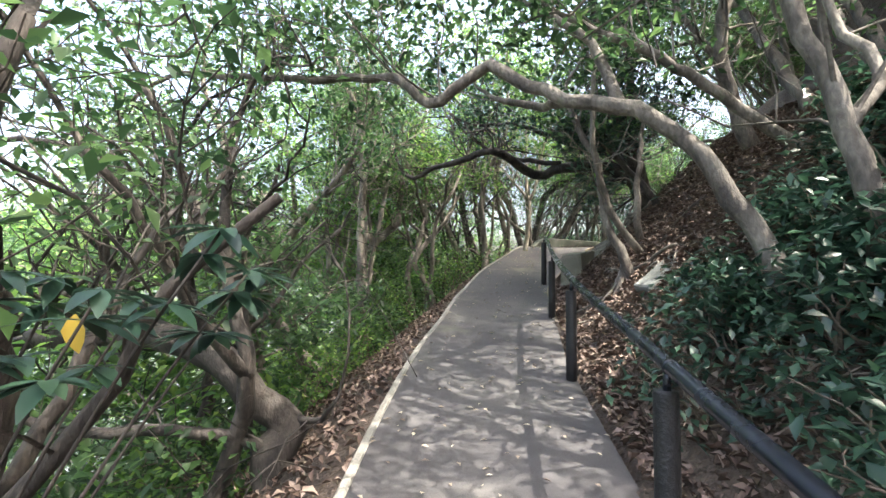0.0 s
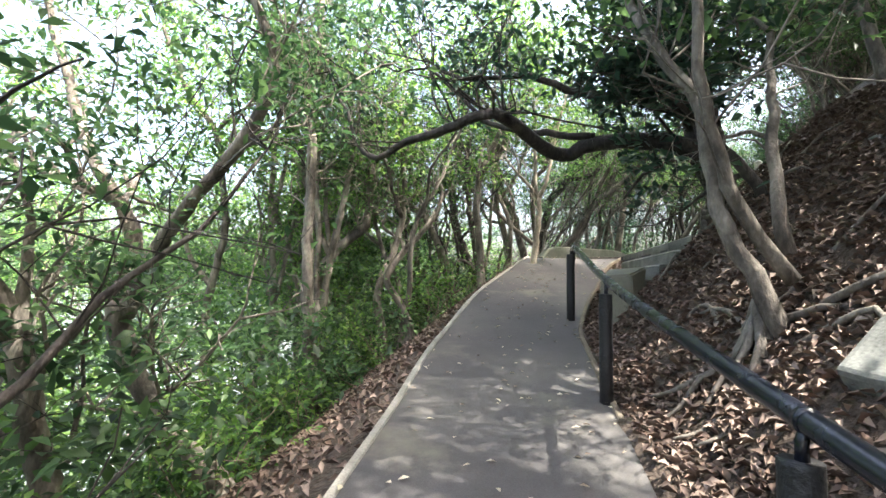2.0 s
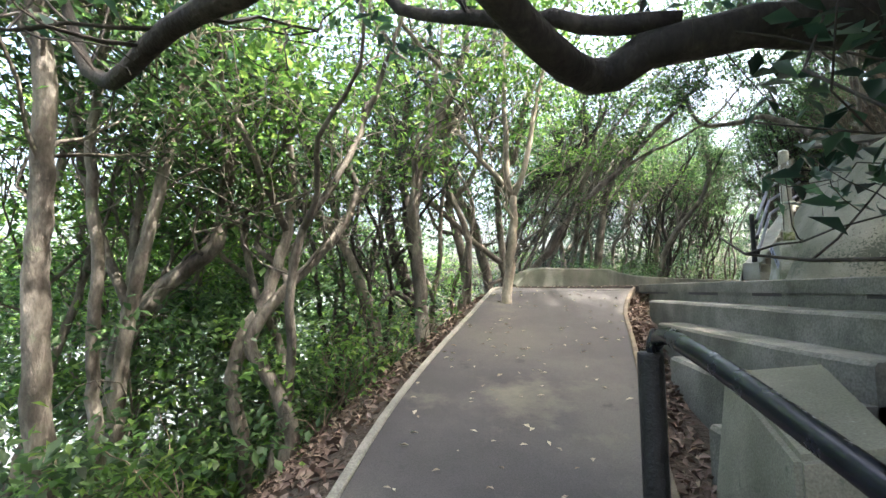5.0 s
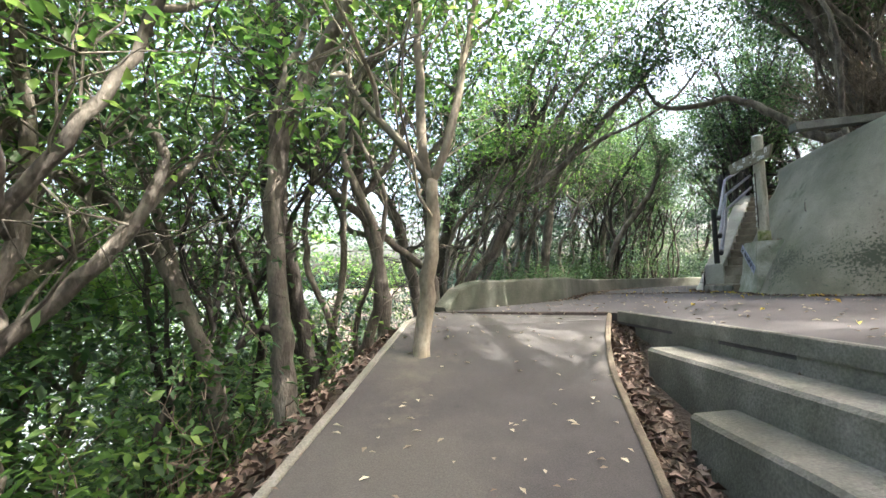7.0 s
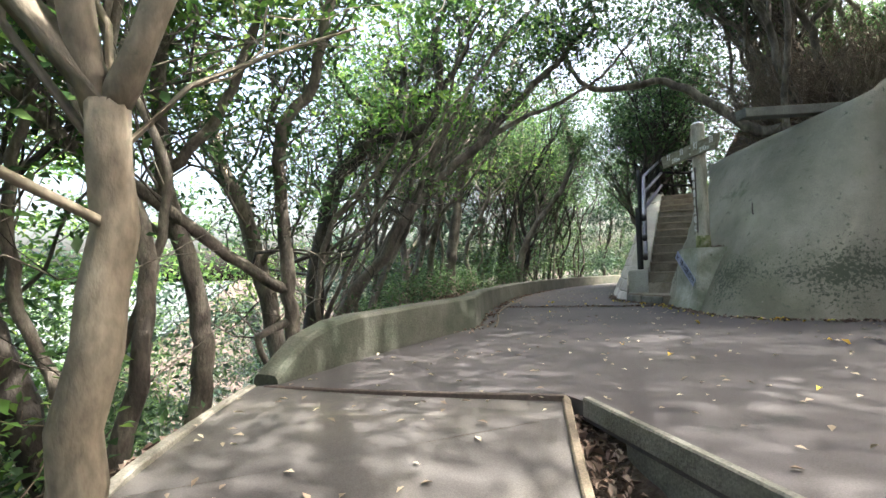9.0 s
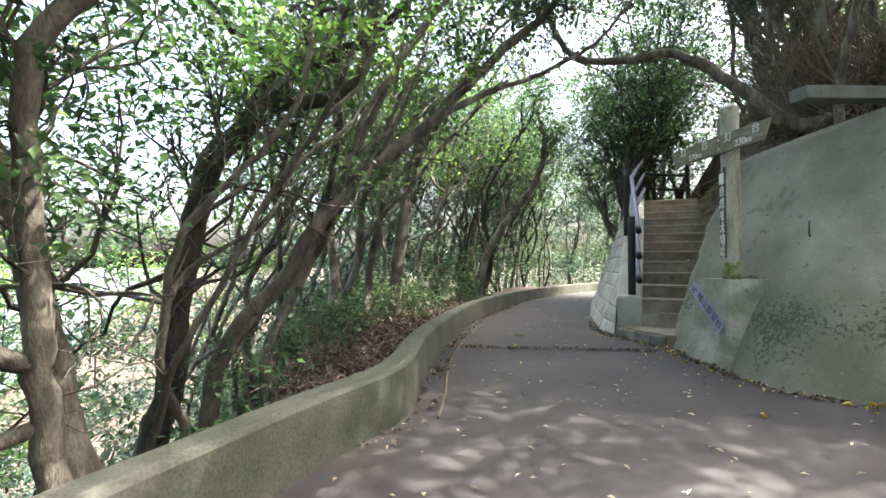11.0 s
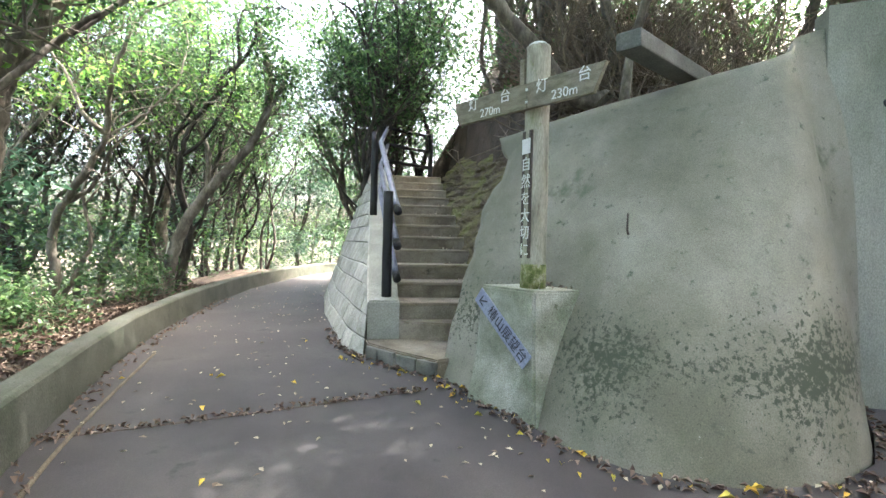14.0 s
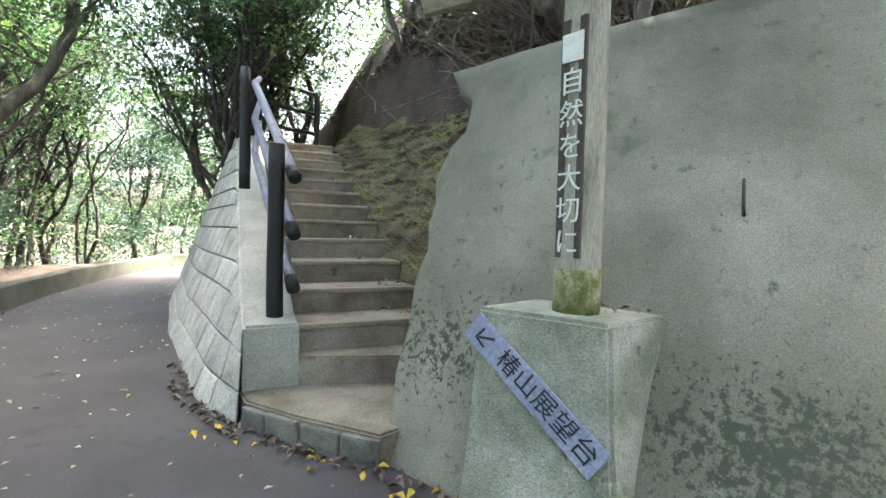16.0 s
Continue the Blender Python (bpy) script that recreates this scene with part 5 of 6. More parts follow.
grow("overhanging_tree", [
    (0.11, 0.03, [(11.32, 15.66, 5.06), (10.9, 16.01, 5.0), (10.45, 16.35, 5.44), (10.0, 16.79, 5.96), (9.74, 17.15, 6.22), (9.24, 17.65, 6.18), (8.81, 18.1, 6.35), (8.7, 18.37, 6.81), (8.64, 18.71, 7.72)]),
], "bare pale limb reaching out from above the wall", twigs=6)
grow("tagged_tree", [
    (0.13, 0.06, [(10.93, 24.19, 2.19), (11.15, 24.1, 3.32), (11.62, 23.77, 4.33), (12.23, 23.3, 5.35), (12.54, 23.12, 6.54), (12.38, 23.41, 8.03)]),
    (0.06, 0.02, [(11.57, 23.82, 4.25), (11.56, 23.96, 5.34), (11.26, 24.53, 6.1), (11.14, 24.92, 7.19)]),
], "branching tree with a paper tag behind the parapet", leaf_size=0.1)
grow("stout_tree", [
    (0.16, 0.08, [(7.18, 21.57, 2.03), (7.23, 21.51, 2.93), (7.34, 21.39, 4.04), (7.52, 21.35, 5.1), (8.14, 21.15, 6.36), (8.86, 20.99, 7.49)]),
    (0.06, 0.03, [(7.28, 21.45, 3.62), (7.03, 21.83, 4.4), (6.87, 22.13, 5.38), (6.4, 22.86, 6.42)]),
], "stout pale trunk standing in leaf litter", leaf_size=0.1)
grow("thin_grey_tree", [
    (0.09, 0.05, [(5.76, 21.01, 1.96), (5.82, 20.94, 2.71), (5.74, 21.01, 3.67), (5.78, 20.96, 4.21), (5.67, 21.21, 4.92), (5.47, 21.53, 5.73), (5.44, 21.84, 6.91)]),
], "thin grey trunk behind the parapet", leaf_size=0.1)
grow("background_tree", [
    (0.14, 0.06, [(12.56, 26.8, 1.92), (12.41, 26.93, 3.51), (12.63, 26.83, 5.29), (12.66, 27.07, 6.77), (13.26, 26.74, 9.57)]),
], "twisted tree beside the bend of the walkway", leaf_size=0.1)
grow("tangled_slope_tree", [
    (0.15, 0.09, [(-1.44, 3.73, -0.78), (-1.53, 3.7, -0.34), (-1.39, 3.8, -0.2), (-1.71, 3.78, 0.07), (-1.98, 3.76, 0.34), (-2.45, 3.85, 0.5), (-2.98, 3.95, 0.53), (-3.83, 4.15, 0.45)]),
    (0.08, 0.04, [(-1.71, 3.78, 0.07), (-1.98, 3.86, 0.32), (-2.22, 3.95, 0.54), (-2.38, 4.03, 0.86)]),
    (0.05, 0.025, [(-1.53, 3.7, -0.34), (-1.79, 3.49, -0.15), (-2.15, 3.38, -0.08), (-2.67, 3.28, -0.07), (-3.16, 3.17, 0.04), (-3.54, 3.17, 0.05)]),
    (0.06, 0.04, [(-1.44, 3.71, -0.43), (-1.79, 3.9, -0.33), (-1.88, 4.07, 0.23), (-2.02, 4.24, 0.76), (-2.07, 4.22, 0.96)]),
    (0.05, 0.03, [(-2.07, 4.22, 0.96), (-2.54, 4.2, 1.26), (-3.12, 4.27, 1.74), (-3.63, 4.35, 2.18), (-4.2, 4.44, 2.31), (-4.85, 4.53, 2.39)]),
    (0.03, 0.015, [(-1.39, 3.79, -0.11), (-1.12, 3.62, -0.08), (-0.98, 3.55, 0.12)]),
], "tangled dark tree with low crossing limbs below the path", bark=M_DARKBARK, clump=12)
grow("slope_limb_tree", [
    (0.12, 0.06, [(-2.27, 11.64, 1.16), (-2.04, 11.66, 1.72), (-1.89, 11.72, 1.94), (-1.64, 11.77, 2.17), (-1.41, 11.83, 2.41), (-1.35, 11.88, 2.87), (-1.35, 11.91, 3.66), (-1.64, 11.98, 4.27), (-2.02, 12.08, 4.81)]),
    (0.035, 0.02, [(-1.34, 11.8, 2.61), (-1.12, 11.87, 2.69), (-0.97, 12.02, 3.01), (-1.11, 12.19, 3.55)]),
], "curved grey limb tree on the slope")
grow("pale_slope_tree", [
    (0.08, 0.045, [(0.46, 12.87, -0.32), (0.38, 12.97, 0.86), (0.18, 13.01, 1.74), (-0.36, 13.08, 2.79), (-1.25, 13.23, 3.42), (-1.97, 13.33, 4.34), (-2.77, 13.54, 5.28), (-3.55, 13.76, 6.13)]),
    (0.06, 0.03, [(0.35, 12.98, 0.86), (0.01, 13.21, 2.0), (-0.43, 13.35, 3.32), (-0.91, 13.5, 4.45), (-1.16, 13.53, 5.52)]),
], "pale peeling tree leaning out over the slope", clump=20)
grow("upright_slope_tree", [
    (0.085, 0.05, [(1.09, 13.92, 0.63), (1.01, 13.86, 1.38), (0.79, 13.77, 2.59), (0.64, 13.76, 4.06), (0.72, 13.75, 5.1), (0.32, 13.81, 6.1)]),
    (0.05, 0.03, [(0.94, 13.85, 1.53), (0.51, 13.67, 1.85), (0.21, 13.55, 1.43)]),
    (0.05, 0.03, [(-0.51, 14.51, 0.64), (-0.74, 14.44, 1.69), (-0.85, 14.47, 2.66), (-1.12, 14.55, 3.17)]),
], "dark upright tree beside the ramp", bark=M_DARKBARK, clump=20)


def random_tree(x, y, height, lean, name="slim_tree", **kw):
    z = ground_z(x, y) - 0.1
    a = random.uniform(0, 6.28)
    pts = [(x, y, z)]
    cx, cy = x, y
    for k in range(1, 6):
        cx += random.uniform(-0.28, 0.28) + lean[0] / 5
        cy += random.uniform(-0.28, 0.28) + lean[1] / 5
        pts.append((cx, cy, z + height * k / 5))
    r = random.uniform(0.04, 0.085)
    limbs = [(r, r * 0.45, pts)]
    for _ in range(2):
        k = random.choice((2, 3))
        bx, by, bz = pts[k]
        dx, dy = random.uniform(-1.1, 1.1), random.uniform(-1.1, 1.1)
        limbs.append((r * 0.6, r * 0.3, [(bx, by, bz), (bx + dx * 0.5, by + dy * 0.5, bz + height * 0.15), (bx + dx * 0.8, by + dy * 0.9, bz + height * 0.3), (bx + dx * 1.3, by + dy * 1.2, bz + height * 0.42)]))
    return grow(name, limbs, "slender grey-barked coastal tree with small evergreen leaves", **kw)


def crooked_tree(x, y, height, lean, name="crooked_tree", stems=2, **kw):
    """Several bare winding stems from one foot that fork upwards into a thin crown."""
    z = ground_z(x, y) - 0.1
    limbs = []
    for k in range(stems):
        a = random.uniform(0, 6.28)
        h = height * random.uniform(0.75, 1.0)
        r = random.uniform(0.045, 0.085) * (1.15 if k == 0 else 0.8)
        ph, amp, steps = random.uniform(0, 6.28), random.uniform(0.16, 0.38), 8
        sx, sy = lean[0] + 0.7 * math.cos(a), lean[1] + 0.7 * math.sin(a)
        pts = [(x + 0.08 * math.cos(a), y + 0.08 * math.sin(a), z)]
        for i in range(1, steps + 1):
            u = i / steps
            wob = amp * math.sin(ph + u * 9.0)
            pts.append((x + sx * u ** 1.4 + wob * math.cos(a + 1.6) + random.uniform(-0.07, 0.07), y + sy * u ** 1.4 + wob * math.sin(a + 1.6) + random.uniform(-0.07, 0.07), z + h * u ** 0.92))
        limbs.append((r, r * 0.35, pts))
        for i in random.sample((3, 4, 5, 6), 2):
            bx, by, bz = pts[i]
            t = a + random.uniform(-2.2, 2.2)
            ln = h * random.uniform(0.3, 0.5)
            q = [(bx, by, bz)]
            for m in range(1, 5):
                u = m / 4
                q.append((bx + math.cos(t) * ln * 0.6 * u + random.uniform(-0.14, 0.14), by + math.sin(t) * ln * 0.6 * u + random.uniform(-0.14, 0.14), bz + ln * 0.8 * u ** 1.2))
            limbs.append((r * 0.5, r * 0.2, q))
    return grow(name, limbs, "crooked bare-stemmed coastal tree with a thin leafy crown", **kw)


random.seed(11)


def free_spot(x, y, gap):
    return not inside(PLAZA_OUTLINE, x, y) and not inside(RAMP_OUTLINE, x, y) and away(LEFT_EDGE, x, y) > gap and away(RIGHT_EDGE, x, y) > gap and away(PARAPET, x, y) > gap


def wood(count, x0, x1, y0, y1, h0, h1, test, lean, make=random_tree, **kw):
    made = 0
    for _ in range(count * 12):
        if made >= count:
            break
        x, y = random.uniform(x0, x1), random.uniform(y0, y1)
        if test(x, y):
            make(x, y, random.uniform(h0, h1), (lean[0] + random.uniform(-0.6, 0.6), lean[1] + random.uniform(-0.6, 0.6)), **kw)
            made += 1


def seaward(x, y):
    return x < x_at(LEFT_EDGE, min(y, 14)) - 2.4


wood(6, -7, 1, 1, 20, 5.5, 8, seaward, (0.9, 0), twigs=5, clump=18, leaf=M_LEAF_BRIGHT, leaf_size=0.106, keep=0.2)
wood(7, -14, -6, 0, 22, 8, 11, seaward, (0, 0), twigs=4, clump=18, leaf=M_LEAF_BRIGHT, leaf_size=0.150, keep=0.22)
wood(6, -2.6, 1.5, 1.5, 15, 2.6, 4.2, lambda x, y: 0.9 < x_at(LEFT_EDGE, min(y, 14)) - x < 2.6, (-0.5, 0), name="sapling", bark=M_DARKBARK, twigs=7, clump=8, leaf_size=0.100)
wood(19, 2.5, 15, 17.5, 29, 5.0, 7.5, lambda x, y: free_spot(x, y, 0.9) and not inside(HILL, x, y), (1.3, -1.7), make=crooked_tree, stems=2, twigs=4, clump=20, leaf_size=0.112, leaf_from=0.55, keep=0.22, leaf=M_LEAF_BRIGHT)
wood(16, 8, 22, 23, 33, 5, 7.5, lambda x, y: free_spot(x, y, 1.0) and not inside(HILL, x, y), (0.3, -0.8), make=crooked_tree, stems=3, bark=M_DARKBARK, twigs=4, clump=24, leaf_size=0.12, keep=0.25)
wood(10, 12, 26, 29, 40, 6, 8, lambda x, y: free_spot(x, y, 1.0), (0, -1), twigs=5, clump=14, leaf_size=0.163)
wood(10, 3.2, 8, -4, 8, 4.0, 6.0, lambda x, y: x > x_at(RIGHT_EDGE, y) + 2.9, (-1.6, 0.3), twigs=7, clump=22, leaf=M_LEAF_DARK, leaf_size=0.119)
wood(8, 3.5, 10, 4, 8.2, 5.0, 6.5, lambda x, y: x > x_at(RIGHT_EDGE, y) + 2.2, (0.4, 3.2), twigs=7, clump=22, leaf_size=0.125)
wood(12, 10.8, 15, 8, 20, 3.5, 5.5, lambda x, y: inside(HILL, x, y) and not inside(STAIR_BOX, x, y) and away(WALL_BASE, x, y) > 2.2 and away(RECESS, x, y) > 1.2, (-3.0, 0.3), twigs=7, clump=22, leaf_size=0.119, keep=0.28)
wood(12, 11.2, 17, 16, 23.5, 3.5, 5.5, lambda x, y: inside(HILL, x, y) and not inside(STAIR_BOX, x, y) and away(WALL_BASE, x, y) > 2.0 and away(CHEEK_BASE, x, y) > 0.8, (-0.4, 0.2), make=crooked_tree, stems=3, twigs=4, clump=20, leaf_size=0.11, keep=0.22)
wood(9, 10.6, 13.5, 9, 17, 4.0, 6.0, lambda x, y: inside(HILL, x, y) and not inside(STAIR_BOX, x, y) and away(WALL_BASE, x, y) > 1.9 and away(RECESS, x, y) > 0.9, (-2.2, -0.6), twigs=8, clump=24, leaf_size=0.115, keep=0.3)
wood(9, 12.5, 19.5, 21.8, 27.5, 6.0, 8.0, lambda x, y: inside(HILL, x, y) and not inside(STAIR_BOX, x, y) and away(CHEEK_BASE, x, y) > 0.9, (-0.8, -0.4), make=crooked_tree, stems=3, bark=M_DARKBARK, twigs=4, clump=24, leaf_size=0.13, keep=0.22)
for x, y, h in ((12.5, 16.3, 4.2), (13.2, 16.9, 4.8), (13.9, 17.4, 4.4), (14.8, 18.1, 5.0), (15.8, 18.9, 4.6), (12.9, 15.9, 4.6), (14.3, 16.8, 5.2)):
    crooked_tree(x, y, h, (-0.9, 0.9), stems=2, twigs=4, clump=22, leaf_size=0.12, keep=0.3)
wood(15, -4.5, 2.2, 10.8, 17.5, 5.0, 7.5, lambda x, y: free_spot(x, y, 0.55) and x < x_at(LEFT_EDGE, min(y, 14)) - 0.55, (0.3, 0.2), make=crooked_tree, stems=2, bark=M_BARK, twigs=4, clump=22, leaf_size=0.115, keep=0.3, leaf=M_LEAF_BRIGHT)
wood(14, 13, 24, 14, 26, 4, 6.5, lambda x, y: inside(HILL, x, y) and not inside(STAIR_BOX, x, y) and away(CHEEK_BASE, x, y) > 1.0, (-0.6, 0.3), twigs=6, clump=18, leaf_size=0.125, keep=0.22)


# added trees, mostly above view; boughs placed towards the sun to shade the paving
grow("added_shade_tree", [
    (0.16, 0.10, [(6.2, 6.6, 4.4), (6.0, 7.2, 6.0), (5.9, 8.2, 7.4), (6.0, 9.6, 8.3)]),
    (0.10, 0.03, [(6.0, 9.6, 8.3), (6.2, 11.2, 8.7), (6.6, 13.0, 8.9), (7.0, 14.6, 8.8)]),
    (0.09, 0.03, [(6.0, 9.2, 8.1), (5.2, 10.6, 8.3), (4.6, 12.2, 8.4), (4.6, 13.8, 8.4)]),
    (0.09, 0.03, [(5.9, 8.2, 7.4), (4.6, 8.9, 7.9), (3.4, 9.6, 8.1), (2.8, 10.8, 8.2)]),
    (0.07, 0.02, [(6.0, 9.6, 8.3), (7.2, 10.4, 8.6), (8.3, 11.4, 8.8), (9.0, 12.6, 8.9)]),
], "tall tree on the bank with boughs added to shade the paving", twigs=16, clump=30, spread=0.3, leaf_size=0.13, leaf_from=0.6, keep=0.30)
grow("added_shade_tree", [
    (0.17, 0.10, [(12.6, 13.0, 5.3), (12.2, 13.4, 6.8), (11.4, 14.0, 8.0), (10.2, 14.6, 8.8)]),
    (0.10, 0.03, [(10.2, 14.6, 8.8), (8.8, 15.4, 9.2), (7.6, 16.4, 9.3), (6.6, 17.4, 9.2)]),
    (0.09, 0.03, [(11.0, 14.2, 8.3), (9.4, 13.6, 8.9), (8.0, 13.4, 9.1), (6.8, 13.8, 9.1)]),
    (0.08, 0.03, [(10.2, 14.6, 8.8), (9.6, 16.4, 9.2), (9.4, 18.0, 9.3), (9.6, 19.6, 9.2)]),
], "tall tree above the wall with boughs added to shade the paving", twigs=16, clump=30, spread=0.3, leaf_size=0.13, leaf_from=0.6, keep=0.30)
# boughs added out of view to shade path, bank and roadside bush
grow("added_shade_tree", [
    (0.14, 0.09, [(4.6, 2.6, 3.9), (4.2, 3.0, 5.2), (3.4, 3.6, 6.2), (2.4, 4.2, 6.8)]),
    (0.08, 0.03, [(2.4, 4.2, 6.8), (1.2, 4.8, 7.1), (0.0, 5.2, 7.2), (-1.2, 5.6, 7.1)]),
    (0.08, 0.03, [(3.0, 3.8, 6.5), (1.8, 3.0, 6.9), (0.8, 2.2, 7.0), (-0.4, 1.6, 6.9)]),
    (0.08, 0.03, [(4.2, 3.0, 5.2), (5.0, 3.8, 6.4), (5.5, 4.8, 7.0), (5.7, 6.2, 7.2)]),
    (0.08, 0.03, [(4.2, 3.0, 5.2), (4.6, 1.9, 6.2), (4.8, 0.8, 6.6), (4.6, -0.6, 6.6)]),
    (0.08, 0.03, [(3.4, 3.6, 6.2), (2.2, 1.6, 6.5), (1.4, 0.1, 6.5), (0.8, -1.4, 6.3)]),
    (0.08, 0.03, [(2.6, 4.0, 6.7), (2.2, 5.6, 7.2), (1.8, 7.2, 7.4), (1.0, 8.6, 7.4)]),
], "tall tree on the bank with boughs added to shade the path", twigs=16, clump=30, spread=0.3, leaf_size=0.12, leaf_from=0.6, keep=0.42, leaf=M_LEAF_DARK)


def crowns(name, spots, mat, leaf_size, label, seed):
    """Leafy crowns: clusters of leaves over the upper shell of uneven domes, with gaps between."""
    local = np.random.default_rng(seed)
    out = []
    for x, y, z, r in spots:
        k = max(6, int(16 * r ** 1.6))
        d = local.normal(0, 1, (k, 3))
        d[:, 2] = np.abs(d[:, 2]) * 0.9 - 0.25
        d /= np.linalg.norm(d, axis=1)[:, None]
        c = np.array([x, y, z]) + d * np.array([r, r, r * 0.75]) * local.uniform(0.6, 1.15, (k, 1))
        n = 24
        out.append(np.repeat(c, n, 0) + local.normal(0, 1, (k * n, 3)) * np.array([0.22, 0.22, 0.09]) * (0.7 + 0.4 * r))
    c = np.concatenate(out)
    c = c[clear_of_walk(c, 2.0)]
    return tagged(new(name, leaves_mesh(name, c, leaf_size, leaf_size * 0.5, mat, 0.5, 0.1, 0.2, seed)), label, "woods", kind="stuff")


def far_woods():
    """The mass of foliage down the slope and along the far bend."""
    local = np.random.default_rng(5)
    near, bright, bend = [], [], []
    while len(near) + len(bright) < 470:
        y = local.uniform(-4, 28)
        d = 2.6 + 24 * local.random() ** 1.5
        x = x_at(LEFT_EDGE, min(max(y, -9), 14)) - d
        if y > 14 and away(PARAPET, x, y) < 2.4:
            continue
        g = max(ground_z(x, y), -12)
        top = path_z(min(y, 13)) + (0.25 + 0.09 * d if y < 13 else 0.55 + 0.16 * d) + 0.9 * noise.noise((x * 0.22, y * 0.22, 2.0))
        r = local.uniform(0.6, 1.1) * (1 + 0.055 * d)
        z = g + max(top - g, 0.9) * local.beta(1.7, 1.0)
        (bright if local.random() < 0.4 else near).append((x, y, z - 0.55 * r, r))
    for _ in range(64):
        y = local.uniform(14.5, 27)
        d = local.uniform(3.2, 10)
        x = x_at(LEFT_EDGE, min(y, 14)) - d + max(y - 17, 0) * 0.5
        if away(PARAPET, x, y) > 2.6:
            (bright if local.random() < 0.5 else near).append((x, y, local.uniform(1.5, 6.5), local.uniform(0.5, 0.95)))
    while len(bend) < 300:
        x, y = local.uniform(-8, 34), local.uniform(22, 44)
        if inside(PLAZA_OUTLINE, x, y) or inside(HILL, x, y) or away(PARAPET, x, y) < 2.2:
            continue
        g = ground_z(x, y)
        bend.append((x, y, g + 0.5 + local.beta(1.0, 1.2) * 6.5, local.uniform(0.7, 1.4)))
    while len(bend) < 385:
        x, y = local.uniform(20, 36), local.uniform(25, 35)
        if not inside(PLAZA_OUTLINE, x, y) and away(PARAPET, x, y) > 0.9 and away(CHEEK_BASE, x, y) > 0.9:
            bend.append((x, y, 2.0 + local.beta(1.0, 1.3) * 6.0, local.uniform(0.7, 1.2)))
    crowns("far_woods", near, M_LEAF, 0.155, "dense dark green coastal wood down the slope", 77)
    crowns("far_woods", bright, M_LEAF_BRIGHT, 0.15, "foliage in the brighter sunlit leaf colour down the slope", 81)
    crowns("far_woods", bend, M_LEAF_DARK, 0.15, "leafy wood beyond the bend of the walkway", 82)


far_woods()


def undergrowth():
    """Low tangled greenery that covers the seaward slope."""
    local = np.random.default_rng(6)
    spots = []
    while len(spots) < 1700:
        x, y = local.uniform(-13, 12), local.uniform(-2, 30)
        if y < 14:
            ok = 1.3 < x_at(LEFT_EDGE, y) - x < 13
        else:
            ok = not inside(HILL, x, y) and not inside(PLAZA_OUTLINE, x, y) and away(PARAPET, x, y) > (2.6 if x > 4 else 1.0)
        if ok:
            spots.append((x, y, ground_z(x, y) + 0.15 + local.beta(1, 2.2) * 1.1))
    t = np.array(spots)
    c = np.repeat(t, 40, 0) + local.normal(0, 1, (len(t) * 40, 3)) * np.array([0.28, 0.28, 0.11])
    me = leaves_mesh("undergrowth", c, 0.12, 0.06, M_LEAF, 0.5, 0.1, 0.2, 78)
    tagged(new("undergrowth", me), "low tangled green undergrowth on the slope", "undergrowth", kind="stuff")


undergrowth()


def bend_woods():
    """Dark thicket round the far bend of the walkway and behind the stairs."""
    local = np.random.default_rng(16)
    spots = []
    while len(spots) < 1400:
        x, y = local.uniform(9, 32), local.uniform(18, 38)
        if inside(PLAZA_OUTLINE, x, y) or inside(STAIR_BOX, x, y) or away(PARAPET, x, y) < 1.6 or away(CHEEK_BASE, x, y) < 1.3 or (inside(HILL, x, y) and x < 15.5):
            continue
        spots.append((x, y, ground_z(x, y) + 0.3 + local.beta(1.0, 1.8) * (2.2 if y < 27 and x < 20 else 5.0)))
    t = np.array(spots)
    c = np.repeat(t, 44, 0) + local.normal(0, 1, (len(t) * 44, 3)) * np.array([0.6, 0.6, 0.3])
    me = leaves_mesh("thicket", c, 0.14, 0.07, M_LEAF, 0.5, 0.1, 0.2, 79)
    tagged(new("thicket", me), "dark leafy thicket round the bend of the walkway", "woods", kind="stuff")


bend_woods()


def slope_thicket():
    """Dense shrubbery just below the path edge."""
    local = np.random.default_rng(26)
    spots = []
    while len(spots) < 560:
        x, y = local.uniform(-9, 3), local.uniform(0.5, 24)
        if y < 14:
            d = x_at(LEFT_EDGE, y) - x
            top = path_z(y) - 0.1 + 0.10 * d
        else:
            if inside(PLAZA_OUTLINE, x, y):
                continue
            d = away([(2.39, 14.02)] + PARAPET, x, y)
            top = PLAZA + 0.1
        if not (3.0 if y < 9 else 2.2) < d < 9.0:
            continue
        g = ground_z(x, y)
        spots.append((x, y, g + (max(top - g, 0.8)) * min(local.beta(1.3, 1.1), 0.5 + d * 0.25)))
    t = np.array(spots)
    c = np.repeat(t, 50, 0) + local.normal(0, 1, (len(t) * 50, 3)) * np.array([0.26, 0.26, 0.11])
    c = c[clear_of_walk(c, 1.2)]
    me = leaves_mesh("slope_thicket", c, 0.115, 0.056, M_LEAF, 0.5, 0.1, 0.2, 80)
    tagged(new("slope_thicket", me), "dense green shrubbery below the path edge", "shrubbery", kind="stuff")
    tw, tips = [], []
    for x, y, z in spots[::3]:
        d = local.normal(0, 0.7, 3) + np.array([0, 0, 0.5])
        _twig(local, tw, tips, (x, y, ground_z(x, y)), d / np.linalg.norm(d), local.uniform(1.0, 2.2), 0.022, 2)
    tagged(new("slope_stems", twig_mesh("slope_stems", tw, M_BARK, 4)), "bare crooked stems in the shrubbery", "shrubbery", kind="stuff")


slope_thicket()

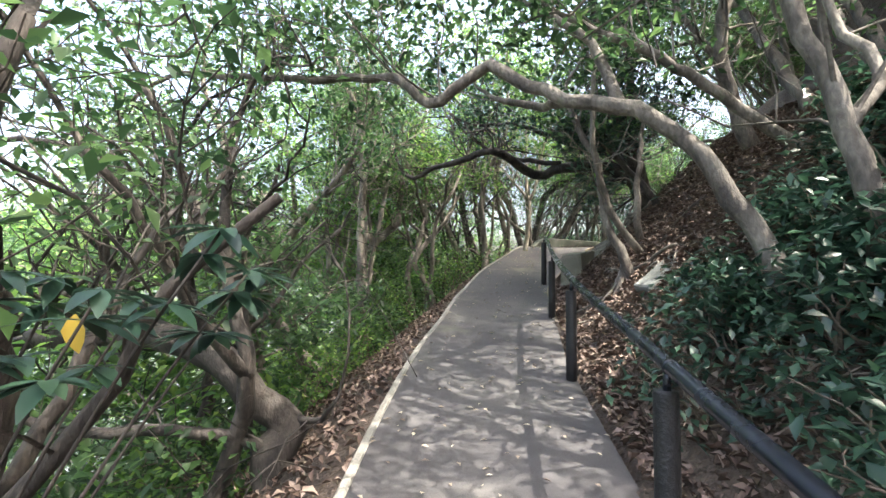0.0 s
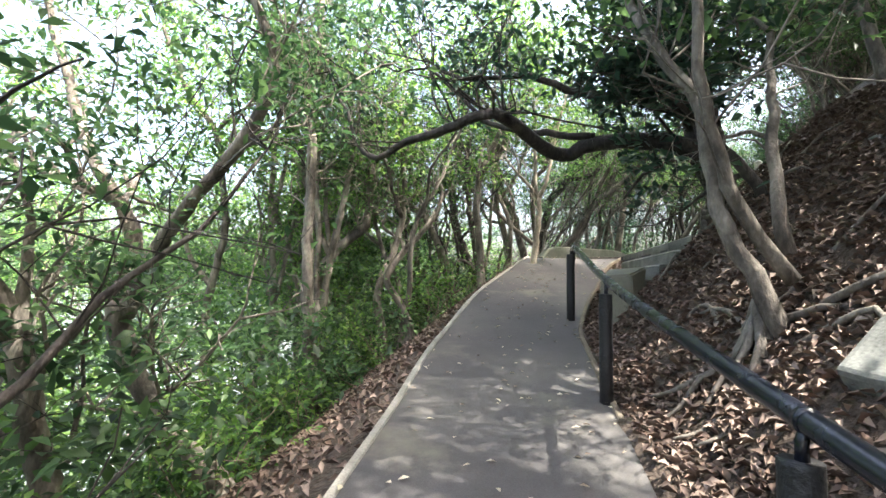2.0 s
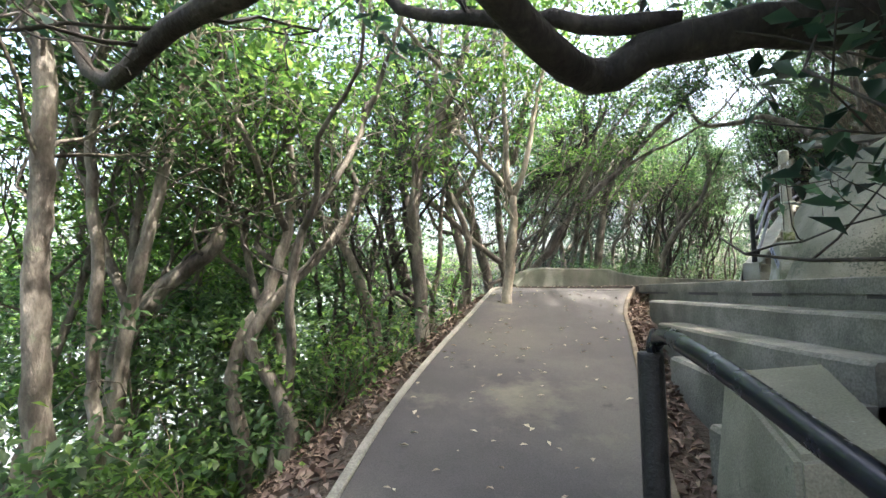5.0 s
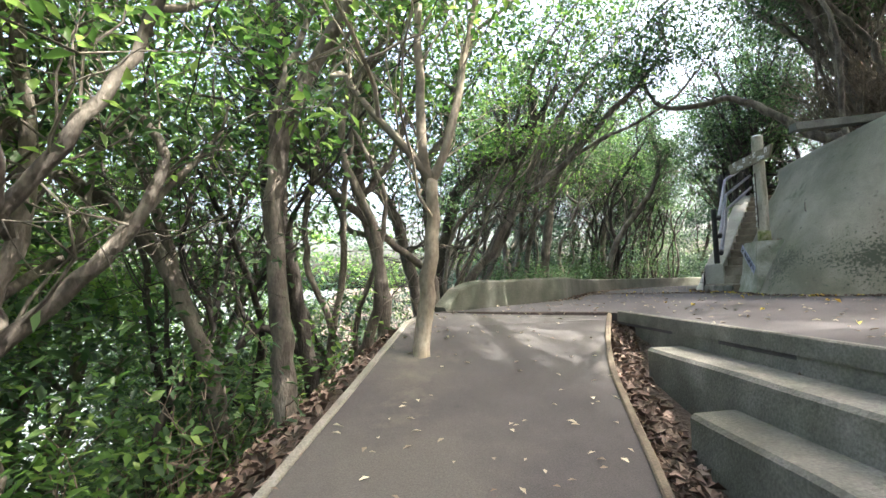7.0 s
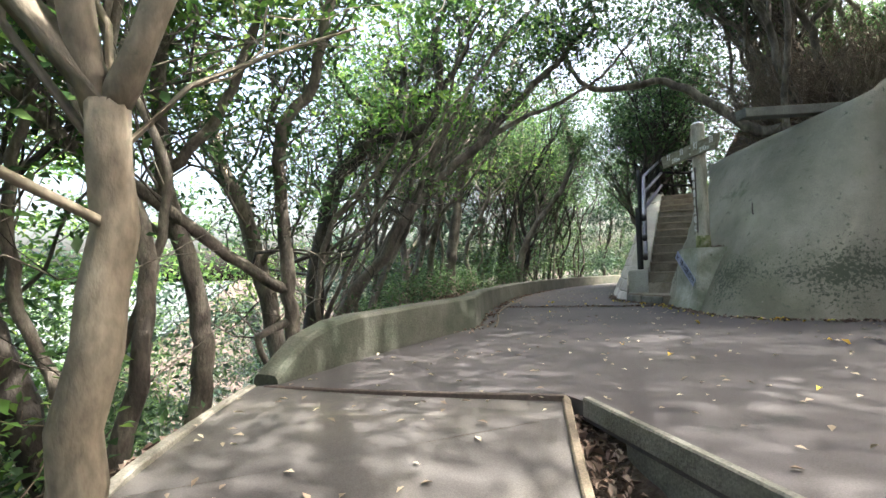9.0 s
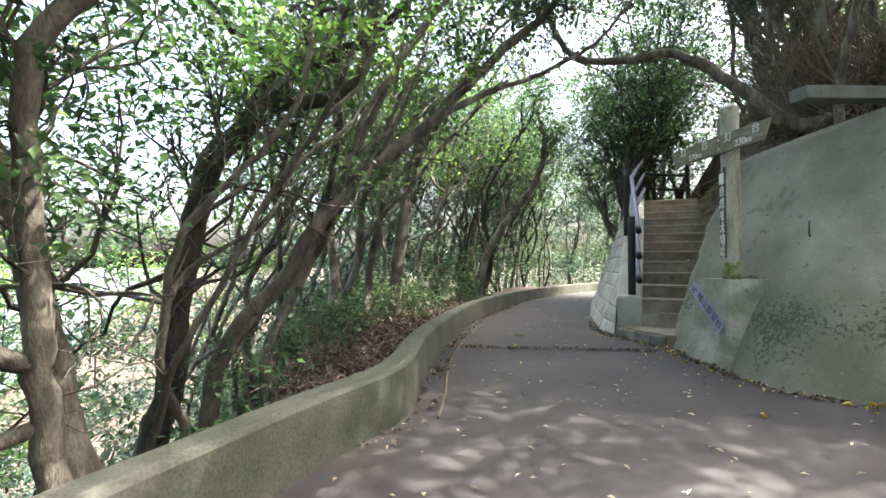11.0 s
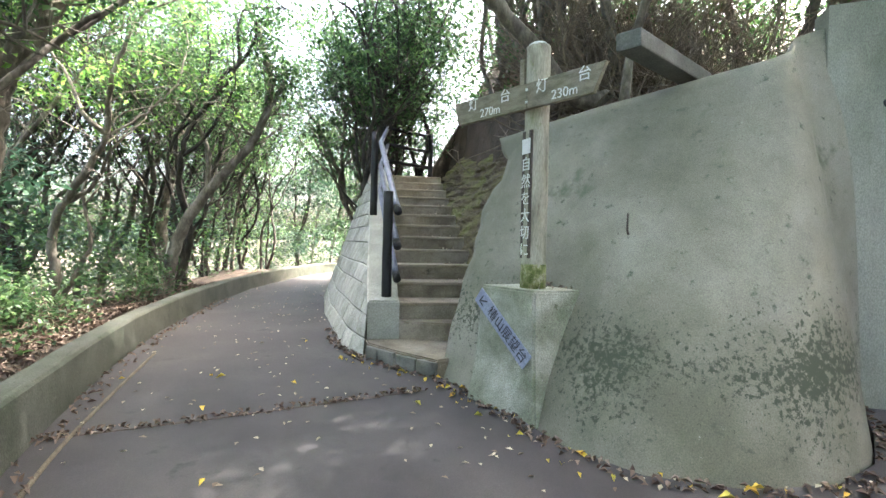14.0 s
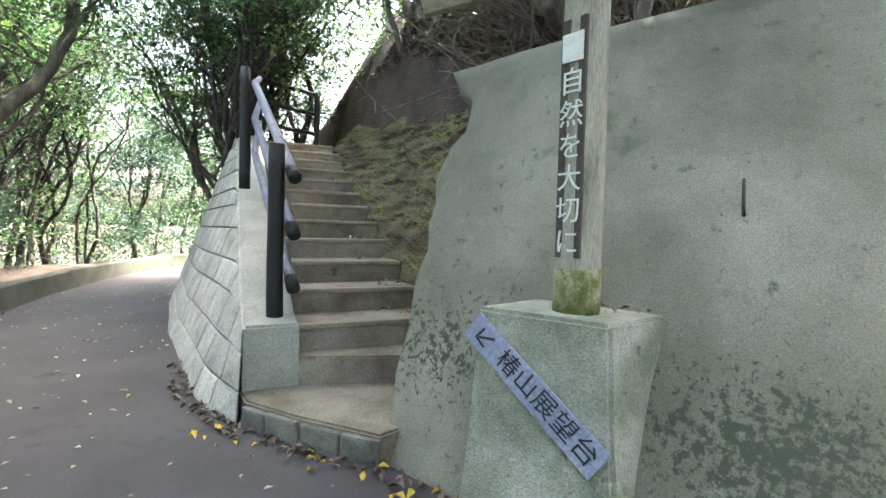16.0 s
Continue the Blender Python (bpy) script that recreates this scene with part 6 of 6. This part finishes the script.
# ---- shrubs ----
def shrub(x, y, size, leaf, name="shrub", leaf_size=0.09, leaves=420, label="low evergreen shrub with glossy leaves on the slope"):
    LEAF_SEED[0] += 1
    local = np.random.default_rng(LEAF_SEED[0])
    z = ground_z(x, y)
    ob = thing(name, (x, y, z), label, "shrub")
    tw, tips = [], []
    for _ in range(7):
        d = local.normal(0, 0.6, 3) + np.array([0, 0, 0.8])
        _twig(local, tw, tips, (x, y, z - 0.05), d / np.linalg.norm(d), size, 0.012, 1)
    tagged(under(part("stem_mass", twig_mesh("stem_mass", tw, M_TWIG, 3), None, ob), ob), kind="stuff")
    t = np.array(tips)
    c = t[local.integers(0, len(t), leaves)] + local.normal(0, size * 0.2, (leaves, 3))
    c = c[clear_of_walk(c, 1.05)]
    under(part("foliage", leaves_mesh("foliage", c, leaf_size, leaf_size * 0.5, leaf, 0.5, 0.1, 0.1, LEAF_SEED[0]), None, ob), ob)


def shrubs(count, x0, x1, y0, y1, s0, s1, test, leaf, **kw):
    made = 0
    for _ in range(count * 12):
        if made >= count:
            break
        x, y = random.uniform(x0, x1), random.uniform(y0, y1)
        if test(x, y):
            shrub(x, y, random.uniform(s0, s1), leaf, **kw)
            made += 1


shrubs(52, -8, 2.2, 2, 16, 0.5, 1.05, lambda x, y: x < x_at(LEFT_EDGE, min(y, 14)) - 0.9 and (x < x_at(LEFT_EDGE, min(y, 14)) - 1.5 or y > 8), M_LEAF_BRIGHT, leaves=520)
shrubs(30, -5, 2.6, 11.5, 19, 0.6, 1.1, lambda x, y: free_spot(x, y, 0.8) and x < x_at(LEFT_EDGE, min(y, 14)) - 0.7, M_LEAF, leaves=480)
shrubs(34, 5, 11, 19, 24, 0.35, 0.7, lambda x, y: free_spot(x, y, 0.7) and not inside(HILL, x, y), M_LEAF, leaves=320, label="low green shrub in the leaf litter behind the parapet")
shrubs(40, -6, 12, 15, 30, 0.5, 1.1, lambda x, y: free_spot(x, y, 1.0) and not inside(HILL, x, y), M_LEAF, leaves=450)
shrubs(26, 12.4, 17, 12, 17.5, 0.9, 1.5, lambda x, y: inside(HILL, x, y) and not inside(STAIR_BOX, x, y) and away(WALL_BASE, x, y) > 3.4, M_LEAF, leaves=520, leaf_size=0.11, label="evergreen shrub on the bank above the wall")
shrubs(54, 1.05, 2.8, 1.2, 3.5, 0.24, 0.40, lambda x, y: x > x_at(RIGHT_EDGE, y) + 0.26 + 0.07 * y, M_LEAF_DARK, leaves=260, leaf_size=0.085, label="dark glossy-leaved shrub on the leafy bank")

# ---- fallen leaves ----
def scatter(name, count, region, z_of, size, mat, label, flat=0.25, lift=0.01, curl=0.25):
    x0, x1, y0, y1, test = region
    pts = []
    tries = 0
    while len(pts) < count and tries < count * 8:
        tries += 1
        x, y = random.uniform(x0, x1), random.uniform(y0, y1)
        if test(x, y):
            pts.append((x, y, z_of(x, y) + lift + random.uniform(0, 0.015)))
    me = leaves_mesh(name, pts, size, size * 0.5, mat, flat, curl, 0, len(pts))
    return tagged(new(name, me), label, "leaf litter", kind="stuff")


scatter("leaf_litter", 22000, (0.6, 4.5, 0, 8.6, lambda x, y: x > x_at(RIGHT_EDGE, y) + 0.03), lambda x, y: ground_z(x, y) + 0.02, 0.075, M_LITTER, "brown dry leaves covering the bank", 0.4)
scatter("leaf_litter", 8000, (2.5, 12, 15, 25, lambda x, y: not inside(PLAZA_OUTLINE, x, y) and not inside(HILL, x, y) and 0.25 < away(PARAPET, x, y) < 3), lambda x, y: ground_z(x, y) + 0.02, 0.085, M_LITTER, "brown dry leaves behind the parapet", 0.4)
scatter("leaf_litter", 5000, (-3, 2, 1, 14, lambda x, y: 0.1 < x_at(LEFT_EDGE, y) - x < 2.0), lambda x, y: ground_z(x, y) + 0.02, 0.085, M_LITTER, "brown dry leaves below the path edge", 0.4)
scatter("leaf_litter", 9000, (9.5, 15.5, 13.5, 20, lambda x, y: inside(HILL, x, y) and not inside(STAIR_BOX, x, y) and away(WALL_BASE, x, y) > 1.7), lambda x, y: ground_z(x, y) + 0.03, 0.09, M_LITTER, "brown dry leaves on the bank above the wall", 0.4)
scatter("fallen_leaves", 420, (-1, 4.2, 0.8, 13.8, lambda x, y: inside(RAMP_OUTLINE, x, y)), lambda x, y: path_z(y), 0.05, M_PALELEAF, "scattered dry leaves on the path", 0.16, 0.006, 0.1)
scatter("fallen_leaves", 800, (2.5, 16, 9.5, 25, lambda x, y: inside(PLAZA_OUTLINE, x, y)), lambda x, y: PLAZA, 0.05, M_PALELEAF, "scattered dry leaves on the asphalt", 0.16, 0.006, 0.1)
scatter("fallen_leaves", 40, (-1, 12, 2, 20, lambda x, y: inside(PLAZA_OUTLINE, x, y) or (inside(RAMP_OUTLINE, x, y) and y > 9)), lambda x, y: path_z(y) if inside(RAMP_OUTLINE, x, y) else PLAZA, 0.075, M_YELLOWLEAF, "few yellow leaves on the paving")
scatter("gutter_leaves", 320, (6.6, 9.1, 16.7, 18.5, lambda x, y: away([(6.75, 18.42), (7.6, 17.78), (8.94, 16.85)], x, y) < 0.07), lambda x, y: PLAZA, 0.05, M_LITTER, "dry leaves caught in the drain slot", 0.4)
scatter("gutter_leaves", 1500, (1.4, 4.2, 6.5, 12.8, lambda x, y: 0.03 < x - x_at(RIGHT_EDGE, y) < 0.27), lambda x, y: path_z(y) - 0.06, 0.07, M_LITTER, "reddish dry leaves filling the gutter", 0.5)
scatter("gutter_leaves", 900, (8.0, 11, 13.4, 19.5, lambda x, y: inside(PLAZA_OUTLINE, x, y) and away(WALL_BASE + [(9.36, 16.9), (9.6, 18.05)] + CHEEK_BASE, x, y) < 0.16), lambda x, y: PLAZA, 0.06, M_LITTER, "dry leaves gathered at the foot of the wall", 0.4)
scatter("fallen_leaves", 60, (8.0, 10.2, 13.6, 18.2, lambda x, y: inside(PLAZA_OUTLINE, x, y) and away(WALL_BASE + [(9.36, 16.9), (9.6, 18.05)], x, y) < 0.3), lambda x, y: PLAZA, 0.065, M_YELLOWLEAF, "yellow leaves at the foot of the wall", 0.3)
scatter("fallen_leaves", 120, (9.4, 14.8, 16.8, 21.4, lambda x, y: 0 < (x - 10.1) * 0.793 + (y - 17.92) * 0.609 < 5.7 and 0.7 < (x - 10.1) * 0.609 - (y - 17.92) * 0.793 < 1.12), lambda x, y: 2.51 + 0.21 * int(((x - 10.1) * 0.793 + (y - 17.92) * 0.609) / 0.488), 0.055, M_PALELEAF, "dry leaves on the stair treads", 0.2)
scatter("gutter_leaves", 900, (4.5, 12, 15, 24, lambda x, y: inside(PLAZA_OUTLINE, x, y) and away(PARAPET, x, y) < 0.20), lambda x, y: PLAZA, 0.06, M_LITTER, "dry leaves gathered along the parapet", 0.4)


# ---- details of bank and wall ----
def roots(tree_name, at, count, reach, seed):
    """Bare roots that creep over the bank from a tree's foot."""
    local = np.random.default_rng(seed)
    tree = bpy.data.objects[tree_name]
    for k in range(count):
        a = 2 * math.pi * k / count + local.uniform(-0.3, 0.3)
        x, y = at
        pts = []
        for i in range(8):
            z = max(ground_z(x, y), path_z(y)) + 0.02 + 0.05 * math.sin(i * 1.3 + k) + (0.16 if i == 0 else 0)
            pts.append((x, y, z))
            a += local.normal(0, 0.35)
            x, y = x + math.cos(a) * reach / 8, y + math.sin(a) * reach / 8
            if x < x_at(RIGHT_EDGE, y) + 0.15:
                break
        if len(pts) < 3:
            continue
        v, f = [], []
        tube(v, f, spline(pts, 0.07), local.uniform(0.025, 0.045), 0.008, 7, 0.08, seed + k)
        under(part("root", mesh_of("root", v, f, M_BARK, True), None, tree), tree)


roots("bank_tree", (2.0, 5.7), 11, 1.3, 3)
roots("twisted_tree", (3.0, 8.0), 8, 1.5, 6)
roots("hillside_tree", (1.9, 2.3), 6, 1.2, 9)


def slab_rock(centre, size, m, label):
    bm = box_bm(size, None, 0.03)
    bmesh.ops.subdivide_edges(bm, edges=bm.edges[:], cuts=3, use_grid_fill=True)
    for w in bm.verts:
        w.co += Vector(noise.noise_vector(w.co * 4 + Vector(centre))) * 0.03
    bm.transform(Matrix.Translation(centre) @ m)
    me = bpy.data.meshes.new("rock_slab")
    bm.to_mesh(me)
    bm.free()
    me.materials.append(M_BEAM)
    tagged(new("rock_slab", me), label, "rock")


slab_rock((2.15, 4.88, 1.12), (0.78, 0.28, 0.12), Vector((0.61, 0.17, 0.46)).to_track_quat("X", "Z").to_matrix().to_4x4(), "flat grey stone slab lying on the leafy bank")
slab_rock((3.95, 6.55, 2.62), (0.9, 1.2, 0.3), pose(0, 0, 0, 8, -30, -20), "grey weathered concrete slab half buried uphill")


def big_leaf_mesh(name, leaves, mat):
    """Large pointed leaves: rows of (base, direction, up, length, width)."""
    v, f = [], []
    for b, d, u, ln, wd in leaves:
        b, d, u = Vector(b), Vector(d).normalized(), Vector(u)
        s = d.cross(u).normalized()
        u = s.cross(d)
        q = len(v)
        prof = [(0, 0.05), (0.18, 0.6), (0.42, 1.0), (0.7, 0.75), (0.9, 0.3), (1.0, 0.02)]
        for t, w in prof:
            c = b + d * ln * t - u * ln * 0.22 * t * t
            v += [tuple(c + s * wd * w / 2 + u * wd * w * 0.12), tuple(c), tuple(c - s * wd * w / 2 + u * wd * w * 0.12)]
        for i in range(5):
            for k in range(2):
                f.append((q + 3 * i + k, q + 3 * i + k + 1, q + 3 * i + 4 + k, q + 3 * i + 3 + k))
    return mesh_of(name, v, f, mat, True)


def laurel_branch():
    ob = thing("laurel_bush", (-1.9, 1.2, ground_z(-1.9, 1.2)), "dark broad-leaved bush beside the path with one yellow leaf", "bush")
    local = random.Random(8)
    tops = []
    foot = Vector((-1.9, 1.2, ground_z(-1.9, 1.2)))
    for k in range(9):
        end = Vector((-1.75 + 0.16 * k + local.uniform(-0.1, 0.1), 1.25 + local.uniform(-0.15, 0.35), 0.98 + 0.01 * k + local.uniform(-0.09, 0.10)))
        if end.x > -0.78:
            end.x = -0.78
        v, f = [], []
        p = spline([foot, foot.lerp(end, 0.4) + Vector((0, 0, 0.15)), foot.lerp(end, 0.75) + Vector((0, 0, 0.12)), end], 0.08)
        tube(v, f, p, 0.009, 0.004, 6, 0.05, k)
        under(part("stem", mesh_of("stem", v, f, M_DARKBARK, True), None, ob), ob)
        tops += [p[-1], p[-2], p[-4]]
    rows = []
    for t in tops:
        for j in range(9):
            a = local.uniform(0, 6.28)
            d = Vector((math.cos(a), math.sin(a), local.uniform(-0.35, 0.2)))
            rows.append((t, d, (0, 0, 1), local.uniform(0.11, 0.17), local.uniform(0.036, 0.05)))
    under(part("foliage", big_leaf_mesh("foliage", rows, M_LEAF_DARK), None, ob), ob)
    under(part("yellow_leaf", big_leaf_mesh("yellow_leaf", [((-1.085, 1.14, 0.93), (0.05, -0.1, -1), (0, -1, 0.1), 0.095, 0.06)], M_YELLOWLEAF), None, ob, "single yellow hanging leaf"), ob)


laurel_branch()


def bare_bush(x, y, h, seed):
    local = np.random.default_rng(seed)
    z = ground_z(x, y)
    ob = thing("bare_bush", (x, y, z), "bush of bare brown stems above the wall", "bush")
    tw, tips = [], []
    for _ in range(46):
        d = local.normal(0, 0.5, 3) + np.array([-0.1, 0.1, 0.9])
        d[2] = max(d[2], 0.35)
        _twig(local, tw, tips, np.array((x + 0.15, y, z - 0.05)) + local.normal(0, 0.18, 3) * np.array([1, 1, 0]), d / np.linalg.norm(d), h * local.uniform(0.6, 1.2), 0.014, 1)
    tw = [t for t in tw if t[0][:, 0].min() > 10.75]
    tagged(under(part("stem_mass", twig_mesh("stem_mass", tw, M_TWIG, 4), None, ob), ob), kind="stuff")


for k, (x, y) in enumerate(((11.1, 16.2), (11.3, 15.8), (11.2, 15.4), (11.5, 15.1), (11.7, 15.6), (11.6, 16.1), (12.0, 15.2), (12.1, 16.3), (11.4, 14.6), (11.6, 14.2), (12.2, 14.5), (12.6, 15.6), (12.9, 16.4), (12.7, 14.9), (13.4, 15.3), (13.6, 16.2))):
    bare_bush(x, y, 1.5 if k < 8 else 2.0, 40 + k)


def small_fixtures():
    hook = thing("wall_hook", (9.35, 15.17, 3.41), "rusty iron hook fixed in the wall", "hook")
    v, f = [], []
    tube(v, f, spline([(9.42, 15.15, 3.36), (9.30, 15.19, 3.36), (9.28, 15.20, 3.40), (9.29, 15.20, 3.53)], 0.04), 0.012, 0.007, 8, 0.05, 1)
    under(part("bar", mesh_of("bar", v, f, M_PANEL, True), None, hook), hook)
    v, f = [], []
    tube(v, f, [(9.47, 15.13, 3.37), (9.325, 15.18, 3.355)], 0.035, 0.03, 10, 0.08, 2)
    under(part("plate", mesh_of("plate", v, f, M_PANEL, True), None, hook, "rusty round fixing"), hook)
    # nothing is cut out: a closed dark stub gives the hole its shade
    for name, s, z, r, lab in (("drain_pipe", 0.44, 2.62, 0.035, "short dark drain pipe in the wall"), ("drain_pipe", 0.70, 1.50, 0.075, "broken hole in the wall, its shaded inside a dark disc")):
        c = Vector(alcove_at(s, z, 0.004))
        n = Vector(alcove_at(s, z, -0.03)) - c
        v, f = [], []
        tube(v, f, [tuple(c - n * 0.5), tuple(c + n * 0.15)], r, r, 14, 0.06, 3)
        tagged(new(name, mesh_of(name, v, f, M_DARKLETTER_HOLE, True)), lab, "drain")
    tag_ob = bpy.data.objects["tagged_tree"]
    m = facing((11.12, 24.35, 2.95), (-0.62, -0.78, 0.1), -8)
    under(part("paper_tag", box_bm((0.20, 0.36, 0.012), m, 0.003), M_WHITE, tag_ob, "white weathered paper tag"), tag_ob)
    # leaves and bark heaped on the plinth
    scatter("plinth_leaves", 40, (9.15, 9.6, 15.55, 15.9, lambda x, y: True), lambda x, y: 2.905, 0.06, M_LITTER, "dry leaves heaped on the plinth", 0.4)


small_fixtures()


def tool_bin():
    base = Vector(alcove_at(1.45, 0.17, 0.55))
    ob = thing("tool_bin", tuple(base), "black mesh bin holding brooms and litter tongs", "bin")
    w, d, h = 0.42, 0.34, 0.52
    def corner(i, z, grow=1.0):
        sx, sy = ((-1, -1), (1, -1), (1, 1), (-1, 1))[i]
        return (base.x + sy * d / 2 * grow, base.y + sx * w / 2 * grow, base.z + z)
    for i in range(4):
        v, f = [], []
        tube(v, f, [corner(i, 0, 0.88), corner(i, h)], 0.012, 0.012, 6)
        under(part("upright", mesh_of("upright", v, f, M_BLACK), None, ob), ob)
        for z in (0.02, 0.18, h):
            v, f = [], []
            g = 0.88 + 0.12 * z / h
            tube(v, f, [corner(i, z, g), corner((i + 1) % 4, z, g)], 0.014, 0.014, 6)
            under(part("rim", mesh_of("rim", v, f, M_BLACK), None, ob), ob)
        v, f = [], []
        for k in range(1, 9):
            a, b = Vector(corner(i, 0, 0.88)), Vector(corner((i + 1) % 4, 0, 0.88))
            c, e = Vector(corner(i, h)), Vector(corner((i + 1) % 4, h))
            tube(v, f, [tuple(a.lerp(b, k / 9)), tuple(c.lerp(e, min(1, k / 9 + 0.2)))], 0.006, 0.006, 4)
            tube(v, f, [tuple(a.lerp(b, k / 9)), tuple(c.lerp(e, max(0, k / 9 - 0.2)))], 0.006, 0.006, 4)
        tagged(under(part("wire_mesh", mesh_of("wire_mesh", v, f, M_BLACK), None, ob), ob), kind="stuff")
    for k, (mat, off, lean, ln) in enumerate(((M_TOOLBLUE, -0.05, 0.10, 1.0), (M_RAILGREY, 0.02, 0.30, 0.95), (M_PLANK, 0.08, -0.25, 1.05), (M_WHITE, -0.1, 0.35, 0.9))):
        t = thing("broom", (base.x, base.y + off, base.z + 0.05), ("blue", "grey steel", "wooden", "white")[k] + " handled tool standing in the bin", "tool")
        v, f = [], []
        p0 = Vector((base.x, base.y + off, base.z + 0.03))
        p1 = p0 + Vector((0.12, lean, ln))
        tube(v, f, [tuple(p0), tuple(p0.lerp(p1, 0.5)), tuple(p1)], 0.013, 0.012, 8)
        under(part("handle", mesh_of("handle", v, f, mat, True), None, t), t)
        v, f = [], []
        tube(v, f, [tuple(p1), tuple(p1 + Vector((0.01, lean * 0.05, 0.06)))], 0.017, 0.014, 8)
        under(part("grip", mesh_of("grip", v, f, mat, True), None, t), t)
    v = box_bm((0.5, 1.9, 0.04), Matrix.Translation(alcove_at(1.75, 0.14, 0.5)) @ pose(0, 0, 0, 0, 0, 11), 0.005)
    me = bpy.data.meshes.new("plank")
    v.to_mesh(me)
    v.free()
    me.materials.append(M_PLANK)
    tagged(new("plank_shelf", me), "low weathered plank lying on stones in the alcove", "plank")
    for s in (1.1, 2.4):
        slab_rock(tuple(Vector(alcove_at(s, 0.06, 0.5))), (0.3, 0.2, 0.13), pose(0, 0, 0, 0, 0, 30 * s), "rough stone propping up the plank")


tool_bin()
